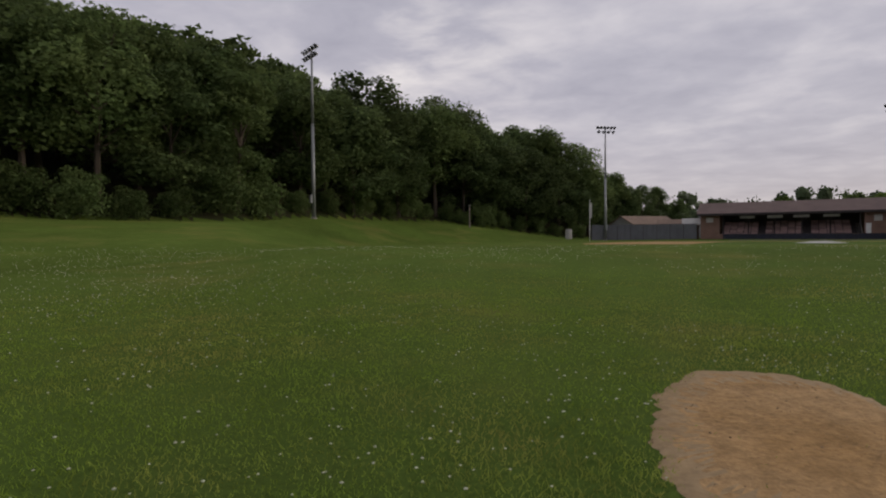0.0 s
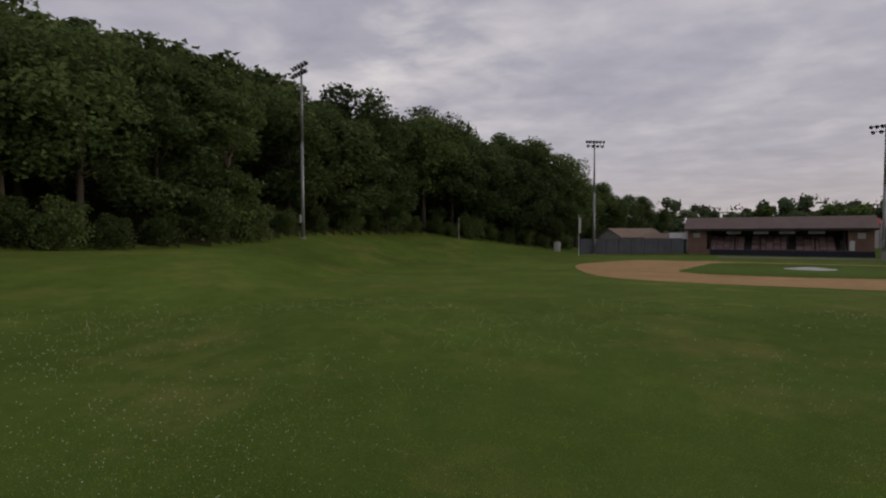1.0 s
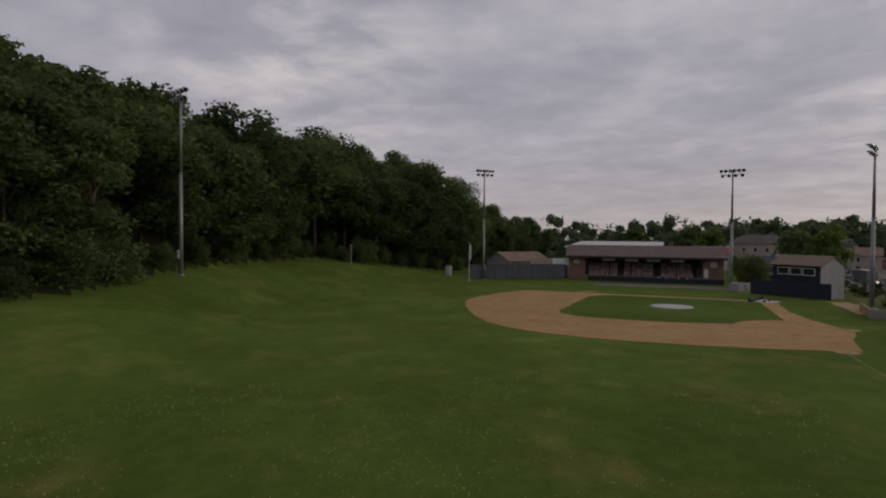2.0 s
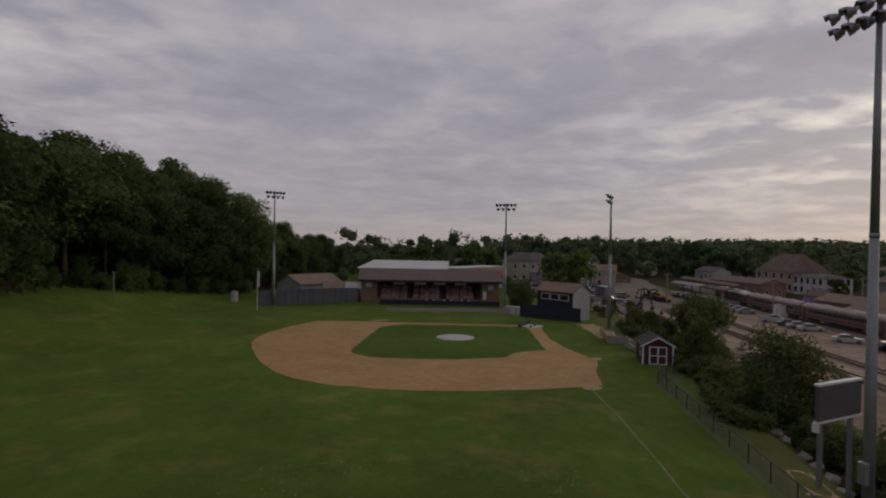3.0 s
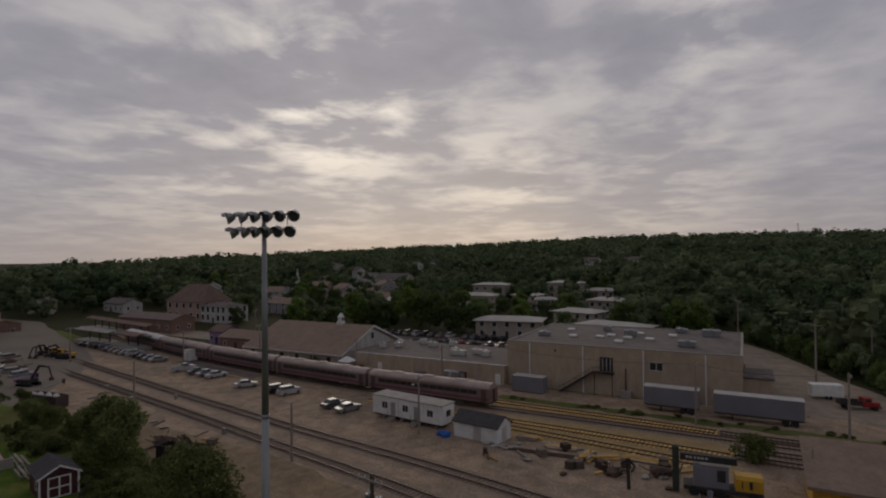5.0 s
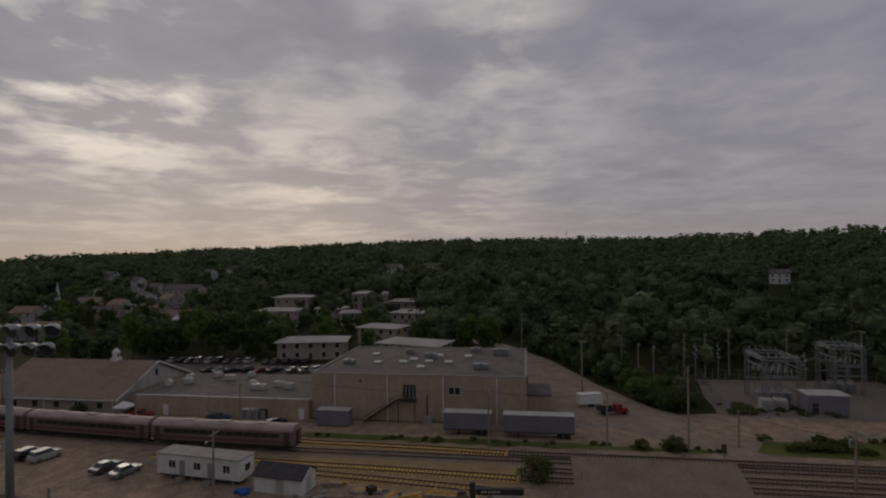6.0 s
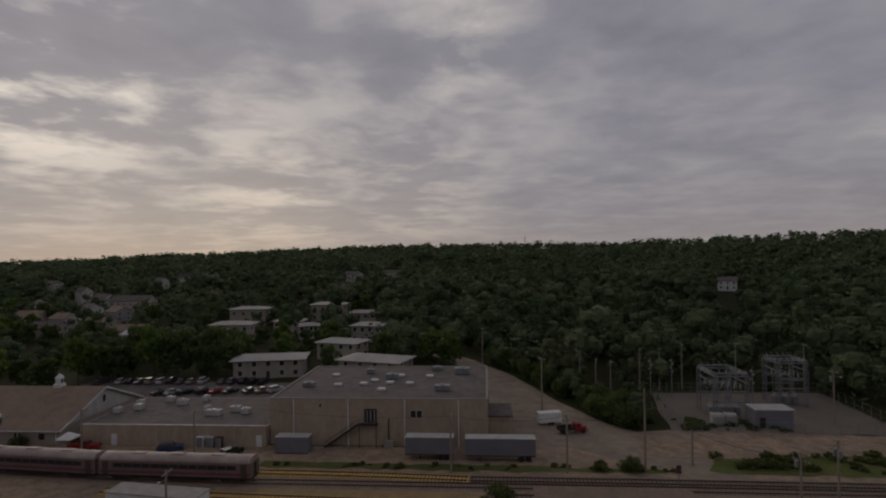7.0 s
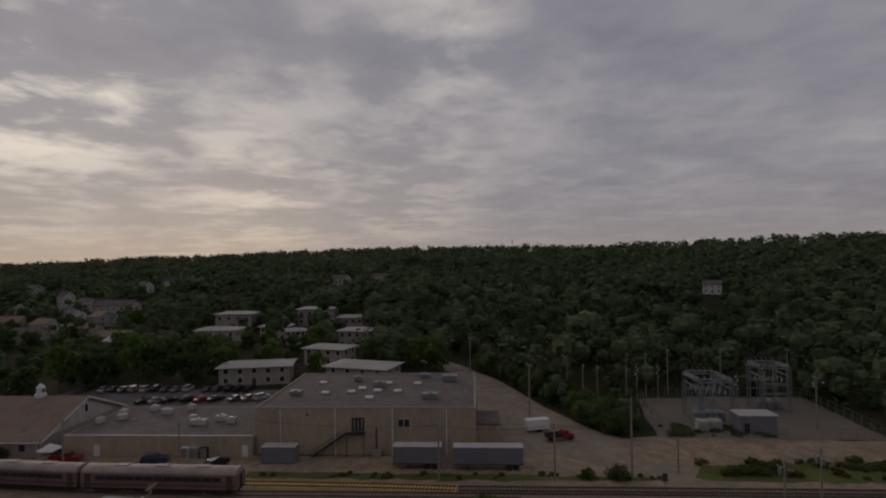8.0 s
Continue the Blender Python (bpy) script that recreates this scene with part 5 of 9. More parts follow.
part("door", Shape().box(0.3, 0.0, 0.1, 1.3, 0.04, 1.35), M["dirty_white"], ub)

# covers on the mound and at home plate
mc = thing("mound_cover", pose(*MOUND, 0), "round pale tarpaulin spread over the pitcher's mound", "tarpaulin")
part("sheet", Shape().lathe([(2.75, 0.03), (2.70, 0.06), (2.0, 0.13), (1.1, 0.24), (0.3, 0.27)], 28), M["tarp_white"], mc, smooth=True)
part("hem", Shape().lathe([(2.80, 0.026), (2.78, 0.05), (2.70, 0.055)], 28), M["concrete"], mc)
hc = thing("plate_cover", pose(*diamond(-0.5, 0.4), 0, 0, 0, 25), "rolled black tarpaulin and pale sheet at home plate", "tarpaulin")
part("pale_sheet", Shape().slab([(-2.0, -1.6), (1.4, -1.9), (2.1, 1.2), (-1.5, 1.7)], 0.03, 0.06), M["tarp_white"], hc, "pale sheet")
part("roll", Shape().rod((-2.6, 1.0, 0.28), (3.4, 1.7, 0.26), 0.24, 0.22, 10), M["tarp_black"], hc, "black roll")
for k in range(5):
    part("weight_bag", Shape().lump((-1.6 + k * 0.9, -0.6 + 0.35 * (k % 2), 0.14), 0.24, k, 0.2, (1.3, 0.8, 0.5)), M["tarp_black"], hc)

# foul pole, bin, post on the bank
fp = thing("foul_pole", pose(29.5, 111.0, 0), "slim white foul pole with a small flag panel", "foul pole")
part("pole", Shape().rod((0, 0, -0.3), (0, 0, 8.3), 0.07, 0.055, 9), M["white"], fp)
part("net_panel", Shape().box(0.06, -0.015, 4.6, 0.45, 0.015, 7.6), M["dirty_white"], fp)
bn = thing("storage_bin", pose(28.8, 126.5, float(height(28.8, 126.5))), "pale upright bin on the grass beside the wood", "bin")
part("body", Shape().lathe([(0.75, 0.0), (0.78, 1.9), (0.70, 2.0)], 12), M["dirty_white"], bn)
part("lid", Shape().lathe([(0.80, 2.0), (0.72, 2.22), (0.3, 2.3)], 12), M["concrete"], bn)
po = thing("wooden_post", pose(5.6, 115.0, float(height(5.6, 115.0))), "grey weathered post on the crest of the bank", "post")
part("shaft", Shape().rod((0, 0, -0.5), (0, 0, 4.6), 0.13, 0.10, 8), M["wood_pole"], po)
part("cap", Shape().box(-0.2, -0.2, 4.5, 0.2, 0.2, 4.7), M["galv"], po)

# grandstand
gs = thing("grandstand", pose(54.2, 115.9, 0, 0, 0, heading(26.0, -16.7)), "low covered wooden grandstand with shingle roof and brick ends", "grandstand")
GL = 31.0
part("front_wall", Shape().box(0.0, 0.0, -0.2, GL, 0.25, 1.15), M["brick"], gs)
# tiers, back wall, fascia and columns share one near-black colour
for k in range(9):
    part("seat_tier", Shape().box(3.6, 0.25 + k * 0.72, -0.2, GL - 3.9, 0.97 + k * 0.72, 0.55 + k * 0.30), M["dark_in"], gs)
    for q in range(3):
        a = 3.9 + q * (GL - 8.0) / 3
        wide = ((GL - 8.0) / 3 - 1.3) / 5
        for g in range(5):
            part("bench", Shape().box(a + g * wide, 0.45 + k * 0.72, 0.92 + k * 0.30, a + (g + 0.9) * wide, 0.80 + k * 0.72, 0.98 + k * 0.30).box(a + g * wide, 0.76 + k * 0.72, 0.98 + k * 0.30, a + (g + 0.9) * wide, 0.85 + k * 0.72, 1.36 + k * 0.30), M["bench"], gs)
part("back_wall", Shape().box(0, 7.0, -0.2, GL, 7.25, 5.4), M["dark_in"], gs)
part("left_block", Shape().box(-0.2, 0.3, -0.2, 3.4, 6.9, 5.2), M["brick"], gs, "brick end block")
part("right_block", Shape().box(GL - 3.7, 0.3, -0.2, GL + 0.2, 6.9, 5.2), M["brick"], gs, "brick end block")
part("roof_front", Shape().profile([(-0.9, 5.15), (-0.9, 5.40), (3.6, 7.75), (3.6, 7.5)], -0.8, GL + 0.8), M["stand_roof"], gs, "brown shingle roof slope")
part("roof_back", Shape().profile([(3.6, 7.5), (3.6, 7.75), (8.0, 5.55), (8.0, 5.3)], -0.8, GL + 0.8), M["stand_roof"], gs, "brown shingle roof slope")
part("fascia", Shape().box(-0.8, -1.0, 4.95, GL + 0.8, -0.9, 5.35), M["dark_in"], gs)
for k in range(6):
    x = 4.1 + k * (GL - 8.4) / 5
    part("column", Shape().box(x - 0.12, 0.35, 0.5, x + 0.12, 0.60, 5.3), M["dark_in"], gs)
for k, (c, x) in enumerate((("dirty_white", 8.4), ("tarp_white", 13.2), ("dirty_white", 17.6), ("tarp_white", 22.4))):
    part("hanging_banner", Shape().box(x - 1.3, 0.28, 4.3, x + 1.3, 0.32, 4.8), M[c], gs, "hanging banner")
part("left_sign", Shape().box(0.9, 0.2, 3.6, 2.2, 0.27, 4.6), M["dirty_white"], gs)
part("right_sign", Shape().box(GL - 2.3, 0.2, 3.4, GL - 1.1, 0.27, 4.5), M["dirty_white"], gs)
dr = part("door", Shape().box(GL - 3.5, 0.2, 0.9, GL - 2.7, 0.28, 3.0), M["white"], gs, "white door")
for k in range(3):
    x = 15.5 + k * 4.0
    fan = [(x + 0.95 * math.cos(radians(a)), 1.05 + 0.75 * math.sin(radians(a))) for a in range(180, 361, 20)]
    part("bunting_fan", Shape().face_set([(p, -0.03, q) for p, q in fan] + [(p, -0.01, q) for p, q in fan], [tuple(range(9, -1, -1)), tuple(range(10, 20))] + [(i, (i + 1) % 10, 10 + (i + 1) % 10, 10 + i) for i in range(10)]), M["white"], gs, "white bunting fan")
    fan2 = [(x + 0.6 * math.cos(radians(a)), 1.05 + 0.45 * math.sin(radians(a))) for a in range(180, 361, 20)]
    part("bunting_centre", Shape().face_set([(p, -0.055, q) for p, q in fan2] + [(p, -0.032, q) for p, q in fan2], [tuple(range(9, -1, -1)), tuple(range(10, 20))] + [(i, (i + 1) % 10, 10 + (i + 1) % 10, 10 + i) for i in range(10)]), M["navy"], gs, "dark bunting centre")
for k in range(3):
    x = (3.9, 15.6, GL - 4.6)[k]
    s = Shape()
    for q in range(9):
        s.box(x, 0.28 + q * 0.72, 0.1, x + 0.9, 0.30 + (q + 1) * 0.72, 0.62 + q * 0.30)
    part("aisle_steps", s, M["concrete"], gs, "pale concrete aisle steps")

# food stand with a pale awning beyond the first-base fence
fs_ = thing("food_stand", pose(47.5, 121.5, 0, 0, 0, -22), "low brown-roofed food stand with a pale tilted awning", "stand")
part("wall", Shape().box(0, 0, -0.3, 8.0, 4.5, 3.0), M["brick"], fs_)
part("roof_slope", Shape().profile([(-0.6, 2.9), (-0.6, 3.1), (2.3, 4.5), (5.1, 3.1), (5.1, 2.9), (2.3, 4.25)], -0.4, 8.4), M["brown_roof"], fs_)
part("awning", Shape().profile([(-2.4, 3.2), (-2.4, 3.3), (-0.4, 4.6), (-0.4, 4.5)], 4.6, 8.2), M["tarp_white"], fs_, "pale tilted awning")
part("counter", Shape().box(1.0, -0.3, 0.9, 4.0, 0.0, 1.05), M["concrete"], fs_)
for x_ in (4.7, 8.1):
    part("awning_post", Shape().rod((x_, -2.3, -0.3), (x_, -2.3, 3.25), 0.05, 0.05, 7), M["galv"], fs_)

# warehouse and houses behind the grandstand
def block_house(m, w, d, h, ridge, wall, roof, label, name="house", category="house", floors=2, cols=3, hip=0.0, win=(0.9, 1.3), door=True, chimney=False, over=0.4, group=""):
    """A house: walls, a gabled or hipped roof (ridge along x), windows with frames, a door."""
    t = thing(name, m, label, category, group)
    hw, hd = w / 2, d / 2
    if ridge > 0 and not hip:
        part("wall", Shape().profile([(-hd, -1.0), (hd, -1.0), (hd, h), (0, h + ridge), (-hd, h)], -hw, hw), wall, t)
    else:
        part("wall", Shape().box(-hw, -hd, -1.0, hw, hd, h), wall, t)
    if ridge > 0:
        sl = ridge / hd
        if hip:
            a = hw * (1 - hip)
            o = over
            pts = [(-hw - o, -hd - o, h - sl * 0.2), (hw + o, -hd - o, h - sl * 0.2), (hw + o, hd + o, h - sl * 0.2), (-hw - o, hd + o, h - sl * 0.2), (-a, 0, h + ridge), (a, 0, h + ridge)]
            part("roof", Shape().face_set(pts, [(0, 1, 5, 4), (1, 2, 5), (2, 3, 4, 5), (3, 0, 4), (3, 2, 1, 0)]), roof, t)
        else:
            for sy in (-1, 1):
                part("roof_slope", Shape().profile([(0, h + ridge + 0.02), (0, h + ridge + 0.2), (sy * (hd + over), h - sl * over + 0.2), (sy * (hd + over), h - sl * over + 0.02)], -hw - over, hw + over), roof, t)
    else:
        part("roof", Shape().box(-hw - over, -hd - over, h, hw + over, hd + over, h + 0.35), roof, t)
    if chimney:
        part("chimney", Shape().box(hw * 0.3, -0.4, h + ridge * 0.3, hw * 0.3 + 0.7, 0.4, h + ridge + 0.9), M["brick"], t)
    fh = h / floors
    sides = ((-1, w, cols, 0), (1, w, cols, 0), (-1, d, max(2, cols * d // w), 1), (1, d, max(2, cols * d // w), 1))
    for sgn, ln, nc, ax in sides:
        nc = int(nc)
        for fl in range(floors):
            for c in range(nc):
                u = -ln / 2 + ln * (c + 0.5) / nc
                z0 = fl * fh + fh * 0.30
                off = (hd if ax == 0 else hw)
                def bx(a0, a1, b0, b1, y0, y1):
                    return (a0, sgn * off + (y0 if sgn > 0 else -y1), b0, a1, sgn * off + (y1 if sgn > 0 else -y0), b1) if ax == 0 else (sgn * off + (y0 if sgn > 0 else -y1), a0, b0, sgn * off + (y1 if sgn > 0 else -y0), a1, b1)
                if door and fl == 0 and c == nc // 2 and ax == 0:
                    part("door", Shape().box(*bx(u - 0.5, u + 0.5, 0.0, 2.1, 0.0, 0.05)), M["dark_in"], t)
                    continue
                wn = part("window", Shape().box(*bx(u - win[0] / 2, u + win[0] / 2, z0, z0 + win[1], 0.0, 0.03)), M["glass"], t)
                f = 0.09
                s = Shape()
                for q in ((u - win[0] / 2 - f, u + win[0] / 2 + f, z0 + win[1], z0 + win[1] + f), (u - win[0] / 2 - f, u + win[0] / 2 + f, z0 - f, z0), (u - win[0] / 2 - f, u - win[0] / 2, z0, z0 + win[1]), (u + win[0] / 2, u + win[0] / 2 + f, z0, z0 + win[1])):
                    s.box(*bx(q[0], q[1], q[2], q[3], 0.0, 0.06))
                part("window_frame", s, M["white"], wn)
    return t


wh = thing("warehouse", pose(62.2, 134.7, 0, 0, 0, -35), "large pale-roofed warehouse behind the grandstand", "warehouse")
part("wall", Shape().profile([(0, -0.5), (0, 6.9), (30, 8.15), (42, 6.9), (42, -0.5)], 0, 23), M["grey_siding"], wh)
part("roof", Shape().profile([(-0.4, 6.86), (-0.4, 7.15), (30, 8.45), (42.4, 7.15), (42.4, 6.86), (30, 8.17)], -0.4, 23.4), M["pale_roof"], wh, "pale membrane roof")
wg = thing("workshop_wing", pose(85.5, 124.0, 0, 0, 0, 20), "grey-sided workshop wing with a row of small windows", "workshop")
part("wall", Shape().box(0, 0, -0.5, 27, 7, 7.1), M["grey_siding"], wg)
part("roof", Shape().box(-0.2, -0.2, 7.1, 27.2, 7.2, 7.35), M["pale_roof"], wg, "flat pale roof")
for k in range(5):
    wn = part("window", Shape().box(3.0 + k * 5.0, -0.05, 4.9, 4.4 + k * 5.0, 0.0, 6.1), M["glass"], wg)
    part("window_sill", Shape().box(2.9 + k * 5.0, -0.12, 4.8, 4.5 + k * 5.0, 0.0, 4.9), M["white"], wn)
aw = thing("red_awning", pose(83.9, 112.8, 2.5, 0, 0, heading(6.2, -5.0)), "bright red canvas awning beside the grandstand", "awning")
part("canvas", Shape().profile([(-1.6, 3.6), (-1.6, 3.7), (1.6, 4.9), (1.6, 4.8)], 0, 7.0), M["red"], aw)
part("valance", Shape().box(0, -1.66, 3.1, 7.0, -1.6, 3.7), M["red"], aw)
for a in (0.1, 6.9):
    part("post", Shape().rod((a, -1.5, -2.6), (a, -1.5, 3.6), 0.06).rod((a, 1.5, -2.6), (a, 1.5, 4.8), 0.06), M["galv"], aw)
block_house(pose(49.0, 135.0, -0.7, 0, 0, 20), 13, 9, 4.2, 2.0, M["grey_siding"], M["brown_roof"], "low grey house with brown gable roof beyond the fence", floors=1, cols=4)
block_house(pose(152.0, 168.0, 0, 0, 0, -55), 18, 11, 8.0, 3.2, M["beige"], M["grey_roof"], "two-storey cream house with grey hipped roof", floors=2, cols=5, hip=0.45, group="town houses")
block_house(pose(128.0, 175.0, 0, 0, 0, -35), 12, 9, 5.6, 2.6, M["dirty_white"], M["grey_roof"], "two-storey white house with grey gable roof", floors=2, cols=3, group="town houses")
block_house(pose(172.0, 148.0, -1, 0, 0, -50), 12, 9, 5.6, 2.4, M["beige"], M["brown_roof"], "beige gabled house near the station", floors=2, cols=3, group="town houses")

# ---- the rail yard ----
def railway(points, tie_mat, label, ties=True, bed=True, z=YARD, bed_lift=0.10, tie_step=0.62):
    """A track along points (s, v): ballast, sleepers and two rails."""
    t = thing("railway_track", pose(0, 0, 0), label, "track", "railway tracks")
    pts = [Vector(yard_xy(*p)) for p in points]
    path = []
    for a, b in zip(pts, pts[1:]):
        n = max(1, int((b - a).length / 3))
        path += [a.lerp(b, i / n) for i in range(n)]
    path.append(pts[-1])
    for _ in range(6):
        path = [path[0]] + [(path[i - 1] + path[i] * 2 + path[i + 1]) / 4 for i in range(1, len(path) - 1)] + [path[-1]]
    tan = [((path[min(i + 1, len(path) - 1)] - path[max(i - 1, 0)]).normalized()) for i in range(len(path))]
    nor = [Vector((-d.y, d.x)) for d in tan]
    if bed:
        s = Shape()
        pr = [(-2.1, 0.035), (-1.45, bed_lift), (1.45, bed_lift), (2.1, 0.035)]
        s.face_set([(*(p + n * o), z + h) for p, n in zip(path, nor) for o, h in pr], [(4 * i + k, 4 * i + k + 1, 4 * i + k + 5, 4 * i + k + 4) for i in range(len(path) - 1) for k in range(3)])
        part("ballast", s, M["tie_bed"] if tie_mat is M["tie_new"] else M["ballast"], t)
    for o in (-0.7525, 0.7525):
        s = Shape()
        pr = [(-0.055, 0.10), (-0.04, 0.27), (0.04, 0.27), (0.055, 0.10)]
        s.face_set([(*(p + n * (o + a)), z + bed_lift + h - 0.06) for p, n in zip(path, nor) for a, h in pr], [(4 * i + k, 4 * i + k + 1, 4 * i + k + 5, 4 * i + k + 4) for i in range(len(path) - 1) for k in range(3)])
        part("rail", s, M["rail"], t, "rusty steel rail")
    if ties:
        s = Shape()
        rng = random.Random(len(points) + int(points[0][1]))
        run, acc = 0.0, 0.0
        for i in range(len(path) - 1):
            seg = (path[i + 1] - path[i]).length
            while acc < seg:
                p = path[i].lerp(path[i + 1], acc / seg)
                s.box(-0.12, -1.3 + rng.uniform(-0.06, 0.06), 0.0, 0.12, 1.3 + rng.uniform(-0.06, 0.06), 0.09, pose(p.x, p.y, z + bed_lift - 0.03, 0, 0, heading(tan[i].x, tan[i].y) + rng.uniform(-1.5, 1.5)))
                acc += tie_step
            acc -= seg
        me = bpy.data.meshes.new("sleeper_bed")
        me.from_pydata(s.v, [], s.f)
        me.materials.append(tie_mat)
        ob = new("sleeper_bed", me)
        ob.parent = t
        tagged(ob, kind="stuff")
    return t


railway([(-60, 31), (-10, 41), (24, 48.7), (39, 51.9), (54, 54.6), (65, 56.5), (83, 59.9), (110, 64.6), (137, 69), (180, 78), (260, 100)], M["tie_dark"], "rusty siding track in brown ballast beside the field")
railway([(-60, 39), (-10, 49), (20, 55.6), (34, 58.1), (45, 59.8), (58, 61.4), (72, 63.8), (88, 66.5), (106, 69.7), (125, 73.4), (142, 76.4), (180, 84), (260, 106)], M["tie_dark"], "rusty second siding track in brown ballast")
MAIN_LINE = [(-110, 84.8), (-20, 85.6), (40, 85.8), (66, 86.6), (92, 88.8), (118, 92.4), (145, 97.6), (200, 111), (300, 140)]
railway(MAIN_LINE, M["tie_dark"], "main track under the standing train")
railway([(6, 88.2), (16, 89.0), (30, 89.4), (40, 89.6), (66, 90.4), (92, 92.6), (118, 96.2), (145, 101.4), (200, 114.8), (300, 143.8)], M["tie_new"], "main track on fresh yellow sleepers beside the train", tie_step=0.6)
railway([(-110, 87.6), (-20, 88.2), (5.5, 88.2)], M["tie_dark"], "old track running on past the crossing")
railway([(4, 78.5), (20, 79.6), (40, 80.2), (62, 81.5)], M["tie_new"], "track on fresh yellow sleepers beside the office trailer", tie_step=0.6)
railway([(-110, 77.5), (-30, 78.2), (3.5, 78.5)], M["tie_dark"], "old track near the brown-roofed hut")
railway([(6, 74.0), (20, 75.6), (34, 77.0)], M["tie_new"], "short spur laid on loose yellow sleepers", tie_step=0.75)
# ground between these tracks, in the same golden tan as their beds
sheet("sawdust_ground", [Y(3, 73.0), Y(36, 74.5), Y(38, 83.6), Y(3, 83.2)], 0.034, M["tie_bed"], "golden ground between the fresh tracks", 2.0, 0.5, flat_z=YARD)
railway([(-110, 81.0), (-30, 81.6), (3, 81.9)], M["tie_dark"], "old middle track past the crossing")


def timber_stack(m, n, rows, ln, seed, label):
    t = thing("timber_stack", m, label, "timber", "stacks of yellow timber")
    rng = random.Random(seed)
    for r in range(rows):
        for i in range(n - r):
            y = i * 0.30 + r * 0.15
            part("timber", Shape().box(-ln / 2 + rng.uniform(-0.25, 0.25), y, r * 0.24 + 0.02, ln / 2 + rng.uniform(-0.25, 0.25), y + 0.25, r * 0.24 + 0.24, pose(rng.uniform(-0.5, 0.5), rng.uniform(-0.04, 0.04), 0, 0, 0, rng.uniform(-3.5, 3.5))), M["tie_new"] if rng.random() < 0.6 else M["wood_pole"], t)
    return t


for k, (s_, v_, tn) in enumerate(((24, 72.6, 5), (18.5, 71.8, 28), (13.5, 73.4, -4), (29.0, 74.2, 3), (10.0, 71.4, 44), (21, 70.4, 75))):
    timber_stack(yard(s_, v_, YARD + 0.05, tn), 5 + k % 3, 1 + k % 2, 2.7 if k % 2 else 4.2, k, "stack of fresh yellow sleepers lying by the spur")
dr_ = thing("rusty_rail_stack", yard(26, 69.6, YARD + 0.03, 4), "long stack of rusty rails lying on the ground", "rails")
for k in range(5):
    part("loose_rail", Shape().box(-8, k * 0.22, 0.0, 7 - k * 0.7, k * 0.22 + 0.12, 0.17), M["rust"], dr_)


# commuter coaches
def coach():
    L, W = 25.6, 1.53
    t = thing("railway_coach", pose(0, 0, 0), "dull stainless commuter coach with purple band and beige roof", "railway coach", "coaches of the standing train")
    side = [(-W, 0.95), (-W, 3.1)]
    part("body", Shape().profile([(-W, 0.95), (W, 0.95), (W, 3.05), (W - 0.02, 3.2), (-W + 0.02, 3.2), (-W, 3.05)], 0, L), M["coach"], t)
    # roof in a beige paler than the coach sides
    roof = [(W * math.cos(radians(a)) * (1.0), 3.2 + 0.82 * math.sin(radians(a))) for a in range(0, 181, 15)]
    part("roof", Shape().profile(roof, 0.15, L - 0.15), M["coach_roof"], t, "beige rounded roof", smooth=False)
    for sy in (-1, 1):
        part("colour_band", Shape().box(0.3, sy * W - 0.012, 1.25, L - 0.3, sy * W + 0.012, 1.62), M["coach_purple"], t, "dark purple band")
        part("window_band", Shape().box(2.4, sy * W - 0.016, 2.08, L - 2.4, sy * W + 0.016, 2.82), M["coach_dark"], t, "dark window band")
        for k in range(13):
            part("window", Shape().box(2.6 + k * 1.58, sy * W - 0.03, 2.15, 3.9 + k * 1.58, sy * W + 0.03, 2.75), M["glass"], t)
        for x in (0.7, L - 1.7):
            part("door", Shape().box(x, sy * W - 0.025, 1.0, x + 1.0, sy * W + 0.025, 3.05), M["coach_dark"], t, "dark vestibule door")
        for k in range(4):
            part("side_rib", Shape().box(0.3, sy * W - 0.02, 1.72 + k * 0.08, L - 0.3, sy * W + 0.02, 1.75 + k * 0.08), M["coach"], t)
    for x in (0.0, L):
        part("end_door", Shape().box(x - 0.04, -0.42, 1.0, x + 0.04, 0.42, 3.0), M["dark_in"], t, "dark end door")
        part("buffer_plate", Shape().box(x - 0.12, -1.0, 0.75, x + 0.12, 1.0, 1.0), M["dark_in"], t)
    for x in (6, 12.8, 19.5):
        part("roof_vent", Shape().box(x - 1.1, -0.5, 3.98, x + 1.1, 0.5, 4.12, bev=0.04), M["coach_roof"], t)
    part("underframe", Shape().box(0.4, -1.2, 0.62, L - 0.4, 1.2, 0.95).box(8, -1.1, 0.3, 17, 1.1, 0.62), M["dark_in"], t)
    for x in (3.6, L - 3.6):
        bg_ = part("bogie", Shape().box(x - 1.7, -1.15, 0.32, x + 1.7, -0.95, 0.68).box(x - 1.7, 0.95, 0.32, x + 1.7, 1.15, 0.68).box(x - 0.3, -1.0, 0.35, x + 0.3, 1.0, 0.6), M["dark_in"], t)
        for dx in (-1.25, 1.25):
            for sy in (-1, 1):
                part("wheel", Shape().rod((x + dx, sy * 0.70, 0.45), (x + dx, sy * 0.84, 0.45), 0.45, 0.45, 14), M["rail"], bg_)
    return t


c0 = coach()
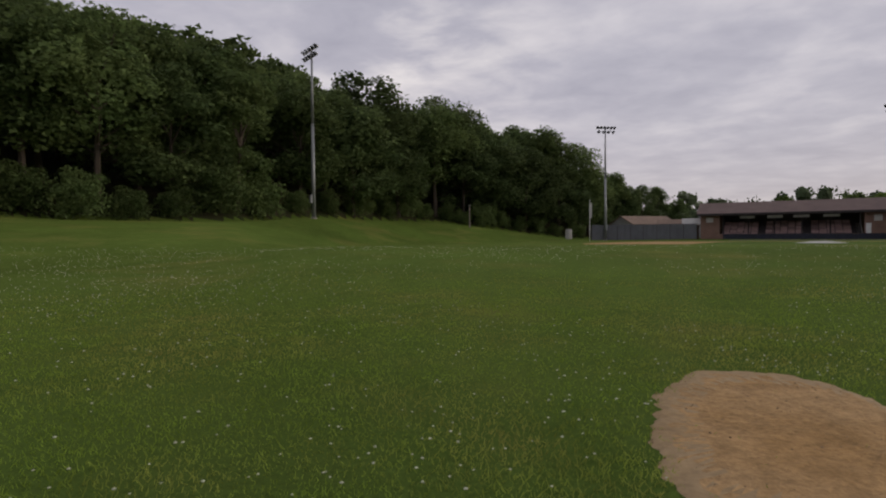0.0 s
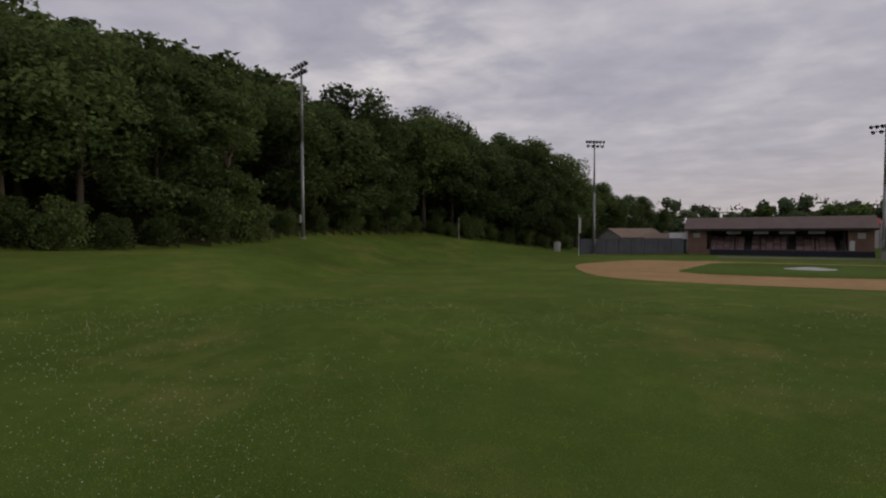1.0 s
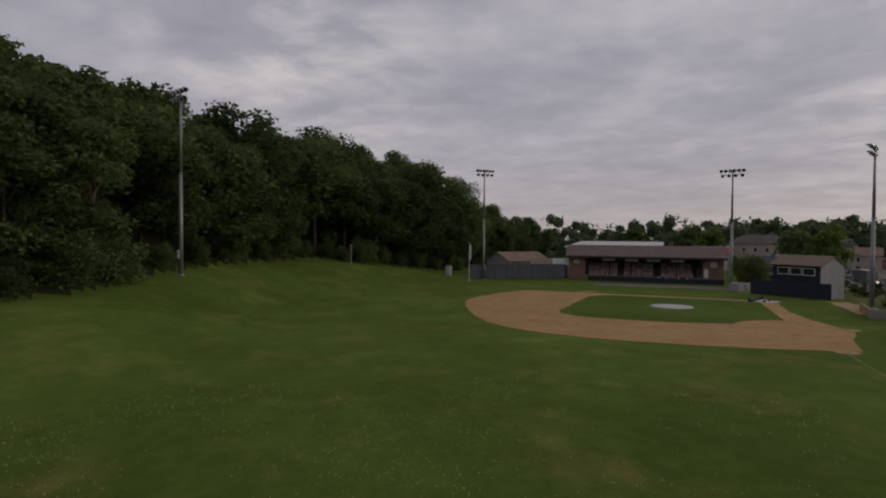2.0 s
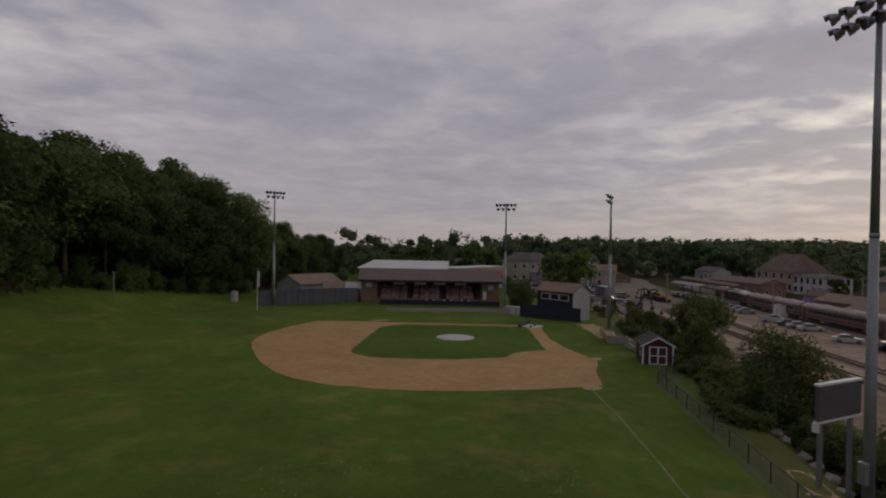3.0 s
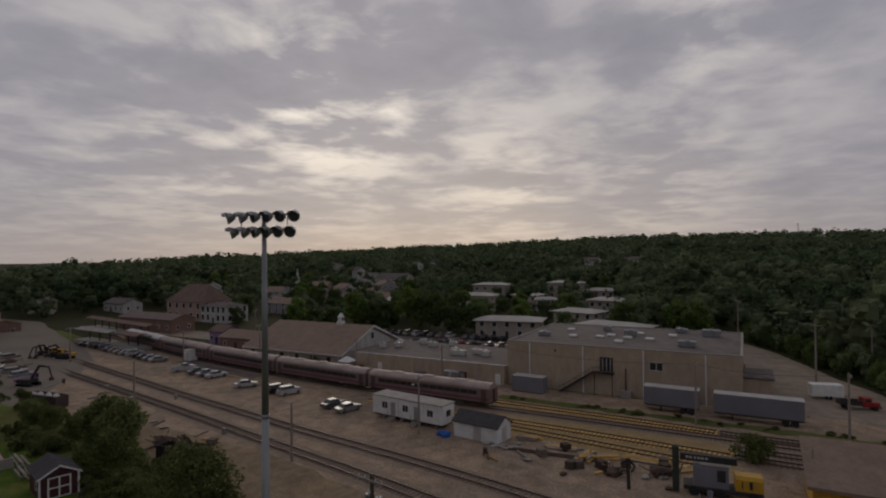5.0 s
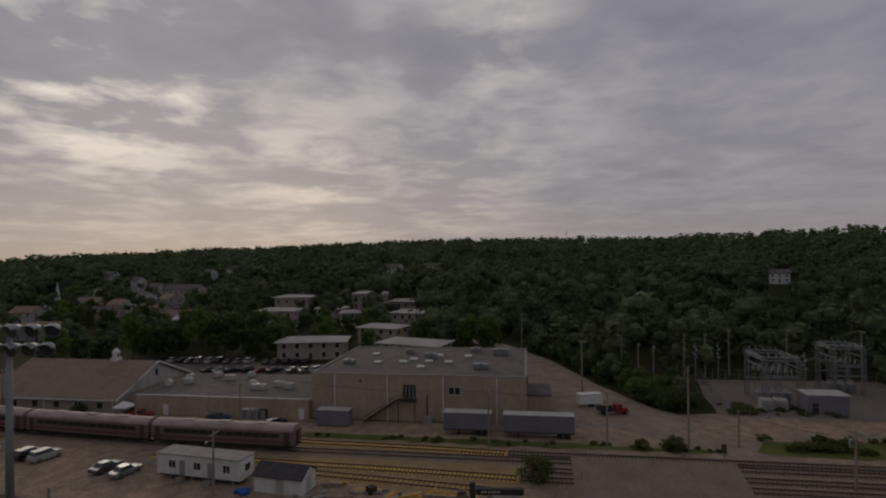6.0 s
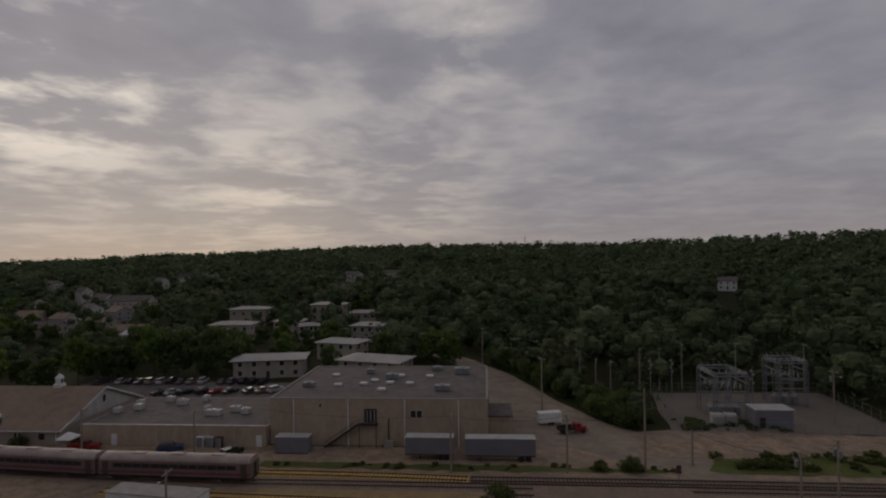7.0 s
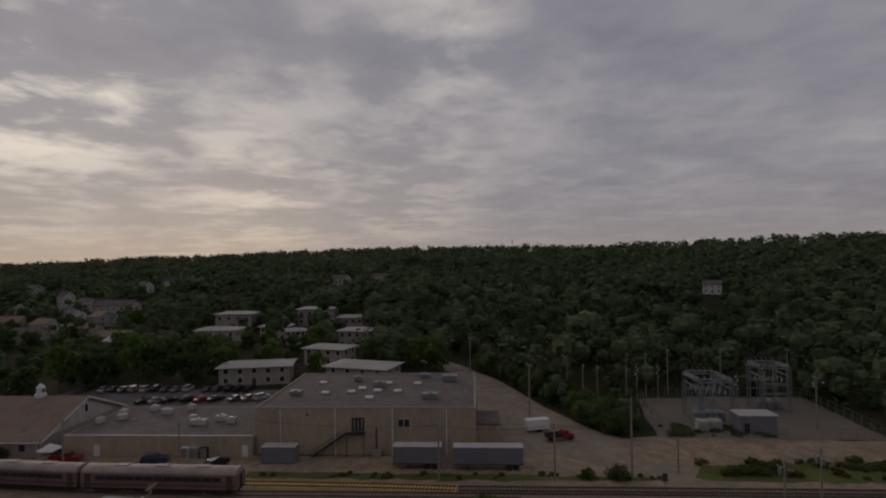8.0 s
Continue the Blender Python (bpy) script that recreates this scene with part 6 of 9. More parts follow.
for k in range(5):
    sa, sb_ = 39.6 + k * 26.15, 65.2 + k * 26.15
    va, vb = (float(np.interp(q, [p[0] for p in MAIN_LINE], [p[1] for p in MAIN_LINE])) for q in (sa, sb_))
    cc = copy_thing(c0, yard(sa, va, YARD + 0.30, -math.degrees(math.atan2(vb - va, sb_ - sa))))
    # the last coach gets a paler roof than the other four
    if k == 4:
        tagged(cc, "dull commuter coach with a pale roof at the platform")
        for o in cc.children:
            if o.name.startswith("roof"):
                o.data = o.data.copy()
                o.data.materials.clear()
                o.data.materials.append(M["pale_roof"])
drop(c0)


# vehicles
CAR_GROUP = "cars parked in the yard"


def car(colour, kind="sedan", far=False):
    """A parked car: body, glazed cabin, wheels, lights and bumpers."""
    lab = {"sedan": "parked %s saloon car", "suv": "parked %s estate car with raised roof", "pickup": "parked %s pickup truck with open bed"}[kind] % colour + " on the yard"
    t = thing("car" if kind != "pickup" else "pickup_truck", pose(0, 0, 0), lab, "car")
    hgt = 0.0 if kind == "sedan" else 0.22
    w = 0.88
    L = 4.6 if kind != "pickup" else 5.3
    b = [(0.0, 0.42), (0.0, 0.72 + hgt), (0.12, 0.82 + hgt), (1.15, 0.93 + hgt), (L - 0.85 if kind == "sedan" else L - 0.1, 0.97 + hgt), (L - 0.08, 0.90 + hgt), (L, 0.7 + hgt), (L, 0.42), (L - 0.2, 0.28), (0.2, 0.28)]
    body = Shape()
    n = len(b)
    pts = [(x, y * w, z) for y in (-0.97, 0.97) for x, z in b] + [(x * 0.985 + 0.03, y * w, z) for y in (-0.90, 0.90) for x, z in [(p, q + (0.03 if q > 0.6 else -0.02)) for p, q in b]]
    fs = [tuple(range(n - 1, -1, -1)), tuple(range(n, 2 * n))] + [(i, (i + 1) % n, n + (i + 1) % n, n + i) for i in range(n)]
    body.face_set(pts[:2 * n], fs)
    part("body", body, CAR_PAINT[colour], t)
    top = {"sedan": (1.35, 2.0, 3.25, 3.95), "suv": (1.3, 1.85, 4.1, 4.5), "pickup": (1.45, 1.95, 2.85, 3.05)}[kind]
    z0, z1 = 0.92 + hgt, 1.43 + hgt * 1.2
    cab = [(top[0], -w * 0.92, z0), (top[3], -w * 0.92, z0), (top[2], -w * 0.74, z1), (top[1], -w * 0.74, z1), (top[0], w * 0.92, z0), (top[3], w * 0.92, z0), (top[2], w * 0.74, z1), (top[1], w * 0.74, z1)]
    part("cabin_glass", Shape().face_set(cab, [(0, 1, 2, 3), (7, 6, 5, 4), (0, 4, 5, 1), (1, 5, 6, 2), (2, 6, 7, 3), (3, 7, 4, 0)]), M["glass"], t, "dark window glass")
    part("roof", Shape().box(top[1] - 0.05, -w * 0.77, z1 - 0.02, top[2] + 0.05, w * 0.77, z1 + 0.05, bev=0.04), CAR_PAINT[colour], t)
    if kind == "pickup":
        part("bed_wall", Shape().box(3.2, -w, 1.1, 5.25, -w + 0.08, 1.38).box(3.2, w - 0.08, 1.1, 5.25, w, 1.38).box(5.17, -w + 0.08, 1.1, 5.25, w - 0.08, 1.38), CAR_PAINT[colour], t)
    for x in (0.85, L - 0.95):
        for sy in (-1, 1):
            wl = part("wheel", Shape().rod((x, sy * 0.70, 0.33), (x, sy * 0.90, 0.33), 0.33, 0.33, 12), M["rubber"], t, "black tyre")
            part("rim", Shape().rod((x, sy * 0.89, 0.33), (x, sy * 0.915, 0.33), 0.20, 0.18, 10), M["alum"], wl, "metal rim")
    for sy in (-1, 1):
        part("headlight", Shape().box(-0.02, sy * 0.62 - 0.16, 0.62 + hgt, 0.06, sy * 0.62 + 0.16, 0.75 + hgt), M["lamp_face"], t, "clear headlight")
        part("tail_light", Shape().box(L - 0.05, sy * 0.66 - 0.13, 0.66 + hgt, L + 0.015, sy * 0.66 + 0.13, 0.82 + hgt), M["red"], t, "red tail light")
    return t


protos = {}


def park(colour, kind, s, v, turn, group=CAR_GROUP, z=YARD + 0.05, xy=None):
    key = (colour, kind)
    if key not in protos:
        protos[key] = car(colour, kind)
    if z is None:
        z = float(height(*yard_xy(s, v))) + 0.05
    c = copy_thing(protos[key], yard(s, v, z, turn))
    return tagged(c, group=group)


for col, kind, s_, v_, tn in (("grey", "sedan", 64.2, 77.2, 78), ("silver", "sedan", 60.2, 76.2, 76), ("black", "suv", 80.6, 80.4, 80), ("white", "suv", 77.4, 80.2, 76), ("white", "sedan", 88.8, 80.4, 56),
                             ("white", "sedan", 102.6, 84.2, 78), ("silver", "sedan", 106.0, 84.4, 80), ("grey", "sedan", 109.6, 84.8, 78), ("white", "pickup", 115.0, 85.8, 74)):
    park(col, kind, s_, v_ - 0.6, tn)
rr = random.Random(4)
for k in range(14):
    park(rr.choice(("white", "silver", "black", "grey", "blue", "tan", "grey")), rr.choice(("sedan", "sedan", "suv")), 131 + k * 3.4, 89.6 + k * 0.52 + rr.uniform(-0.3, 0.3), 74 + rr.uniform(-3, 3), "row of cars beside the platform")
for k in range(17):
    if k not in (5, 15):
        park(rr.choice(("white", "black", "black", "grey", "black", "tan", "grey", "red", "silver")), rr.choice(("sedan", "sedan", "suv", "pickup")), 66 + k * 3.0 + rr.uniform(-0.2, 0.2), 156.0 - k * 0.05 + rr.uniform(-0.4, 0.4), 90 + rr.uniform(-4, 4), "row of cars in the parking lot", YARD + 0.06)
for k, (col, kd) in enumerate((("white", "suv"), ("tan", "sedan"), ("grey", "sedan"), ("black", "sedan"), ("red", "sedan"), ("black", "suv"), ("black", "sedan"), ("white", "sedan"), ("black", "sedan"))):
    park(col, kd, 57.5 + k * 3.3 + (k > 2) * 2.0 + (k > 5) * 1.5, 145.8 - k * 0.45, 60 + rr.uniform(-8, 8), "cars slanted across the parking lot", YARD + 0.06)
for k in range(30):
    park(rr.choice(("white", "silver", "black", "grey", "tan", "white")), rr.choice(("sedan", "suv", "pickup")), 148 + (k % 10) * 5.6 + rr.uniform(-1.2, 1.2), 40 + (k // 10) * 7 + rr.uniform(-1.2, 1.2), rr.uniform(55, 125), "cars and vans in the far storage yard", None)
for k in range(26):
    park(rr.choice(("white", "silver", "black", "grey", "blue", "tan", "red")), rr.choice(("sedan", "suv")), 170 + (k % 9) * 6.0 + rr.uniform(-1, 1), 56 + (k // 9) * 9 + rr.uniform(-1.5, 1.5), rr.uniform(60, 120), "cars and vans in the far storage yard", None)


sheet("platform_paving", [Y(93, 82.5), Y(128, 88.0), Y(127, 92.0), Y(94, 86.2)], 0.07, M["grey_roof"], "dark asphalt strip beside the standing train", 3.0, 0.1, flat_z=YARD)
for a_, b_ in (((93, 82.5), (128, 88.0)), ((93, 82.5), (94, 86.2))):
    (xa, ya), (xb, yb) = yard_xy(*a_), yard_xy(*b_)
    ln = math.hypot(xb - xa, yb - ya)
    kb = thing("wheel_stop", pose(xa, ya, YARD + 0.05, 0, 0, math.degrees(math.atan2(yb - ya, xb - xa))), "long yellow-painted kerb edging the dark asphalt", "kerb", "yellow kerbs")
    for k in range(int(ln / 3.2)):
        part("kerb_piece", Shape().box(k * 3.2, -0.12, 0, k * 3.2 + 3.0, 0.12, 0.2, bev=0.03), M["tie_new"], kb)
tent = thing("pop_up_tent", yard(79.6, 97.2, YARD), "small white pop-up tent beside the low building", "tent")
part("canopy", Shape().lathe([(2.1, 2.3), (2.1, 2.5), (0.05, 3.5)], 4, pose(1.5, -1.5, 0, 0, 0, 45)), M["white"], tent)
for x_ in (0.1, 2.9):
    for y_ in (-0.1, -2.9):
        part("leg", Shape().rod((x_, y_, 0), (x_, y_, 2.4), 0.03, 0.03, 6), M["galv"], tent)


for k in range(18):
    park(rr.choice(("white", "silver", "black", "grey", "tan", "red")), rr.choice(("sedan", "suv", "pickup")), 141 + (k % 9) * 5.2 + rr.uniform(-1.2, 1.2), 57 + (k // 9) * 6.5 + (k % 9) * 0.5 + rr.uniform(-1.0, 1.0), rr.uniform(40, 130), "cars and trucks beside the parked machines", None)


def site_office():
    t = thing("office_trailer", yard(41.7, 71.3, YARD, -7), "long white office trailer with grey roof on blocks", "trailer")
    L, D, z0, z1 = 13.8, 3.3, 0.75, 3.55
    part("body", Shape().box(0, -D, z0, L, 0, z1, bev=0.04), M["white"], t)
    part("roof", Shape().box(-0.12, -D - 0.12, z1, L + 0.12, 0.12, z1 + 0.14, bev=0.05), M["concrete"], t, "grey sheet roof")
    part("skirt_beam", Shape().box(0.2, -D + 0.2, z0 - 0.25, L - 0.2, -0.25, z0), M["dark_in"], t)
    for x in (1.2, 4.5, 8.0, 11.6):
        part("block_pier", Shape().box(x, -0.9, -0.05, x + 0.4, -0.4, z0 - 0.25), M["concrete"], t)
        part("block_pier", Shape().box(x, -D + 0.4, -0.05, x + 0.4, -D + 0.9, z0 - 0.25), M["concrete"], t)
    for x in (1.6, 6.4, 10.6):
        wn = part("window", Shape().box(x, 0.0, 1.75, x + 1.1, 0.03, 2.75), M["glass"], t)
        part("window_frame", Shape().box(x - 0.08, 0, 2.75, x + 1.18, 0.06, 2.83).box(x - 0.08, 0, 1.67, x + 1.18, 0.06, 1.75).box(x - 0.08, 0, 1.75, x, 0.06, 2.75).box(x + 1.1, 0, 1.75, x + 1.18, 0.06, 2.75).box(x + 0.52, 0, 1.75, x + 0.58, 0.06, 2.75), M["white"], wn)
    for x in (4.3, 9.0):
        d = part("door", Shape().box(x, 0.0, 0.8, x + 0.95, 0.04, 2.85), M["grey_siding"], t, "grey door")
        part("door_handle", Shape().box(x + 0.8, 0.04, 1.75, x + 0.88, 0.09, 1.85), M["galv"], d)
        part("step_stair", Shape().box(x - 0.1, 0.05, -0.05, x + 1.05, 0.75, 0.62).box(x - 0.1, 0.75, -0.05, x + 1.05, 1.05, 0.40).box(x - 0.1, 1.05, -0.05, x + 1.05, 1.35, 0.20), M["wood_pole"], t)
        part("hand_rail", Shape().rod((x - 0.08, 0.7, 0), (x - 0.08, 0.7, 1.6), 0.03).rod((x - 0.08, 0.7, 1.6), (x - 0.08, 0.05, 1.6), 0.03).rod((x + 1.03, 0.7, 0), (x + 1.03, 0.7, 1.6), 0.03), M["wood_pole"], t)
    part("end_window", Shape().box(-0.03, -2.3, 1.8, 0.0, -1.2, 2.7), M["glass"], t)
    part("seam", Shape().box(3.3, 0.0, z0, 3.34, 0.02, z1).box(8.3, 0.0, z0, 8.34, 0.02, z1), M["grey_siding"], t)


site_office()
ws = thing("white_shed", yard(32.0, 69.4, YARD, -7), "white timber shed with dark shingle roof beside the office trailer", "shed")
part("wall", Shape().profile([(-3.8, -0.1), (0, -0.1), (0, 2.3), (-1.9, 3.4), (-3.8, 2.3)], 0, 7.2), M["white"], ws)
for sy, y0 in ((1, 0.0), (-1, -3.8)):
    part("roof_slope", Shape().profile([(-1.9, 3.42), (-1.9, 3.54), (y0 + sy * 0.3, 2.28), (y0 + sy * 0.3, 2.14)], -0.25, 7.45), M["shingle"], ws, "dark shingle roof slope")
part("door", Shape().box(2.6, 0.0, 0.0, 3.9, 0.04, 2.0), M["dirty_white"], ws)
part("end_door", Shape().box(-0.04, -2.5, 0.0, 0.0, -1.3, 2.0), M["dirty_white"], ws)
tp = thing("blue_tarpaulin", yard(40.2, 69.3, YARD), "crumpled bright blue tarpaulin heap beside the white shed", "tarpaulin")
part("heap", Shape().lump((0, 0, 0.35), 0.85, 3, 0.3, (1.2, 1.0, 0.7)), M["blue_tarp"], tp)
part("fold", Shape().lump((0.8, -0.3, 0.2), 0.5, 5, 0.3, (1.2, 1.0, 0.6)), M["blue_tarp"], tp)
db = thing("rubble_pile", yard(31.0, 69.0, YARD), "pale concrete rubble lying beside the white shed", "rubble")
for k in range(8):
    part("block", Shape().lump((-1.5 + k * 0.55, -0.4 + 0.5 * (k % 3), 0.15), 0.45, k + 20, 0.3, (1.3, 1, 0.5)), M["concrete"], db)


# utility poles
def utility_pole(x, y, z, h, turn, label, arms=1, cans=0, lean=0.0, lamp=False, r=0.19, wood=None):
    t = thing("utility_pole", pose(x, y, z, lean, 0, turn), label, "utility pole", "utility poles")
    part("shaft", Shape().rod((0, 0, -0.6), (0, 0, h), r, r * 0.66, 9), wood or M["wood_pole"], t)
    for k in range(arms):
        zz = h - 0.35 - 1.0 * k
        a = part("cross_arm", Shape().box(-1.15, 0.10, zz - 0.06, 1.15, 0.22, zz + 0.06).rod((-0.7, 0.12, zz), (0, 0.1, zz - 0.7), 0.025, 0.025, 5).rod((0.7, 0.12, zz), (0, 0.1, zz - 0.7), 0.025, 0.025, 5), M["wood_pole"], t)
        for x_ in (-1.05, -0.5, 0.5, 1.05):
            part("insulator", Shape().lathe([(0.03, 0), (0.06, 0.05), (0.035, 0.1), (0.055, 0.15), (0.02, 0.2)], 7, pose(x_, 0.16, zz + 0.05)), M["dirty_white"], a)
    for k in range(cans):
        sx = (-0.48, 0.48, 0.0)[k]
        c = part("transformer", Shape().lathe([(0.22, 0), (0.26, 0.06), (0.26, 0.95), (0.20, 1.02)], 12, pose(sx, -0.12 if k < 2 else -0.5, h - 2.35)), M["galv"], t, "grey transformer can")
        part("bushing", Shape().rod((sx, -0.12 if k < 2 else -0.5, h - 1.35), (sx, -0.12 if k < 2 else -0.5, h - 1.1), 0.04, 0.03, 6), M["dirty_white"], c)
    if lamp:
        part("lamp_arm", Shape().rod((0, 0, h - 1.2), (1.5, 0, h - 0.9), 0.035), M["galv"], t)
        part("lamp_head", Shape().lathe([(0.1, 0.1), (0.22, 0.0), (0.2, -0.1)], 10, pose(1.6, 0, h - 0.95)), M["dirty_white"], t)
    return t


utility_pole(35.9, 6.7, -2.2, 12.0, 50, "dark wooden utility pole with crossarm and grey transformers", 1, 2, r=0.2, wood=M["bark"])
WP = "weathered wooden utility pole with one crossarm in the yard"
for s_, v_, h_, tn, ar, cn in ((52.8, 52.0, 7.5, 20, 0, 0), (96.8, 59.0, 8.0, 20, 0, 0), (44.0, 68.6, 8.5, 0, 1, 0), (8.8, 91.0, 9.5, 0, 1, 0), (-10.1, 91.6, 9.5, 0, 1, 0), (-22.7, 92.4, 13.5, 0, 0, 0), (-31.2, 95.5, 6.0, 0, 0, 0), (-40.1, 80.0, 8.0, 30, 2, 1), (-45.3, 80.4, 9.5, 10, 1, 2),
                              (-9.8, 128.5, 12.0, 40, 1, 0), (4.0, 178.0, 12.5, 40, 1, 0), (-68.1, 119.4, 11.0, 20, 1, 1), (-28, 141, 9.0, 0, 1, 0), (-25, 144, 9.0, 0, 1, 0), (-22, 150, 10.0, 30, 0, 0), (-37, 148, 11, 0, 1, 0), (-42, 148, 11, 0, 1, 0), (-48, 149, 12, 0, 1, 0), (-62, 150, 12, 0, 1, 0), (-78, 148, 12, 0, 1, 0),
                              (118, 84.3, 9, 0, 1, 0), (150, 76, 9, 0, 1, 0), (190, 70, 10, 0, 1, 0), (215, 76, 10, 30, 1, 0), (56, 97.5, 8.0, 0, 1, 0), (78, 98, 8, 0, 1, 0), (30, 210, 11, 0, 1, 0), (110, 100, 9, 0, 1, 0), (142, 128, 9, 20, 1, 0)):
    x_, y_ = yard_xy(s_, v_)
    utility_pole(x_, y_, float(height(x_, y_)), h_, TURN + 90 + tn, WP if ar else "bare weathered wooden pole standing in the yard", ar, cn, lamp=(s_ in (44.0, -68.1)))


def wire(a, b, sag, r=0.025):
    s = Shape()
    a, b = Vector(a), Vector(b)
    p = [a.lerp(b, i / 10) - Vector((0, 0, sag * 4 * (i / 10) * (1 - i / 10))) for i in range(11)]
    for q, w_ in zip(p, p[1:]):
        s.rod(q, w_, r, r, 4, False)
    t = thing("overhead_wire", pose(0, 0, 0), "thin black overhead wire slung between poles", "wire", "overhead wires")
    part("strand", s, M["wire"], t)


for (s0, v0, z0), (s1, v1, z1) in (((8.8, 91, 7.0), (-10.1, 91.6, 7.0)), ((-10.1, 91.6, 7.0), (-22.7, 92.4, 7.0)), ((8.8, 91, 7.0), (44, 98, 6.0)), ((-40.1, 80, 5.3), (-45.3, 80.4, 6.8)), ((-31.2, 95.5, 3.5), (-40.1, 80, 5.0)), ((-9.8, 128.5, 9.4), (4, 178, 10))):
    wire((*yard_xy(s0, v0), z0), (*yard_xy(s1, v1), z1), 0.8)


# tan block building with stair, trailers and containers
tb = thing("tan_building", yard(2.6, 103.5, YARD), "large tan painted block building with flat grey roof", "building")
TL, TD, TH = 41.6, 31.0, 8.65
part("wall", Shape().box(0, -TD, -0.2, TL, 0, TH), M["tan_block"], tb)
part("roof", Shape().box(0.35, -TD + 0.35, TH - 0.3, TL - 0.35, -0.35, TH + 0.02), M["grey_roof"], tb, "flat grey gravel roof")
for a in ((-0.06, -0.3, TL + 0.06, 0.06), (-0.06, -TD - 0.06, TL + 0.06, -TD + 0.3), (-0.06, -TD + 0.3, 0.3, -0.3), (TL - 0.3, -TD + 0.3, TL + 0.06, -0.3)):
    part("parapet_cap", Shape().box(a[0], a[1], TH + 0.02, a[2], a[3], TH + 0.22), M["concrete"], tb, "pale parapet cap")
for x in (36.9, 26.4, 15.6, 5.5):
    part("downpipe", Shape().rod((x, 0.13, 0), (x, 0.13, TH), 0.12, 0.12, 8), M["white"], tb, "pale downpipe")
wn = part("window", Shape().box(12.4, 0.0, 5.3, 14.5, 0.03, 6.6), M["glass"], tb)
part("window_frame", Shape().box(12.3, 0, 6.6, 14.6, 0.07, 6.7).box(12.3, 0, 5.2, 14.6, 0.07, 5.3).box(12.3, 0, 5.3, 12.4, 0.07, 6.6).box(14.5, 0, 5.3, 14.6, 0.07, 6.6).box(13.35, 0, 5.3, 13.5, 0.07, 6.6), M["dirty_white"], wn)
dd = part("upper_door", Shape().box(20.9, 0.0, 4.35, 23.3, 0.05, 6.9), M["dark_in"], tb, "dark framed upper doorway")
part("door_bar", Shape().box(21.3, 0.05, 4.5, 21.42, 0.09, 6.7).box(22.0, 0.05, 4.5, 22.12, 0.09, 6.7).box(22.7, 0.05, 4.5, 22.82, 0.09, 6.7), M["dirty_white"], dd)
stc = part("outside_stair", Shape().box(20.6, 0.05, 4.1, 24.2, 1.5, 4.25), M["dark_in"], tb, "dark steel outside stair")
for k in range(20):
    part("step", Shape().box(24.2 + k * 0.32, 0.1, 4.05 - k * 0.215, 24.55 + k * 0.32, 1.4, 4.12 - k * 0.215), M["dark_in"], stc)
part("stringer", Shape().face_set([(24.2, 1.42, 4.2), (30.7, 1.42, -0.15), (30.7, 1.42, 0.2), (24.2, 1.42, 4.55), (24.2, 1.5, 4.2), (30.7, 1.5, -0.15), (30.7, 1.5, 0.2), (24.2, 1.5, 4.55)], [(0, 1, 2, 3), (7, 6, 5, 4), (0, 4, 5, 1), (1, 5, 6, 2), (2, 6, 7, 3), (3, 7, 4, 0)]), M["dark_in"], stc)
part("stair_rail", Shape().rod((20.7, 1.45, 5.2), (24.2, 1.45, 5.2), 0.04).rod((24.2, 1.45, 5.2), (30.6, 1.45, 0.95), 0.04).rod((20.7, 1.45, 4.2), (20.7, 1.45, 5.2), 0.04).rod((24.2, 1.45, 4.2), (24.2, 1.45, 5.2), 0.04).rod((27.4, 1.45, 2.0), (27.4, 1.45, 3.1), 0.04), M["dark_in"], stc)
for x in (20.8, 24.0):
    part("stair_post", Shape().rod((x, 1.4, -0.1), (x, 1.4, 4.1), 0.07), M["dark_in"], stc)
part("vent_hood", Shape().box(31.6, 0, 7.3, 31.9, 0.25, 7.7), M["dark_in"], tb)
part("chimney_pipe", Shape().rod((18.6, 0.5, -0.1), (18.6, 0.5, 5.2), 0.13), M["rust"], tb)
part("meter_cabinet", Shape().box(17.6, 0.4, -0.1, 19.4, 1.2, 1.3, bev=0.04), M["concrete"], tb)
an = part("annex", Shape().box(-4.6, -13.0, -0.2, 0.0, -4.0, 4.4), M["tan_block"], tb, "low tan annex")
part("annex_roof", Shape().box(-4.75, -13.15, 4.4, 0.0, -3.85, 4.65), M["grey_roof"], an)
rr = random.Random(9)
for k, (x, y, w_, d_, h_) in enumerate(((7.5, -6.5, 3.0, 1.8, 1.1), (4.0, -22, 3.4, 2.0, 1.4), (19.5, -16.5, 2.6, 1.6, 1.2), (36.0, -9.5, 2.4, 1.4, 0.9), (10.5, -26.0, 2.4, 1.6, 0.9), (26, -22.5, 1.6, 1.4, 1.0))):
    u = thing("roof_unit", yard(2.6 + x, 103.5 - y, YARD + TH + 0.02), "grey sheet-metal ventilation unit standing on the flat roof", "ventilation unit", "roof units of the tan building")
    part("casing", Shape().box(0, -d_, 0.12, w_, 0, h_, bev=0.05), M["galv"], u)
    part("curb", Shape().box(0.1, -d_ + 0.1, 0, w_ - 0.1, -0.1, 0.12), M["dark_in"], u)
    part("fan_cowl", Shape().lathe([(0.4, 0), (0.42, 0.18), (0.36, 0.22)], 12, pose(w_ / 2, -d_ / 2, h_)), M["lamp_shell"], u)
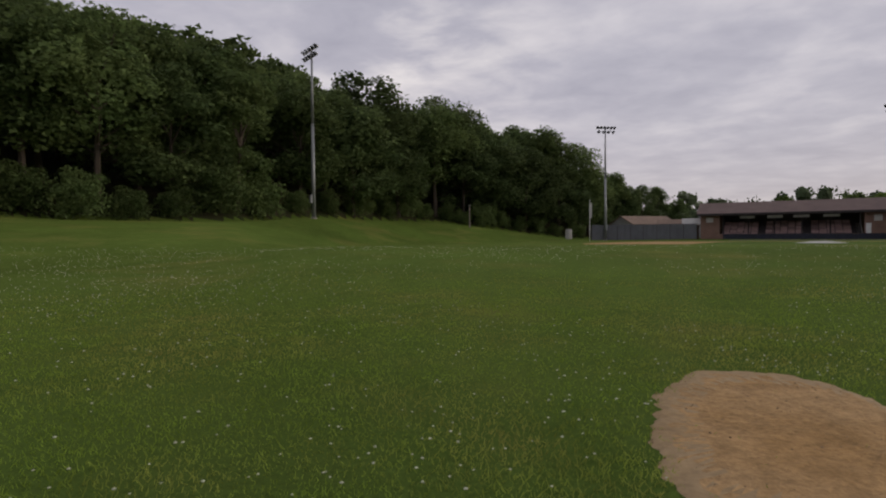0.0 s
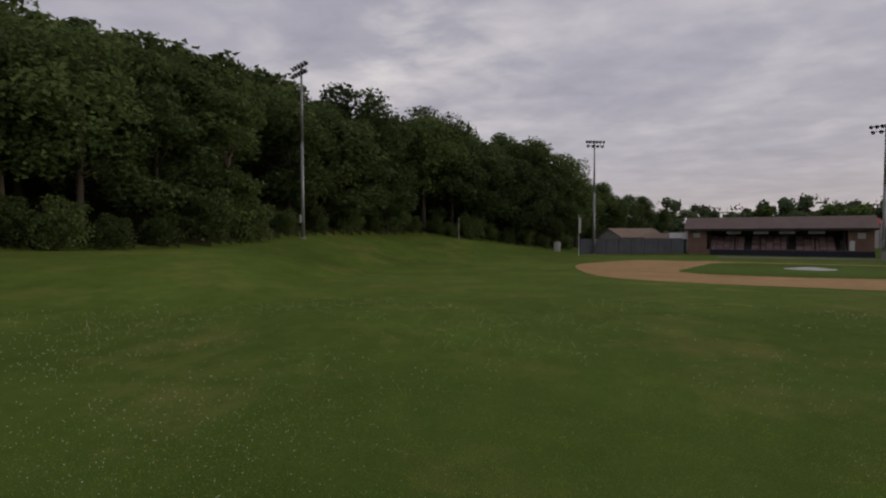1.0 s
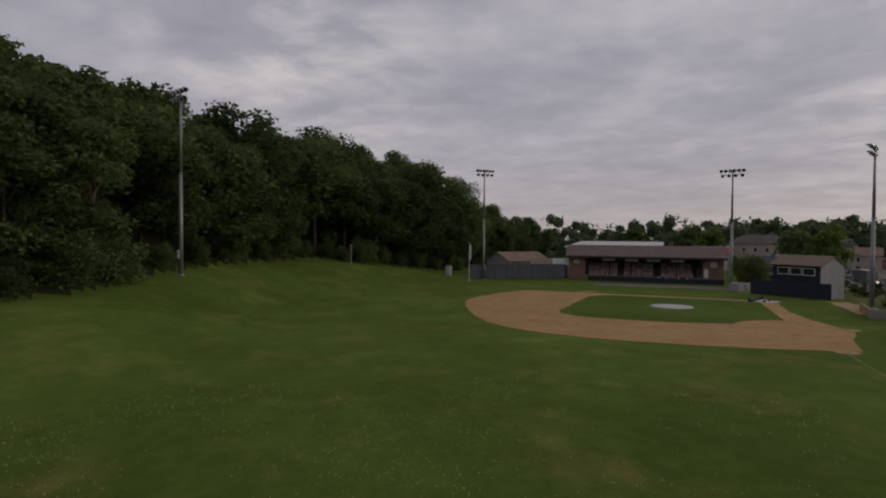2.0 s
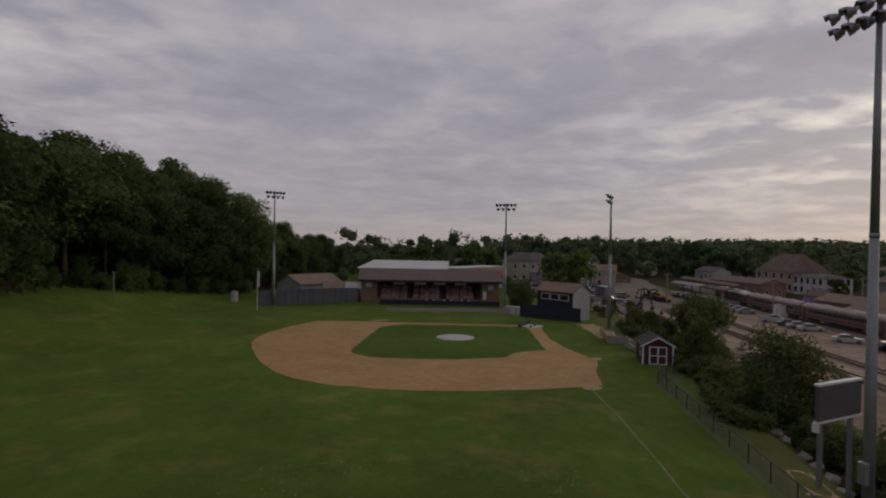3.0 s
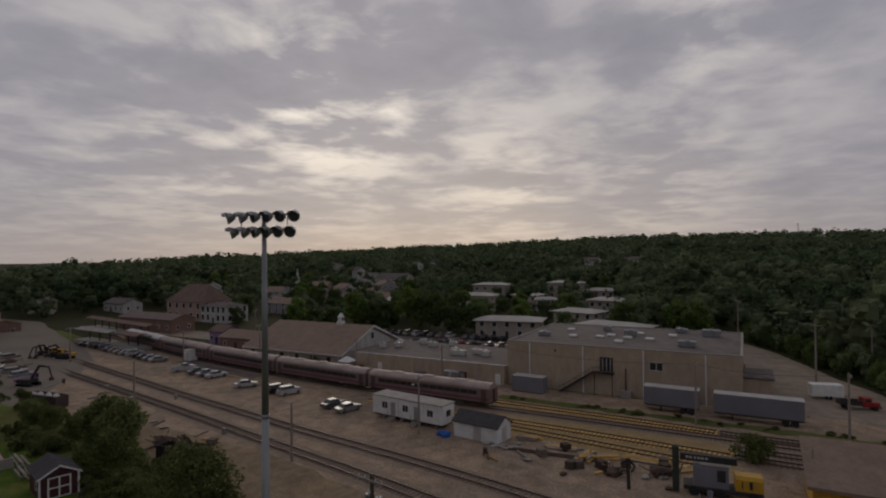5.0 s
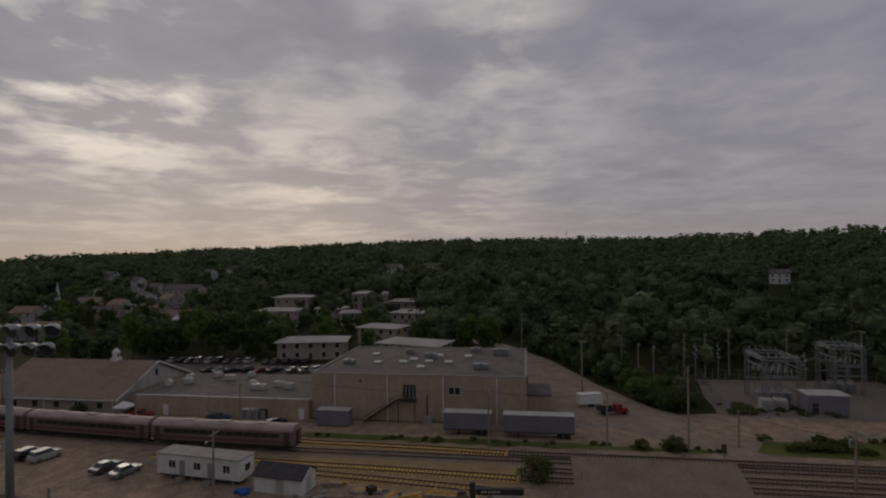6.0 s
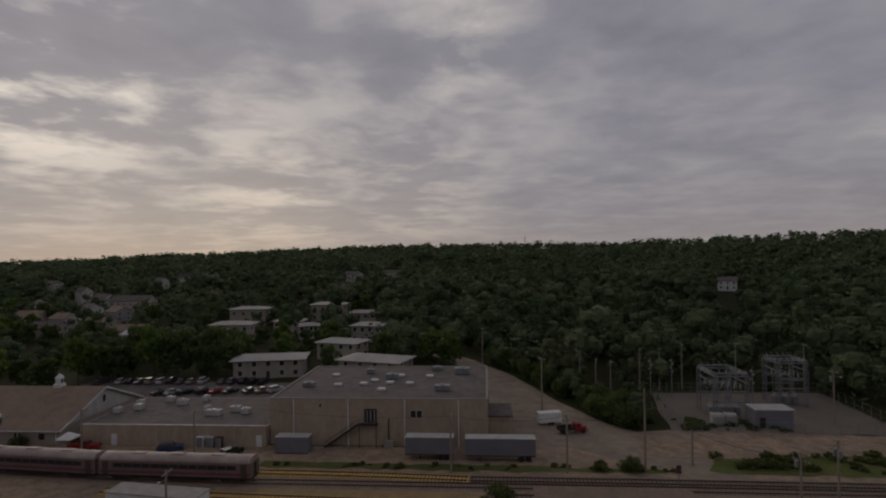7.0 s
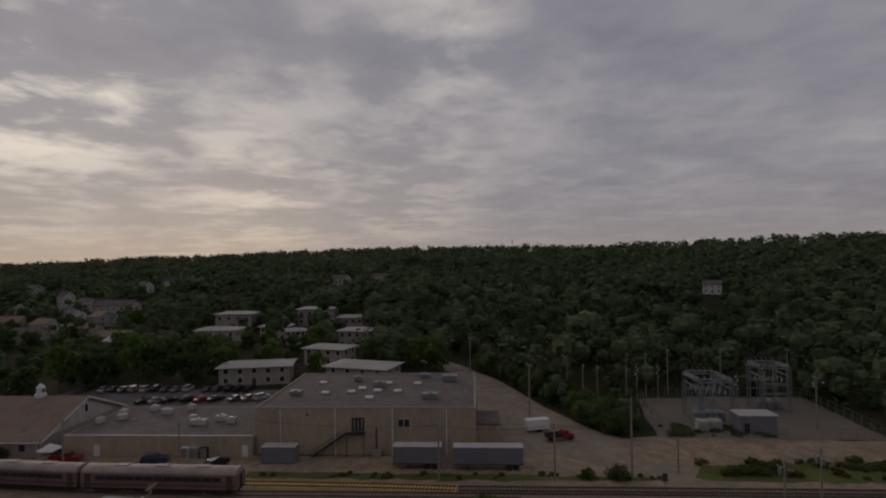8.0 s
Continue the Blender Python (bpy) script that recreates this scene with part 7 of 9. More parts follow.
for k, (x, y) in enumerate(((30.5, -10.5), (25.2, -11.5), (20.5, -6.5), (19.8, -12.5), (15.5, -12.0), (18.5, -19.5), (33.5, -20.0), (23.5, -14.5), (12.0, -19.0))):
    u = thing("skylight", yard(2.6 + x, 103.5 - y, YARD + TH + 0.02), "white domed skylight on the flat roof", "skylight", "skylights of the tan building")
    part("dome", Shape().box(0, -1.2, 0.16, 1.6, 0, 0.48, bev=0.14), M["white"], u)
    part("kerb", Shape().box(-0.06, -1.26, 0, 1.66, 0.06, 0.16), M["concrete"], u)


def road_trailer(m, L, label, wheels=True):
    t = thing("box_trailer", m, label, "trailer", "box trailers beside the tan building")
    z0 = 1.1 if wheels else 0.1
    part("box", Shape().box(0, -2.5, z0, L, 0, z0 + 2.85, bev=0.05), M["container"], t)
    part("roof_panel", Shape().box(-0.03, -2.53, z0 + 2.85, L + 0.03, 0.03, z0 + 2.92), M["dirty_white"], t, "pale roof sheet")
    for k in range(int(L / 1.2)):
        part("side_post", Shape().box(0.4 + k * 1.2, 0.0, z0 + 0.1, 0.46 + k * 1.2, 0.03, z0 + 2.8), M["container"], t)
    part("bottom_rail", Shape().box(0, 0.0, z0 - 0.12, L, 0.04, z0 + 0.06), M["dark_in"], t)
    if wheels:
        part("chassis", Shape().box(0.3, -1.9, 0.75, L - 0.3, -0.6, 1.1), M["dark_in"], t)
        for x in (1.2, 2.4):
            for y in (-0.35, -2.15):
                part("wheel", Shape().rod((x, y - 0.14, 0.5), (x, y + 0.14, 0.5), 0.5, 0.5, 14), M["rubber"], t)
        part("landing_leg", Shape().box(L - 2.6, -0.7, -0.05, L - 2.45, -0.55, 0.8).box(L - 2.6, -1.95, -0.05, L - 2.45, -1.8, 0.8), M["dark_in"], t)
    return t


road_trailer(yard(-5.4, 95.9), 12.0, "long grey box trailer with pale roof parked on wheels")
road_trailer(yard(8.7, 96.2), 8.4, "short grey box trailer parked on wheels")
road_trailer(yard(35.2, 98.6), 6.2, "low grey storage container beside the tan wall", False)

# low flat building, with the gabled shop beside it
lb = thing("flat_roofed_building", yard(44.4, 102.0, YARD), "long low tan building with flat dark roof", "building")
LL, LD, LH = 37.0, 21.0, 3.75
part("wall", Shape().box(0, -LD, -0.2, LL, 0, LH), M["tan_block"], lb)
part("roof", Shape().box(0.3, -LD + 0.3, LH - 0.2, LL - 0.3, -0.3, LH + 0.02), M["grey_roof"], lb, "flat dark roof")
part("parapet_cap", Shape().box(-0.05, -0.3, LH + 0.02, LL + 0.05, 0.08, LH + 0.24), M["dirty_white"], lb, "pale parapet cap")
for x, c in ((0.8, "white"), (29.5, "white"), (11.0, "dirty_white")):
    part("door", Shape().box(x, 0.0, 0.0, x + 1.1, 0.06, 2.15), M[c], lb, "white door")
for x in (6.0, 21.5, 33.2):
    part("downpipe", Shape().rod((x, 0.08, 0), (x, 0.08, LH), 0.07), M["dirty_white"], lb)
for k, (x, y, w_) in enumerate(((12.2, -6.6, 3.4), (31.2, -10.2, 1.8), (23.6, -14.3, 2.2), (6.8, -7.9, 1.8), (9.4, -9.4, 2.2), (34.4, -7.7, 1.4), (28.2, -16.8, 1.6), (15.8, -9.2, 1.2), (20.4, -17.6, 1.4), (33.2, -13.4, 1.4))):
    u = thing("roof_unit", yard(44.4 + x, 102.0 - y, YARD + LH + 0.02), "pale ventilation unit standing on the low flat roof", "ventilation unit", "units on the low roof")
    part("casing", Shape().box(0, -1.4, 0.1, w_, 0, 1.15, bev=0.05), M["dirty_white"], u)
    part("curb", Shape().box(0.1, -1.3, 0, w_ - 0.1, -0.1, 0.1), M["dark_in"], u)
    part("fan_cowl", Shape().lathe([(0.36, 0), (0.38, 0.16), (0.3, 0.2)], 12, pose(w_ / 2, -0.7, 1.15)), M["lamp_shell"], u)
gb = thing("gabled_shop", yard(85.0, 101.2, YARD), "long tan shop with broad brown gable roof and white cupola", "building")
GLn, GD, GE, GR = 31.0, 25.0, 3.2, 8.3
part("wall", Shape().profile([(0, -0.2), (0, GE), (-GD / 2, GR), (-GD, GE), (-GD, -0.2)], 0, GLn), M["beige"], gb)
for y0, y1, sg in ((-GD / 2, 0.8, 1), (-GD / 2, -GD - 0.8, -1)):
    e = GE - (GR - GE) / (GD / 2) * 0.8
    part("roof_slope", Shape().profile([(y0, GR + 0.05), (y0, GR + 0.25), (y1, e + 0.25), (y1, e + 0.05)], -0.7, GLn + 0.7), M["brown_roof"], gb, "brown shingle roof slope")
part("gutter", Shape().box(-0.7, 0.8, GE - 0.35, GLn + 0.7, 0.95, GE - 0.15), M["white"], gb, "white gutter")
for k in range(5):
    part("downpipe", Shape().rod((0.6 + k * 7.9, 0.1, 0), (0.6 + k * 7.9, 0.1, GE - 0.2), 0.08), M["white"], gb)
part("gable_panel", Shape().face_set([(-0.06, -2.5, GE + 0.2), (-0.06, -GD + 2.5, GE + 0.2), (-0.06, -GD / 2, GR - 0.5), (-0.02, -2.5, GE + 0.2), (-0.02, -GD + 2.5, GE + 0.2), (-0.02, -GD / 2, GR - 0.5)], [(0, 1, 2), (5, 4, 3), (0, 3, 4, 1), (1, 4, 5, 2), (2, 5, 3, 0)]), M["dirty_white"], gb, "pale boarded gable")
for sg in (-1, 1):
    part("barge_board", Shape().face_set([(-0.75, -GD / 2, GR + 0.27), (-0.75, -GD / 2 + sg * 13.2, GE - 0.1), (-0.75, -GD / 2 + sg * 13.2, GE - 0.45), (-0.75, -GD / 2, GR - 0.1), (-0.7, -GD / 2, GR + 0.27), (-0.7, -GD / 2 + sg * 13.2, GE - 0.1), (-0.7, -GD / 2 + sg * 13.2, GE - 0.45), (-0.7, -GD / 2, GR - 0.1)], [(0, 1, 2, 3), (7, 6, 5, 4), (0, 4, 5, 1), (1, 5, 6, 2), (2, 6, 7, 3)]), M["white"], gb, "white barge board")
gw = part("gable_window", Shape().box(-0.1, -GD / 2 - 0.5, 5.2, -0.06, -GD / 2 + 0.5, 6.8), M["glass"], gb)
part("window_frame", Shape().box(-0.13, -GD / 2 - 0.62, 5.08, -0.1, -GD / 2 + 0.62, 5.2).box(-0.13, -GD / 2 - 0.62, 6.8, -0.1, -GD / 2 + 0.62, 6.92).box(-0.13, -GD / 2 - 0.62, 5.2, -0.1, -GD / 2 - 0.5, 6.8).box(-0.13, -GD / 2 + 0.5, 5.2, -0.1, -GD / 2 + 0.62, 6.8), M["white"], gw)
for k in range(6):
    part("side_window", Shape().box(3.0 + k * 5.0, 0.0, 1.1, 4.2 + k * 5.0, 0.04, 2.3), M["glass"], gb)
cp = part("cupola", Shape().box(9.2, -GD / 2 - 0.8, GR - 0.5, 10.8, -GD / 2 + 0.8, GR + 0.7).box(9.45, -GD / 2 - 0.55, GR + 0.7, 10.55, -GD / 2 + 0.55, GR + 1.9, bev=0.03), M["white"], gb, "white cupola")
part("cupola_roof", Shape().lathe([(0.95, GR + 1.9), (0.5, GR + 2.5), (0.05, GR + 2.9)], 4, pose(10, -GD / 2, 0, 0, 0, 45)), M["white"], cp)
part("louvre", Shape().box(9.40, -GD / 2 - 0.3, GR + 0.9, 9.45, -GD / 2 + 0.3, GR + 1.7), M["dark_in"], cp)

# vehicles and clutter by the low building
for nm, cl, s_, v_, tn, kd in (("red", "red", 77.6, 99.5, 10, "pickup"), ("blue", "blue", 61.0, 99.4, 20, "suv"), ("black", "black", 50.0, 99.0, 70, "suv")):
    park(cl, kd, s_ - 2, v_, tn, "vehicles behind the train")
for k, (s_, c) in enumerate(((54.4, "dirty_white"), (52.6, "rust"), (56.2, "white"))):
    u = thing("steel_cabinet", yard(s_, 101.0, YARD), "upright steel cabinet against the tan wall", "cabinet", "cabinets along the tan wall")
    part("case", Shape().box(0, -0.8, 0, 1.4, 0, 2.0, bev=0.04), M[c], u)
    part("door", Shape().box(0.1, 0.0, 0.1, 1.3, 0.03, 1.9), M["galv"], u)
    part("handle", Shape().box(1.1, 0.03, 0.9, 1.16, 0.07, 1.2), M["dark_in"], u)

# red truck with a white trailer
rt = thing("flatbed_truck", yard(-15.6, 112.6, YARD + 0.05, 16 + 180) @ Matrix.Diagonal((0.74, 0.74, 0.74, 1)), "red flatbed truck parked on the road", "truck")
part("cab", Shape().profile([(-1.1, 0.7), (1.1, 0.7), (1.1, 1.9), (0.95, 2.7), (-0.95, 2.7), (-1.1, 1.9)], -1.7, 0.0), CAR_PAINT["red"], rt)
part("bonnet", Shape().box(0.0, -1.0, 0.7, 1.7, 1.0, 1.75, bev=0.15), CAR_PAINT["red"], rt)
part("windscreen", Shape().box(0.0, -0.9, 1.85, 0.04, 0.9, 2.55), M["glass"], rt)
part("side_glass", Shape().box(-1.2, -1.12, 1.85, -0.3, -1.06, 2.5).box(-1.2, 1.06, 1.85, -0.3, 1.12, 2.5), M["glass"], rt)
part("flatbed", Shape().box(-6.2, -1.2, 1.05, -1.8, 1.2, 1.25).box(-6.2, -1.2, 1.25, -6.1, 1.2, 2.0).box(-6.1, -1.2, 1.25, -1.8, -1.12, 2.0).box(-6.1, 1.12, 1.25, -1.8, 1.2, 2.0), M["dark_in"], rt)
part("bumper", Shape().box(1.7, -1.1, 0.5, 1.85, 1.1, 0.85), M["dark_in"], rt)
for x in (0.7, -4.8):
    for y in (-0.95, 0.95):
        part("wheel", Shape().rod((x, y - 0.15, 0.5), (x, y + 0.15, 0.5), 0.5, 0.5, 14), M["rubber"], rt)
wt = thing("cargo_trailer", yard(-12.6, 118.6, YARD + 0.05, 196) @ Matrix.Diagonal((0.76, 0.76, 0.86, 1)), "white enclosed cargo trailer behind the red truck", "trailer")
part("box", Shape().box(-6.5, -1.25, 0.6, 0, 1.25, 3.0, bev=0.1), M["white"], wt)
part("drawbar", Shape().rod((0, 0, 0.6), (1.4, 0, 0.6), 0.08), M["dark_in"], wt)
for y in (-1.2, 1.2):
    part("wheel", Shape().rod((-3.6, y - 0.1, 0.38), (-3.6, y + 0.1, 0.38), 0.38).rod((-2.7, y - 0.1, 0.38), (-2.7, y + 0.1, 0.38), 0.38), M["rubber"], wt)

# brown-roofed hut by the crossing
ht = thing("yard_hut", yard(-22.5, 72.8, YARD), "long yard hut with brown shingle roof and yellow door wall", "hut")
part("wall", Shape().profile([(8.2, -0.1), (8.2, 3.0), (0.3, 5.1), (0.0, 4.9), (0.0, -0.1)], 0, 19.0), M["yellow"], ht)
part("roof_slope", Shape().profile([(9.0, 3.0), (9.0, 3.18), (-0.4, 5.45), (-0.4, 5.25)], -0.5, 19.5), M["brown_roof"], ht, "brown shingle roof slope")
part("big_door", Shape().box(8.0, 8.2, 0.0, 12.0, 8.26, 2.7).box(2.0, 8.2, 0.0, 6.0, 8.26, 2.7), M["dark_in"], ht)
part("fascia", Shape().box(-0.5, 9.0, 2.85, 19.5, 9.06, 3.2), M["brown_roof"], ht)
part("stove_pipe", Shape().rod((18.6, 4, 4), (18.6, 4, 5.4), 0.08), M["galv"], ht)

# excavator and scrap near the spur
def excavator(m, body, label, lift=0.0):
    """A crawler excavator; lift raises the boom."""
    ex = thing("excavator", m, label, "excavator", "excavators in the yard")
    for y in (-1.1, 1.1):
        part("crawler_track", Shape().profile([(y - 0.28, 0.2), (y - 0.28, 0.7), (y + 0.28, 0.7), (y + 0.28, 0.2)], -1.7, 1.7).profile([(y - 0.28, 0.02), (y - 0.28, 0.9), (y + 0.28, 0.9), (y + 0.28, 0.02)], -1.45, 1.45), M["rubber"], ex)
    part("upper_deck", Shape().box(-1.9, -1.15, 0.95, 1.3, 1.15, 1.7, bev=0.12), M["dark_in"], ex)
    cb = part("cab", Shape().box(0.0, 0.25, 1.7, 1.35, 1.1, 2.8, bev=0.1), body, ex)
    part("cab_glass", Shape().box(1.33, 0.37, 1.85, 1.38, 0.98, 2.65).box(0.2, 1.08, 1.9, 1.2, 1.13, 2.6), M["glass"], cb)
    part("counterweight", Shape().box(-2.5, -1.1, 1.0, -1.9, 1.1, 1.8, bev=0.15), body, ex)
    k, e = Vector((3.0 - lift * 0.25, -0.3, 3.6 + lift)), Vector((5.2 - lift * 0.3, -0.3, 3.2 + lift * 1.3))
    part("boom", Shape().rod((0.9, -0.3, 1.6), k, 0.22, 0.26, 6).rod(k, e, 0.26, 0.18, 6), M["dark_in"], ex, "black boom")
    part("dipper", Shape().rod(e, e + Vector((0.7, 0, -2.0)), 0.18, 0.15, 6), M["dark_in"], ex)
    part("bucket", Shape().box(e.x + 0.3, -0.7, e.z - 2.7, e.x + 1.0, 0.1, e.z - 2.0, bev=0.15), M["rust"], ex)


def grapple_loader():
    """A black grapple loader: boom with worn lettering, stick, grey cab and a yellow engine cowl."""
    t = thing("grapple_loader", yard(0.6, 65.2, YARD + 0.05, 6), "black grapple loader with grey cab and yellow engine cowl", "loader")
    part("chassis", Shape().box(0.0, -2.2, 0.55, 7.6, 0.0, 1.0, bev=0.08), M["dark_in"], t)
    part("engine_cowl", Shape().profile([(-2.1, 1.0), (-2.1, 2.2), (-1.8, 2.5), (-0.4, 2.5), (-0.1, 2.2), (-0.1, 1.0)], 0.0, 2.6), M["yellow"], t, "yellow engine cowl")
    part("cowl_grille", Shape().box(1.0, -0.1, 1.3, 1.3, -0.06, 2.1).box(1.9, -0.1, 1.3, 2.0, -0.06, 2.1), M["dark_in"], t)
    cab = part("cab", Shape().profile([(-2.0, 1.0), (-2.0, 3.0), (-1.8, 3.3), (-0.3, 3.3), (-0.1, 3.0), (-0.1, 1.0)], 3.2, 6.6), M["container"], t, "grey cab")
    part("cab_window", Shape().box(3.5, -0.1, 1.7, 4.3, -0.05, 2.9), M["glass"], cab)
    part("cab_roof", Shape().box(3.0, -2.1, 3.3, 6.0, 0.0, 3.4), M["dirty_white"], cab, "pale cab roof")
    boom = part("boom", Shape().profile([(-0.7, 3.6), (-0.7, 4.3), (-0.1, 4.3), (-0.1, 3.6)], 2.4, 7.9), M["tarp_black"], t, "black boom")
    for k, w_ in enumerate((0.22, 0.30, 0.26, 0.20, 0.30, 0.24)):
        part("lettering_bar", Shape().box(5.2 + k * 0.38, -0.1, 3.86, 5.2 + k * 0.38 + w_, -0.09, 4.10), M["dirty_white"], boom, "worn white lettering")
    part("stick", Shape().box(8.0, -0.75, 0.1, 8.7, -0.15, 5.0, bev=0.12), M["stick_green"], t, "dark green stick")
    part("ram", Shape().rod((7.6, -0.45, 3.2), (8.2, -0.45, 1.4), 0.1, 0.1, 8), M["alum"], t)
    for x in (0.9, 4.0, 6.6):
        for y in (-0.05, -2.15):
            part("wheel", Shape().rod((x, y - 0.16, 0.5), (x, y + 0.16, 0.5), 0.52, 0.52, 14), M["rubber"], t)


grapple_loader()
excavator(yard(130.5, 58.0, YARD + 0.05, 200), M["lilac"], "crawler excavator with purple cab and raised boom", 0.8)
for s_, v_, tn in ((157, 78.4, 20), (162, 79.0, 75), (166.5, 78.0, 140)):
    excavator(yard(s_, v_, YARD + 0.05, tn), M["yellow"], "dull yellow crawler excavator parked in the far yard")


def yard_cabin():
    t = thing("portable_cabin", yard(124.2, 90.4, YARD + 0.05, -10), "small white portable cabin beside the parked cars", "cabin")
    part("body", Shape().box(0, -2.2, 0.15, 2.5, 0, 2.75, bev=0.05), M["white"], t)
    part("roof", Shape().box(-0.08, -2.28, 2.75, 2.58, 0.08, 2.88), M["dirty_white"], t)
    part("door", Shape().box(0.4, 0.0, 0.2, 1.3, 0.04, 2.25), M["dirty_white"], t)
    part("skid", Shape().box(0.1, -2.1, 0, 0.3, -0.1, 0.15).box(2.2, -2.1, 0, 2.4, -0.1, 0.15), M["dark_in"], t)


yard_cabin()
dk = thing("dark_container", yard(107.0, 51.4, YARD + 0.03, 8), "dark open container loaded with white bags", "container")
part("tub", Shape().box(0, -2.3, 0, 8.0, -2.15, 2.1).box(0, -0.15, 0, 8.0, 0, 2.1).box(0, -2.15, 0, 0.15, -0.15, 2.1).box(7.85, -2.15, 0, 8.0, -0.15, 2.1).box(0.15, -2.15, 0.1, 7.85, -0.15, 1.5), M["coach_dark"], dk)
for k in range(7):
    part("bag", Shape().lump((0.9 + k * 1.0, -1.1 + 0.3 * (-1) ** k, 1.85), 0.62, k + 40, 0.2, (1, 1, 0.75)), M["tarp_white"], dk, "white bag")
for k in range(7):
    part("rib", Shape().box(0.5 + k * 1.15, 0.0, 0.05, 0.6 + k * 1.15, 0.06, 2.1), M["coach_dark"], dk)
# loose debris strewn over the dirt
rk = random.Random(55)
for k in range(70):
    s_, v_ = (rk.uniform(4, 36), rk.uniform(63, 74)) if k < 30 else (rk.uniform(92, 190), rk.uniform(46, 66)) if k < 58 else (rk.uniform(60, 92), rk.uniform(44, 56))
    x_, y_ = yard_xy(s_, v_)
    kind = rk.choice(("plank", "plank", "slab", "crate", "drum"))
    mt = M[rk.choice({"plank": ("tie_new", "wood_pole", "tie_dark"), "slab": ("concrete", "stone", "rust"), "crate": ("bark", "rust", "tie_dark"), "drum": ("rust", "container", "galv")}[kind])]
    sh = {"plank": lambda: Shape().box(-1.3, -0.12, 0.02, 1.3, 0.12, 0.2), "slab": lambda: Shape().lump((0, 0, 0.12), 0.5, k, 0.3, (1.4, 1.0, 0.4)), "crate": lambda: Shape().box(-0.6, -0.6, 0.02, 0.6, 0.6, 0.16).box(-0.55, -0.55, 0.16, 0.55, 0.55, 0.9, bev=0.05), "drum": lambda: Shape().lathe([(0.29, 0.0), (0.3, 0.3), (0.28, 0.32), (0.3, 0.6), (0.29, 0.88)], 10)}[kind]()
    lab = {"plank": "loose timber plank lying on the dirt", "slab": "broken slab lying on the dirt", "crate": "weathered crate standing on a pallet", "drum": "dull steel drum standing in the yard"}[kind]
    ob = tagged(new({"plank": "loose_plank", "slab": "broken_slab", "crate": "crate", "drum": "steel_drum"}[kind], mesh_of(kind, sh, mt)), lab, kind, "debris strewn over the yard")
    ob.matrix_basis = pose(x_, y_, float(height(x_, y_)) + 0.05, 0, 0, rk.uniform(0, 360))
gr = thing("grapple_claw", yard(13.6, 63.0, YARD), "dark steel grapple claw standing on the ground", "grapple")
part("stem", Shape().rod((0, 0, 0), (0.1, 0, 3.4), 0.22, 0.16, 7), M["dark_in"], gr)
part("claw", Shape().rod((0, 0, 3.3), (-0.7, 0, 2.6), 0.14).rod((0, 0, 3.3), (0.8, 0.1, 2.7), 0.14).rod((-0.7, 0, 2.6), (-0.3, 0, 1.9), 0.1), M["rust"], gr)
for k, (s_, v_, r_) in enumerate(((73.4, 48.6, 1.6), (11, 68.5, 1.3), (16, 66.5, 1.0), (67.1, 45.8, 1.7), (152, 66, 1.6), (162, 68, 2.0), (170, 72, 1.6))):
    hp = thing("scrap_heap", yard(s_, v_, YARD, k * 40), "tangled heap of rusty scrap metal on the yard", "scrap", "scrap heaps in the yard")
    part("mound", Shape().lump((0, 0, r_ * 0.25), r_, k + 3, 0.35, (1.2, 1.0, 0.55)), M["rust"], hp)
    rk = random.Random(k)
    for j in range(14):
        a = Vector((rk.uniform(-r_, r_), rk.uniform(-r_, r_), r_ * 0.3))
        part("bar", Shape().rod(a, a + Vector((rk.uniform(-1.6, 1.6), rk.uniform(-1.6, 1.6), rk.uniform(-0.2, 1.0))), 0.07, 0.05, 5), M["rust"], hp)
dump = thing("scrap_skip", yard(66.6, 46.4, YARD, 12), "dark open roll-off skip heaped with old logs", "skip")
part("tub_wall", Shape().box(-3.0, -1.2, 0.2, 3.0, -1.08, 1.75).box(-3.0, 1.08, 0.2, 3.0, 1.2, 1.75).box(-3.0, -1.08, 0.2, -2.88, 1.08, 1.75).box(2.88, -1.08, 0.2, 3.0, 1.08, 1.75).box(-2.88, -1.08, 0.2, 2.88, 1.08, 0.9), M["dark_in"], dump)
for k in range(7):
    part("side_rib", Shape().box(-2.9 + k * 0.95, 1.2, 0.2, -2.78 + k * 0.95, 1.28, 1.75), M["dark_in"], dump)
part("skid", Shape().box(-2.9, -0.8, 0.0, 2.9, -0.6, 0.2).box(-2.9, 0.6, 0.0, 2.9, 0.8, 0.2), M["rust"], dump)
rk = random.Random(6)
for k in range(11):
    a = Vector((rk.uniform(-2.6, -0.4), rk.uniform(-0.8, 0.8), 1.0 + rk.random() * 0.5))
    part("log", Shape().rod(a, a + Vector((rk.uniform(1.6, 3.2), rk.uniform(-0.7, 0.7), rk.uniform(0.3, 1.4))), 0.16, 0.12, 7), M["bark"], dump)

# signal at the crossing
sg_ = thing("crossing_signal", yard(-26.0, 86.6, YARD), "dark crossing signal on a short post", "signal")
part("post", Shape().rod((0, 0, 0), (0, 0, 3.0), 0.08), M["galv"], sg_)
part("head", Shape().box(-0.35, -0.15, 2.2, 0.35, 0.15, 3.4, bev=0.08), M["rust"], sg_)

# rubble stones along the bank below the fence
rk = random.Random(12)
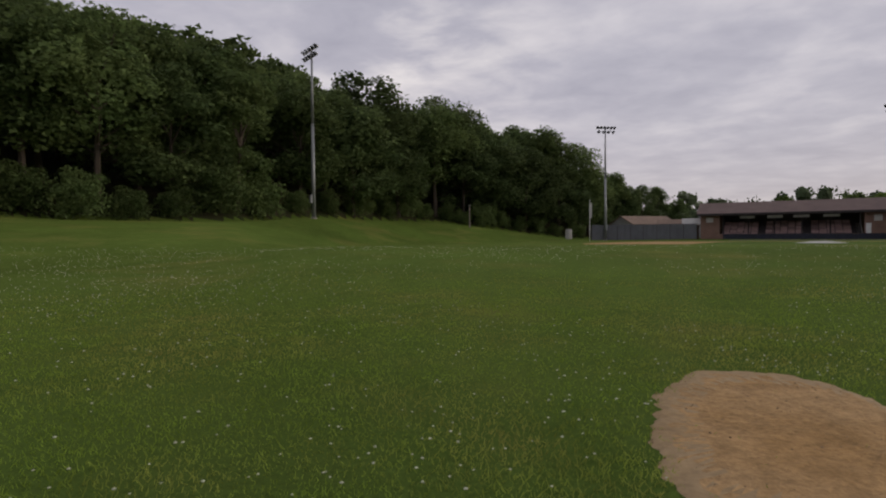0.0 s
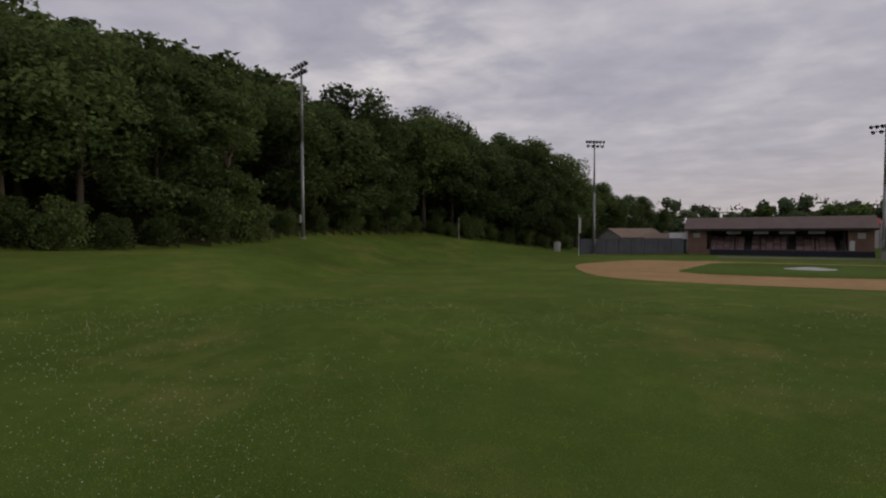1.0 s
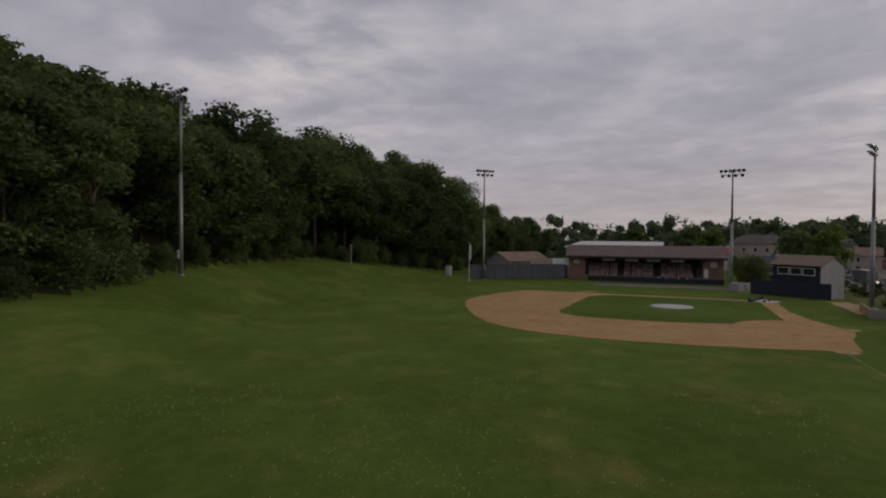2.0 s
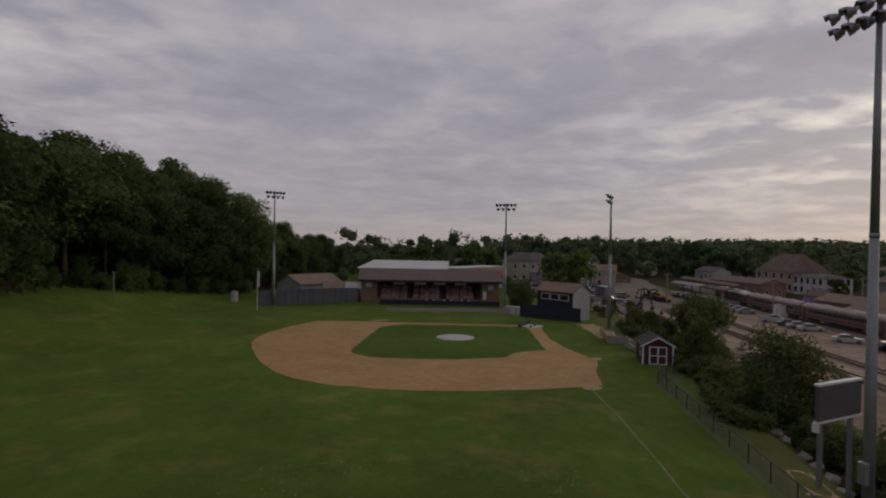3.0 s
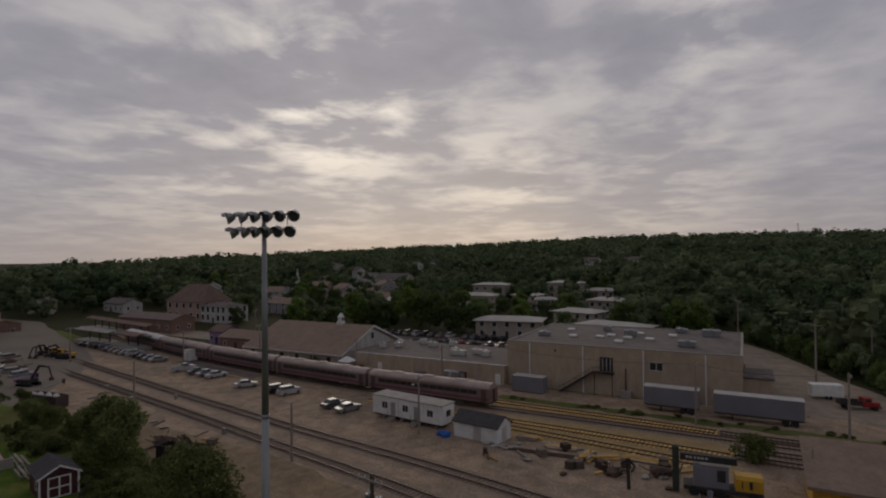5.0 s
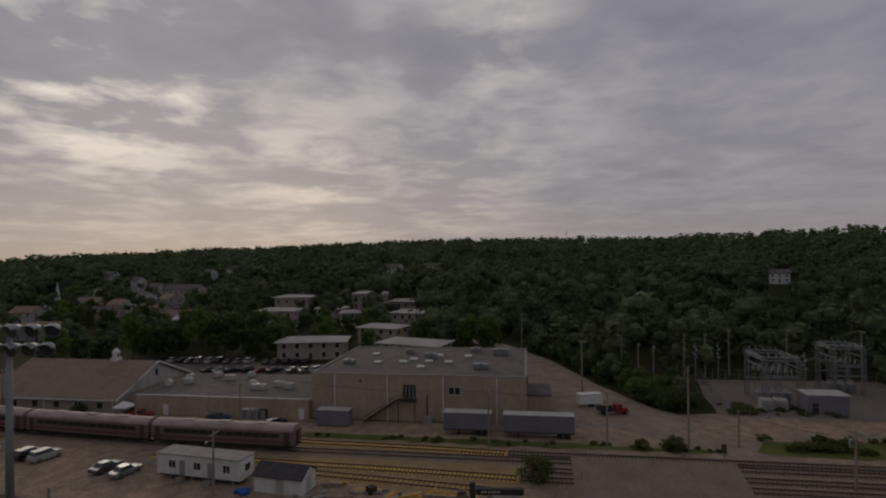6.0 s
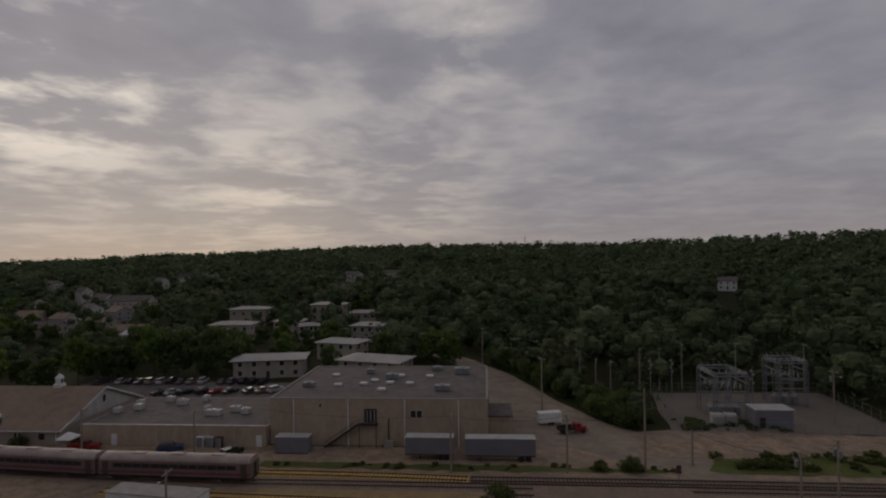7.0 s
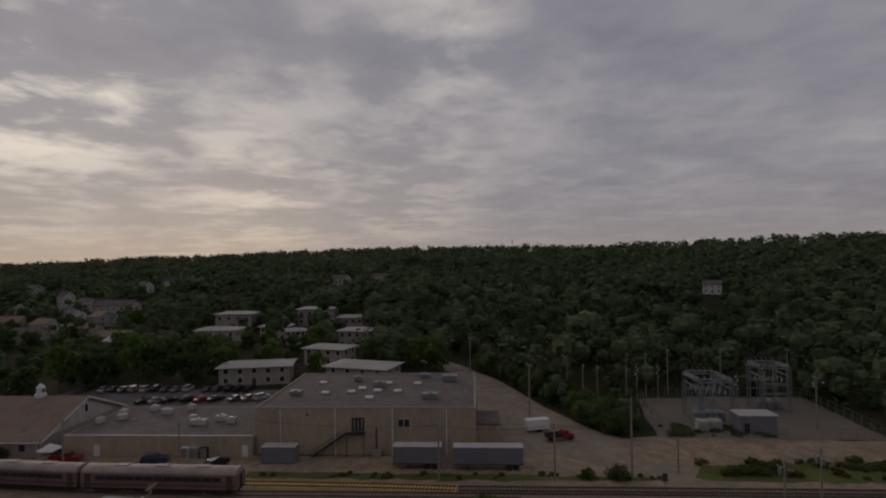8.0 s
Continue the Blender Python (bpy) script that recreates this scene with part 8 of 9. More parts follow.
for k in range(46):
    a = rk.uniform(0.0, 1.0)
    x_, y_ = 34.0 + a * 25 + rk.uniform(-0.9, 0.9), 12.6 + a * 25.5 + rk.uniform(-0.9, 0.9)
    x_ += 2.6
    st_ = tagged(new("boulder", mesh_of("boulder", Shape().lump((0, 0, 0.1), rk.uniform(0.25, 0.6), k, 0.3, (1.3, 1, 0.7)), M["stone"])), "grey-brown boulder in the rubble edge of the field", "boulder", "boulders along the bank")
    st_.matrix_basis = pose(x_, y_, float(height(x_, y_)), 0, 0, rk.uniform(0, 360))
hut = thing("pump_hut", pose(41.5, 9.6, -2.25, 0, 0, 20), "low hut with dark hipped shingle roof below the field", "hut")
part("wall", Shape().box(-1.6, -1.6, -0.1, 1.6, 1.6, 2.2), M["wood_pole"], hut)
part("roof", Shape().lathe([(2.75, 2.15), (2.7, 2.3), (0.1, 3.4)], 4, pose(0, 0, 0, 0, 0, 45)), M["shingle"], hut, "dark shingle roof")
for t in protos.values():
    drop(t)
protos.clear()

# ---- bushes and nearer trees about the yard ----
bush_kinds = [
    tree_kind(31, 7.5, 8.5, 0.3, 34, 9000, 0.15, M["leaf_olive"], "large rounded green bush growing below the fence", "bush", "bush", 0.10),
    tree_kind(32, 8.5, 6.5, 0.6, 30, 8000, 0.15, M["leaf_olive"], "tall light green bushy tree beside the siding", "tree", "young_tree", 0.12),
    tree_kind(33, 2.2, 3.2, 0.0, 16, 1900, 0.1, M["leaf_olive"], "low green weed bush on the bank", "bush", "weed_bush", 0.03),
]
for k, x, y, sc, tn in ((0, 51.9, 25.3, 1.02, 20), (0, 42.8, 12.2, 0.76, 120), (2, 41.5, 14.8, 1.3, 30), (1, 63.0, 38.6, 1.0, 200), (1, 66.5, 43.0, 0.95, 90), (1, 76.5, 56.0, 0.42, 15), (0, 81.0, 62.5, 0.42, 75), (1, 79.0, 58.5, 0.36, 33),
                        (2, 46.0, 18.5, 1.2, 0), (1, 87.0, 68.0, 0.42, 10), (1, 72.0, 50.0, 0.40, 0), (0, 38.5, 5.0, 0.5, 50), (0, 80.5, 91.5, 0.75, 10), (0, 84.0, 95.0, 0.6, 50)):
    tagged(place(bush_kinds[k], x, y, sc, tn, sink=0.15), group="bushes between field and yard")
rk = random.Random(21)
for k in range(84):
    a = rk.random()
    x_, y_ = 34 + a * 29 + rk.uniform(0, 6.5), 10.5 + a * 30 + rk.uniform(-3, 1.0)
    tagged(place(bush_kinds[2], x_, y_, rk.uniform(0.35, 1.15), rk.uniform(0, 360), sink=0.05), group="weed bushes on the bank")
for s_, v_, sc in ((-15.6, 92.6, 0.8), (-20.5, 92.6, 1.1), (-19.5, 93.4, 0.7), (90, 47.5, 0.8), (84, 46.5, 0.9), (100, 48, 1.0), (108, 49, 1.1), (1.4, 78.4, 1.5), (92, 99.5, 1.0)):
    x_, y_ = yard_xy(s_, v_)
    tagged(place(bush_kinds[2], x_, y_, sc, s_ * 37 % 360, z=YARD, sink=0.05), group="weed bushes in the yard")

weed_kind = tree_kind(35, 2.2, 3.2, 0.0, 12, 760, 0.16, M["leaf_olive"], "low green weeds in the yard", "bush", "weed_bush", 0.03)
rk = random.Random(17)
for k in range(64):
    c_ = rk.choice((-40, -47, -52, -60, -66, -72))
    x_, y_ = yard_xy(min(-35.5, c_ + rk.gauss(0, 2.6)), 96.6 + rk.gauss(0, 1.9))
    tagged(place(weed_kind, x_, y_, rk.uniform(0.18, 0.62), rk.uniform(0, 360), z=YARD, sink=0.05, wide=rk.uniform(1.1, 2.0)), group="weed bushes in the yard")
for k in range(40):
    x_, y_ = yard_xy(rk.uniform(-34, 42), 93.4 + rk.gauss(0, 0.5))
    tagged(place(weed_kind, x_, y_, rk.uniform(0.10, 0.28), rk.uniform(0, 360), z=YARD, sink=0.05, wide=rk.uniform(1.2, 2.4)), group="weed bushes in the yard")
for k in range(46):
    s_ = rk.uniform(58, 150)
    x_, y_ = yard_xy(s_, rk.uniform(34, 46) + (s_ - 58) * 0.03)
    tagged(place(weed_kind, x_, y_, rk.uniform(0.3, 1.0), rk.uniform(0, 360), sink=0.05, wide=rk.uniform(1.0, 1.6)), group="weed bushes in the yard")
# tall weeds along the outside of the field fence
for k in range(90):
    a_, q_ = rk.uniform(14, 47), 0.9 + abs(rk.gauss(0, 1.3))
    x_, y_ = 30.2 + 0.729 * a_ + 0.684 * q_, 14.8 + 0.684 * a_ - 0.729 * q_
    tagged(place(weed_kind, x_, y_, rk.uniform(0.22, 0.62), rk.uniform(0, 360), sink=0.05, wide=rk.uniform(0.8, 1.5)), group="weed bushes on the bank")
for k in range(56):
    v_ = rk.uniform(114.5, 121.5)
    x_, y_ = yard_xy(rk.uniform(-58 + (v_ - 114.5) * 1.6, -36.5), v_)
    tagged(place(weed_kind, x_, y_, rk.uniform(0.14, 0.5), rk.uniform(0, 360), z=YARD, sink=0.05, wide=rk.uniform(1.2, 2.2)), group="weed bushes in the yard")
scrub_kind = tree_kind(34, 5.0, 5.5, 0.2, 18, 2000, 0.22, M["leaf_mid"], "tangled green scrub bush beside the road", "scrub", "scrub_bush", 0.06)
town_kinds = [
    tree_kind(41, 13, 11, 2.0, 24, 1300, 0.56, M["leaf_mid"], "broad green street tree among the town houses"),
    tree_kind(42, 12, 9, 1.5, 22, 1250, 0.53, M["leaf_dark"], "dark green rounded tree among the town houses"),
    tree_kind(43, 15, 10, 3.0, 26, 1500, 0.54, M["leaf_light"], "high light green tree among the town houses"),
]
TOWN_TREES = ((121, 123, 1.15, 0), (128, 118, 1.2, 2), (99, 92, 0.42, 1), (90, 106, 0.4, 2), (111, 92, 0.28, 0), (117, 99, 0.28, 1), (100, 119, 0.4, 2), (110, 112, 0.35, 0), (108, 150, 0.9, 1), (128, 158, 0.3, 2), (140, 188, 1.1, 0), (160, 175, 1.0, 1))
for x_, y_, sc, k in TOWN_TREES:
    tagged(place(town_kinds[k], x_, y_, sc * 0.8, x_ * 31 % 360, sink=0.2), group="town trees")
# s, v, scale: trees round the shops, the apartments and the station street
rk = random.Random(77)
for k in range(130):
    s_, v_ = rk.uniform(36, 330), rk.uniform(120, 330)
    if (s_ < 84 and v_ < 153) or (84 < s_ < 116 and v_ < 155) or (54 < s_ < 80 and 152 < v_ < 170) or (16 < s_ < 50 and 150 < v_ < 174) or (v_ < 136 and s_ > 110) or (190 < s_ < 232 and 128 < v_ < 172) or v_ < 142 and s_ > 110:
        continue
    x_, y_ = yard_xy(s_, v_)
    if in_sight_line(x_, y_):
        continue
    tagged(place(town_kinds[rk.randrange(3)], x_, y_, rk.uniform(0.45, 0.8), rk.uniform(0, 360), sink=0.2), group="town trees")
for s_, v_, sc in ((119, 150, 0.9), (124, 144, 0.8), (104, 162, 1.0), (112, 157, 0.9), (88, 163, 0.85), (96, 161, 1.0), (82, 168, 0.9), (90, 172, 1.0), (52, 172, 0.7), (14, 168, 0.8), (20, 176, 0.8), (36, 178, 0.8)):
    x_, y_ = yard_xy(s_, v_)
    tagged(place(town_kinds[int(s_) % 3], x_, y_, sc, s_ * 53 % 360, sink=0.2), group="town trees")
# yard trees standing close before and between the apartment blocks
for s_, v_, sc in ((101, 186, 0.8), (108, 177, 0.75), (121, 187, 0.8), (95, 204, 0.75), (88, 188, 0.62), (76, 187, 0.48), (70, 207, 0.45), (104, 216, 0.55), (97, 227, 0.5), (72, 224, 0.46), (60, 214, 0.4), (72, 252, 0.5), (40, 222, 0.55), (101, 263, 0.6), (110, 255, 0.6), (76, 266, 0.5), (43, 206, 0.55), (134, 200, 0.8), (66, 184, 0.36)):
    x_, y_ = yard_xy(s_, v_)
    tagged(place(town_kinds[int(s_ + v_) % 2], x_, y_, sc, s_ * 71 % 360, sink=0.2, wide=1.2), group="town trees")
rk = random.Random(91)
for k in range(46):
    b_ = radians(rk.uniform(19, 66))
    r_ = rk.uniform(215, 300)
    x_, y_ = r_ * math.sin(b_), r_ * math.cos(b_)
    if not in_sight_line(x_, y_) and UX * x_ + UY * y_ > 120 and not 50 < UY * x_ - UX * y_ < 178:
        tagged(place(town_kinds[k % 3], x_, y_, rk.uniform(0.5, 0.75) if b_ < radians(42) else rk.uniform(0.6, 0.85), rk.uniform(0, 360), sink=0.3, wide=1.25), group="town trees")
rk = random.Random(64)
for k in range(24):
    x_, y_ = yard_xy(rk.uniform(-32, -22), rk.uniform(119, 140))
    tagged(place(scrub_kind, x_, y_, rk.uniform(0.3, 0.75), rk.uniform(0, 360), sink=0.1), group="scrub beside the road")
for k in range(74):
    v_ = rk.uniform(115, 186)
    e_ = float(np.interp(v_, [108, 135, 165, 190], [-26.5, -15.5, -7, 6])) - 1.0 - abs(rk.gauss(0, 3.2))
    x_, y_ = yard_xy(e_, v_)
    tagged(place(scrub_kind, x_, y_, rk.uniform(0.4, 1.1), rk.uniform(0, 360), sink=0.1), group="scrub beside the road")
for t in (*bush_kinds, *town_kinds, scrub_kind, weed_kind):
    drop(t)

# ---- substation ----
def lattice(s, a, b, w, n=6, r=0.06):
    """A square lattice column or beam from a to b."""
    a, b = Vector(a), Vector(b)
    q = (b - a).to_track_quat("Z", "Y")
    c = [q @ Vector((x * w / 2, y * w / 2, 0)) for x, y in ((-1, -1), (1, -1), (1, 1), (-1, 1))]
    for d in c:
        s.rod(a + d, b + d, r, r, 4, False)
    for i in range(n):
        p, p2 = a.lerp(b, i / n), a.lerp(b, (i + 1) / n)
        for k in range(4):
            s.rod(p + c[k], p2 + c[(k + 1) % 4], r * 0.7, r * 0.7, 3, False)
    return s


def gantry(m, L, D, H, bays, label):
    t = thing("substation_gantry", m, label, "substation", "substation gantries")
    for x in (0, L):
        for y in (0, D):
            part("lattice_column", lattice(Shape(), (x, y, 0), (x, y, H), 0.7), M["gantry_steel"], t)
    for y in (0, D):
        part("lattice_beam", lattice(Shape(), (0, y, H), (L, y, H), 0.7, 9), M["gantry_steel"], t)
        part("lower_beam", lattice(Shape(), (0, y, H * 0.62), (L, y, H * 0.62), 0.45, 9), M["gantry_steel"], t)
        part("middle_beam", Shape().box(-0.4, y - 0.09, H * 0.40, L + 0.4, y + 0.09, H * 0.40 + 0.2), M["gantry_steel"], t)
    for x in (0, L):
        part("cross_beam", lattice(Shape(), (x, 0, H), (x, D, H), 0.6, 6), M["gantry_steel"], t)
        part("side_beam", Shape().box(x - 0.09, 0, H * 0.80, x + 0.09, D, H * 0.80 + 0.2), M["gantry_steel"], t)
    rk = random.Random(int(L * 10))
    for k in range(9):
        a = Vector((rk.uniform(0, L), rk.uniform(0, D), H * rk.uniform(0.45, 0.62)))
        part("jumper", Shape().rod(a, (a.x + rk.uniform(-0.6, 0.6), a.y + rk.uniform(-0.8, 0.8), H - 0.3), 0.03, 0.03, 4), M["lamp_shell"], t)
    for k in range(5):
        x = L * (k + 0.3) / 5
        part("disconnect_switch", Shape().rod((x, 0, H + 0.3), (x + 0.5, 0, H + 1.3), 0.05, 0.04, 5).rod((x, D, H + 0.3), (x, D, H + 1.1), 0.07, 0.05, 5), M["dirty_white"], t)
    for k in range(bays):
        x = L * (k + 0.5) / bays
        for y in (D * 0.2, D * 0.5, D * 0.8):
            part("insulator_string", Shape().lathe([(0.05, 0), (0.16, 0.1), (0.05, 0.2), (0.16, 0.3), (0.05, 0.4), (0.16, 0.5), (0.05, 0.6), (0.16, 0.7), (0.05, 0.9)], 7, pose(x, y, H * 0.62 + 0.3)), M["dirty_white"], t)
        part("busbar", Shape().rod((x, -0.5, H * 0.62 + 1.3), (x, D + 0.5, H * 0.62 + 1.3), 0.05, 0.05, 5).rod((x, D * 0.3, 0), (x, D * 0.3, H * 0.62), 0.08, 0.08, 5), M["gantry_steel"], t)
        br = part("breaker", Shape().box(x - 0.6, D * 0.35, 0.2, x + 0.6, D * 0.65, 2.0, bev=0.08), M["gantry_steel"], t)
        for dx in (-0.35, 0, 0.35):
            part("bushing", Shape().lathe([(0.06, 2.0), (0.14, 2.15), (0.06, 2.3), (0.14, 2.45), (0.05, 2.8)], 7, pose(x + dx, D * 0.5, 0)), M["dirty_white"], br)
    return t


gantry(yard(-52.0, 130.5, YARD), 6.6, 9.0, 9.6, 5, "galvanised lattice switchgear gantry in the substation")
gantry(yard(-69.6, 138.0, YARD), 6.2, 6.0, 10.4, 3, "tall galvanised lattice gantry with insulators in the substation")
sbx = thing("switch_house", yard(-58.4, 116.2, YARD), "small blue-grey switch house with pale flat roof", "switch house")
part("wall", Shape().box(0, -4.2, -0.1, 7.2, 0, 3.6), M["container"], sbx)
part("roof", Shape().box(-0.2, -4.4, 3.6, 7.4, 0.2, 3.85), M["dirty_white"], sbx, "pale flat roof")
part("door", Shape().box(5.4, 0.0, 0, 6.5, 0.05, 2.2), M["dark_in"], sbx)
for k, (s_, v_) in enumerate(((-45.5, 117.5), (-48.2, 117.8))):
    tf = thing("power_transformer", yard(s_, v_, YARD), "pale finned power transformer in the substation", "transformer", "power transformers")
    part("tank", Shape().box(0, -1.8, 0.2, 2.2, 0, 2.4, bev=0.08), M["dirty_white"], tf)
    for j in range(6):
        part("fin", Shape().box(0.15 + j * 0.34, 0.0, 0.4, 0.25 + j * 0.34, 0.45, 2.1), M["dirty_white"], tf)
    for j in range(3):
        part("bushing", Shape().lathe([(0.06, 2.4), (0.15, 2.55), (0.06, 2.7), (0.15, 2.85), (0.05, 3.2)], 7, pose(0.5 + j * 0.6, -0.9, 0)), M["wood_pole"], tf)
sub_f = thing("security_fence", pose(0, 0, 0), "grey wire security fence round the substation", "fence")
ring = [yard_xy(*p) for p in ((-36, 112.5), (-78, 112.5), (-80, 146), (-40, 146), (-36, 112.5))]
for (xa, ya), (xb, yb) in zip(ring, ring[1:]):
    n = int(math.hypot(xb - xa, yb - ya) / 3)
    for i in range(n):
        x_, y_ = xa + (xb - xa) * i / n, ya + (yb - ya) * i / n
        part("post", Shape().rod((x_, y_, YARD), (x_, y_, YARD + 2.4), 0.045, 0.045, 6), M["galv"], sub_f)
    for h_ in (0.3, 1.2, 2.35):
        part("wire_rail", Shape().rod((xa, ya, YARD + h_), (xb, yb, YARD + h_), 0.02, 0.02, 4), M["galv"], sub_f)
for s_, v_, h_ in ((-38, 142, 9.5), (-43.5, 143, 9.5), (-56.0, 128, 10), (-64, 132, 11)):
    x_, y_ = yard_xy(s_, v_)
    t = thing("bus_pole", pose(x_, y_, YARD, 0, 0, TURN), "slim steel pole with stacked insulators in the substation", "pole", "substation poles")
    part("shaft", Shape().rod((0, 0, 0), (0, 0, h_), 0.13, 0.09, 8), M["galv"], t)
    for k in range(4):
        part("insulator", Shape().lathe([(0.05, 0), (0.15, 0.08), (0.05, 0.16), (0.15, 0.24), (0.04, 0.4)], 7, pose(0.3 * (-1) ** k, 0, h_ - 1 - k * 0.9)), M["dirty_white"], t)
        part("bracket", Shape().box(-0.4, -0.04, h_ - 1.05 - k * 0.9, 0.4, 0.04, h_ - 0.97 - k * 0.9), M["galv"], t)

# ---- apartments, station and town ----
def town_xy(s, v):
    x, y = yard_xy(s, v)
    return x, y, float(height(x, y))


AP = "two-storey apartment block with pale low hipped roof among trees"
for s_, v_, w_, d_, h_, tn in APARTMENTS:
    x_, y_, z_ = town_xy(s_, v_)
    block_house(pose(x_, y_, z_, 0, 0, TURN + tn), w_, d_, h_, 1.1, M["beige"], M["apartment_roof"], AP, "apartment_block", "apartment block", 2, max(4, int(w_ / 4)), win=(1.3, 1.5), over=1.1, hip=0.45, group="apartment blocks")
for s_, v_, w_, d_, h_, rd, tn, wl, rf in ((207, 157, 22, 15, 8.0, 6.8, 0, "pink_stucco", "station_roof"), (189, 155, 15, 11, 6.4, 1.6, 0, "dirty_white", "grey_roof")):
    x_, y_, z_ = town_xy(s_, v_)
    block_house(pose(x_, y_, z_, 0, 0, TURN + tn), w_, d_, h_, rd, M[wl], M[rf], "old faded pink station house with steep hipped roof" if rd > 3 else "pale two-storey wing beside the old station", "station_house", "station", 2, 5, hip=0.42, win=(1.4, 2.1), group="station buildings", chimney=True)
for x_, y_, w_, d_, h_, rd, wl, rf, tn in TOWN_SPOTS:
    word = {"dirty_white": "white", "beige": "beige", "grey_siding": "grey"}[wl]
    block_house(pose(x_, y_, float(height(x_, y_)), 0, 0, tn), w_, d_, h_, rd, M[wl], M[rf], word + (" many-windowed town building among trees" if w_ > 20 else " clapboard town house with gable roof among trees"), "house", "house", 3 if h_ > 7.6 else 2 if h_ > 4.5 else 1, max(2, int(w_ / 3.6)), group="town houses", chimney=int(x_) % 3 == 0)
# hillside house, large pale building and church
block_house(pose(250, -309, float(height(250, -309)) + 0.6, 0, 0, 40), 11, 8, 5.6, 2.4, M["white"], M["grey_roof"], "white house standing in the wooded hillside", floors=2, cols=3, group="town houses")
block_house(pose(258, -300, float(height(258, -300)) + 0.6, 0, 0, 40), 6, 6, 5.0, 2.0, M["dirty_white"], M["grey_roof"], "small white house standing in the wooded hillside", floors=2, cols=2, group="town houses")
chu = thing("church", pose(350, 95, float(height(350, 95)) - 0.5, 0, 0, 30) @ Matrix.Diagonal((0.62, 0.62, 0.62, 1)), "white church with a slender pointed steeple", "church")
part("nave", Shape().profile([(-5, -1), (5, -1), (5, 7), (0, 12), (-5, 7)], 0, 20), M["white"], chu)
part("roof_slope", Shape().profile([(0, 12.05), (0, 12.3), (5.5, 6.8), (5.5, 6.55)], -0.3, 20.3), M["grey_roof"], chu)
part("roof_slope", Shape().profile([(0, 12.05), (0, 12.3), (-5.5, 6.8), (-5.5, 6.55)], -0.3, 20.3), M["grey_roof"], chu)
stp = part("tower", Shape().box(-3.5, -1.8, -1, 0, 1.8, 15), M["white"], chu)
part("spire", Shape().lathe([(2.3, 15), (1.6, 17.5), (0.9, 21), (0.08, 27)], 8, pose(-1.75, 0, 0)), M["dirty_white"], stp)
mast = thing("radio_mast", pose(815, -520, float(height(815, -520)), 0, 0, 0), "thin steel radio mast on the ridge", "mast")
part("lattice", lattice(Shape(), (0, 0, 0), (0, 0, 26), 1.4, 12, 0.1), M["galv"], mast)

# platform canopies and the station's low brick sheds
for s_, v_, L, cm, tn in ((150, 95.2, 14, "station_roof", -8), (165, 96.2, 20, "concrete", -4), (168, 110, 48, "station_roof", -9)):
    cn = thing("platform_canopy", yard(s_, v_, YARD + 0.3, tn), "long low platform canopy on dark posts", "canopy", "platform canopies")
    part("roof", Shape().profile([(2.2, 3.9), (2.2, 4.1), (0, 4.7), (-2.2, 4.1), (-2.2, 3.9), (0, 4.45)], 0, L), M[cm], cn)
    part("platform", Shape().box(0, -2.4, -1.1, L, 2.4, 0.9), M["concrete"], cn)
    for k in range(int(L / 6)):
        part("post", Shape().box(3 + k * 6, -0.12, 0.9, 3.24 + k * 6, 0.12, 4.5), M["dark_in"], cn)
for s_, v_, w_, d_, h_, wl, rf, lb_ in ((128, 112, 13, 8, 3.4, "brick", "brown_roof", "low red brick freight shed with brown roof"), (190, 126, 30, 9, 4.6, "brick", "stand_roof", "long low brick station shed"), (230, 92, 18, 10, 4.0, "brick", "brown_roof", "low brick store with white garage door"), (142, 116, 6, 6, 3.8, "lilac", "station_roof", "small lilac-painted gabled kiosk beside the platform")):
    x_, y_ = yard_xy(s_, v_)
    block_house(pose(x_, y_, YARD, 0, 0, TURN), w_, d_, h_, 1.6, M[wl], M[rf], lb_, "brick_shed", "shed", 1, max(3, int(w_ / 5)))
for k, (s_, v_) in enumerate(((160, 62), (176, 60), (186, 66), (205, 58))):
    road_trailer(yard(s_, v_, float(height(*yard_xy(s_, v_))), 30 * k), 7.0, "white box body standing in the far storage yard")

# ---- grass and clover round the start of the flight ----
def in_bare(x, y):
    dx, dy = x - BARE[0], y - BARE[1]
    return np.hypot(dx, dy) < bare_edge(np.arctan2(dy, dx)) - 0.02


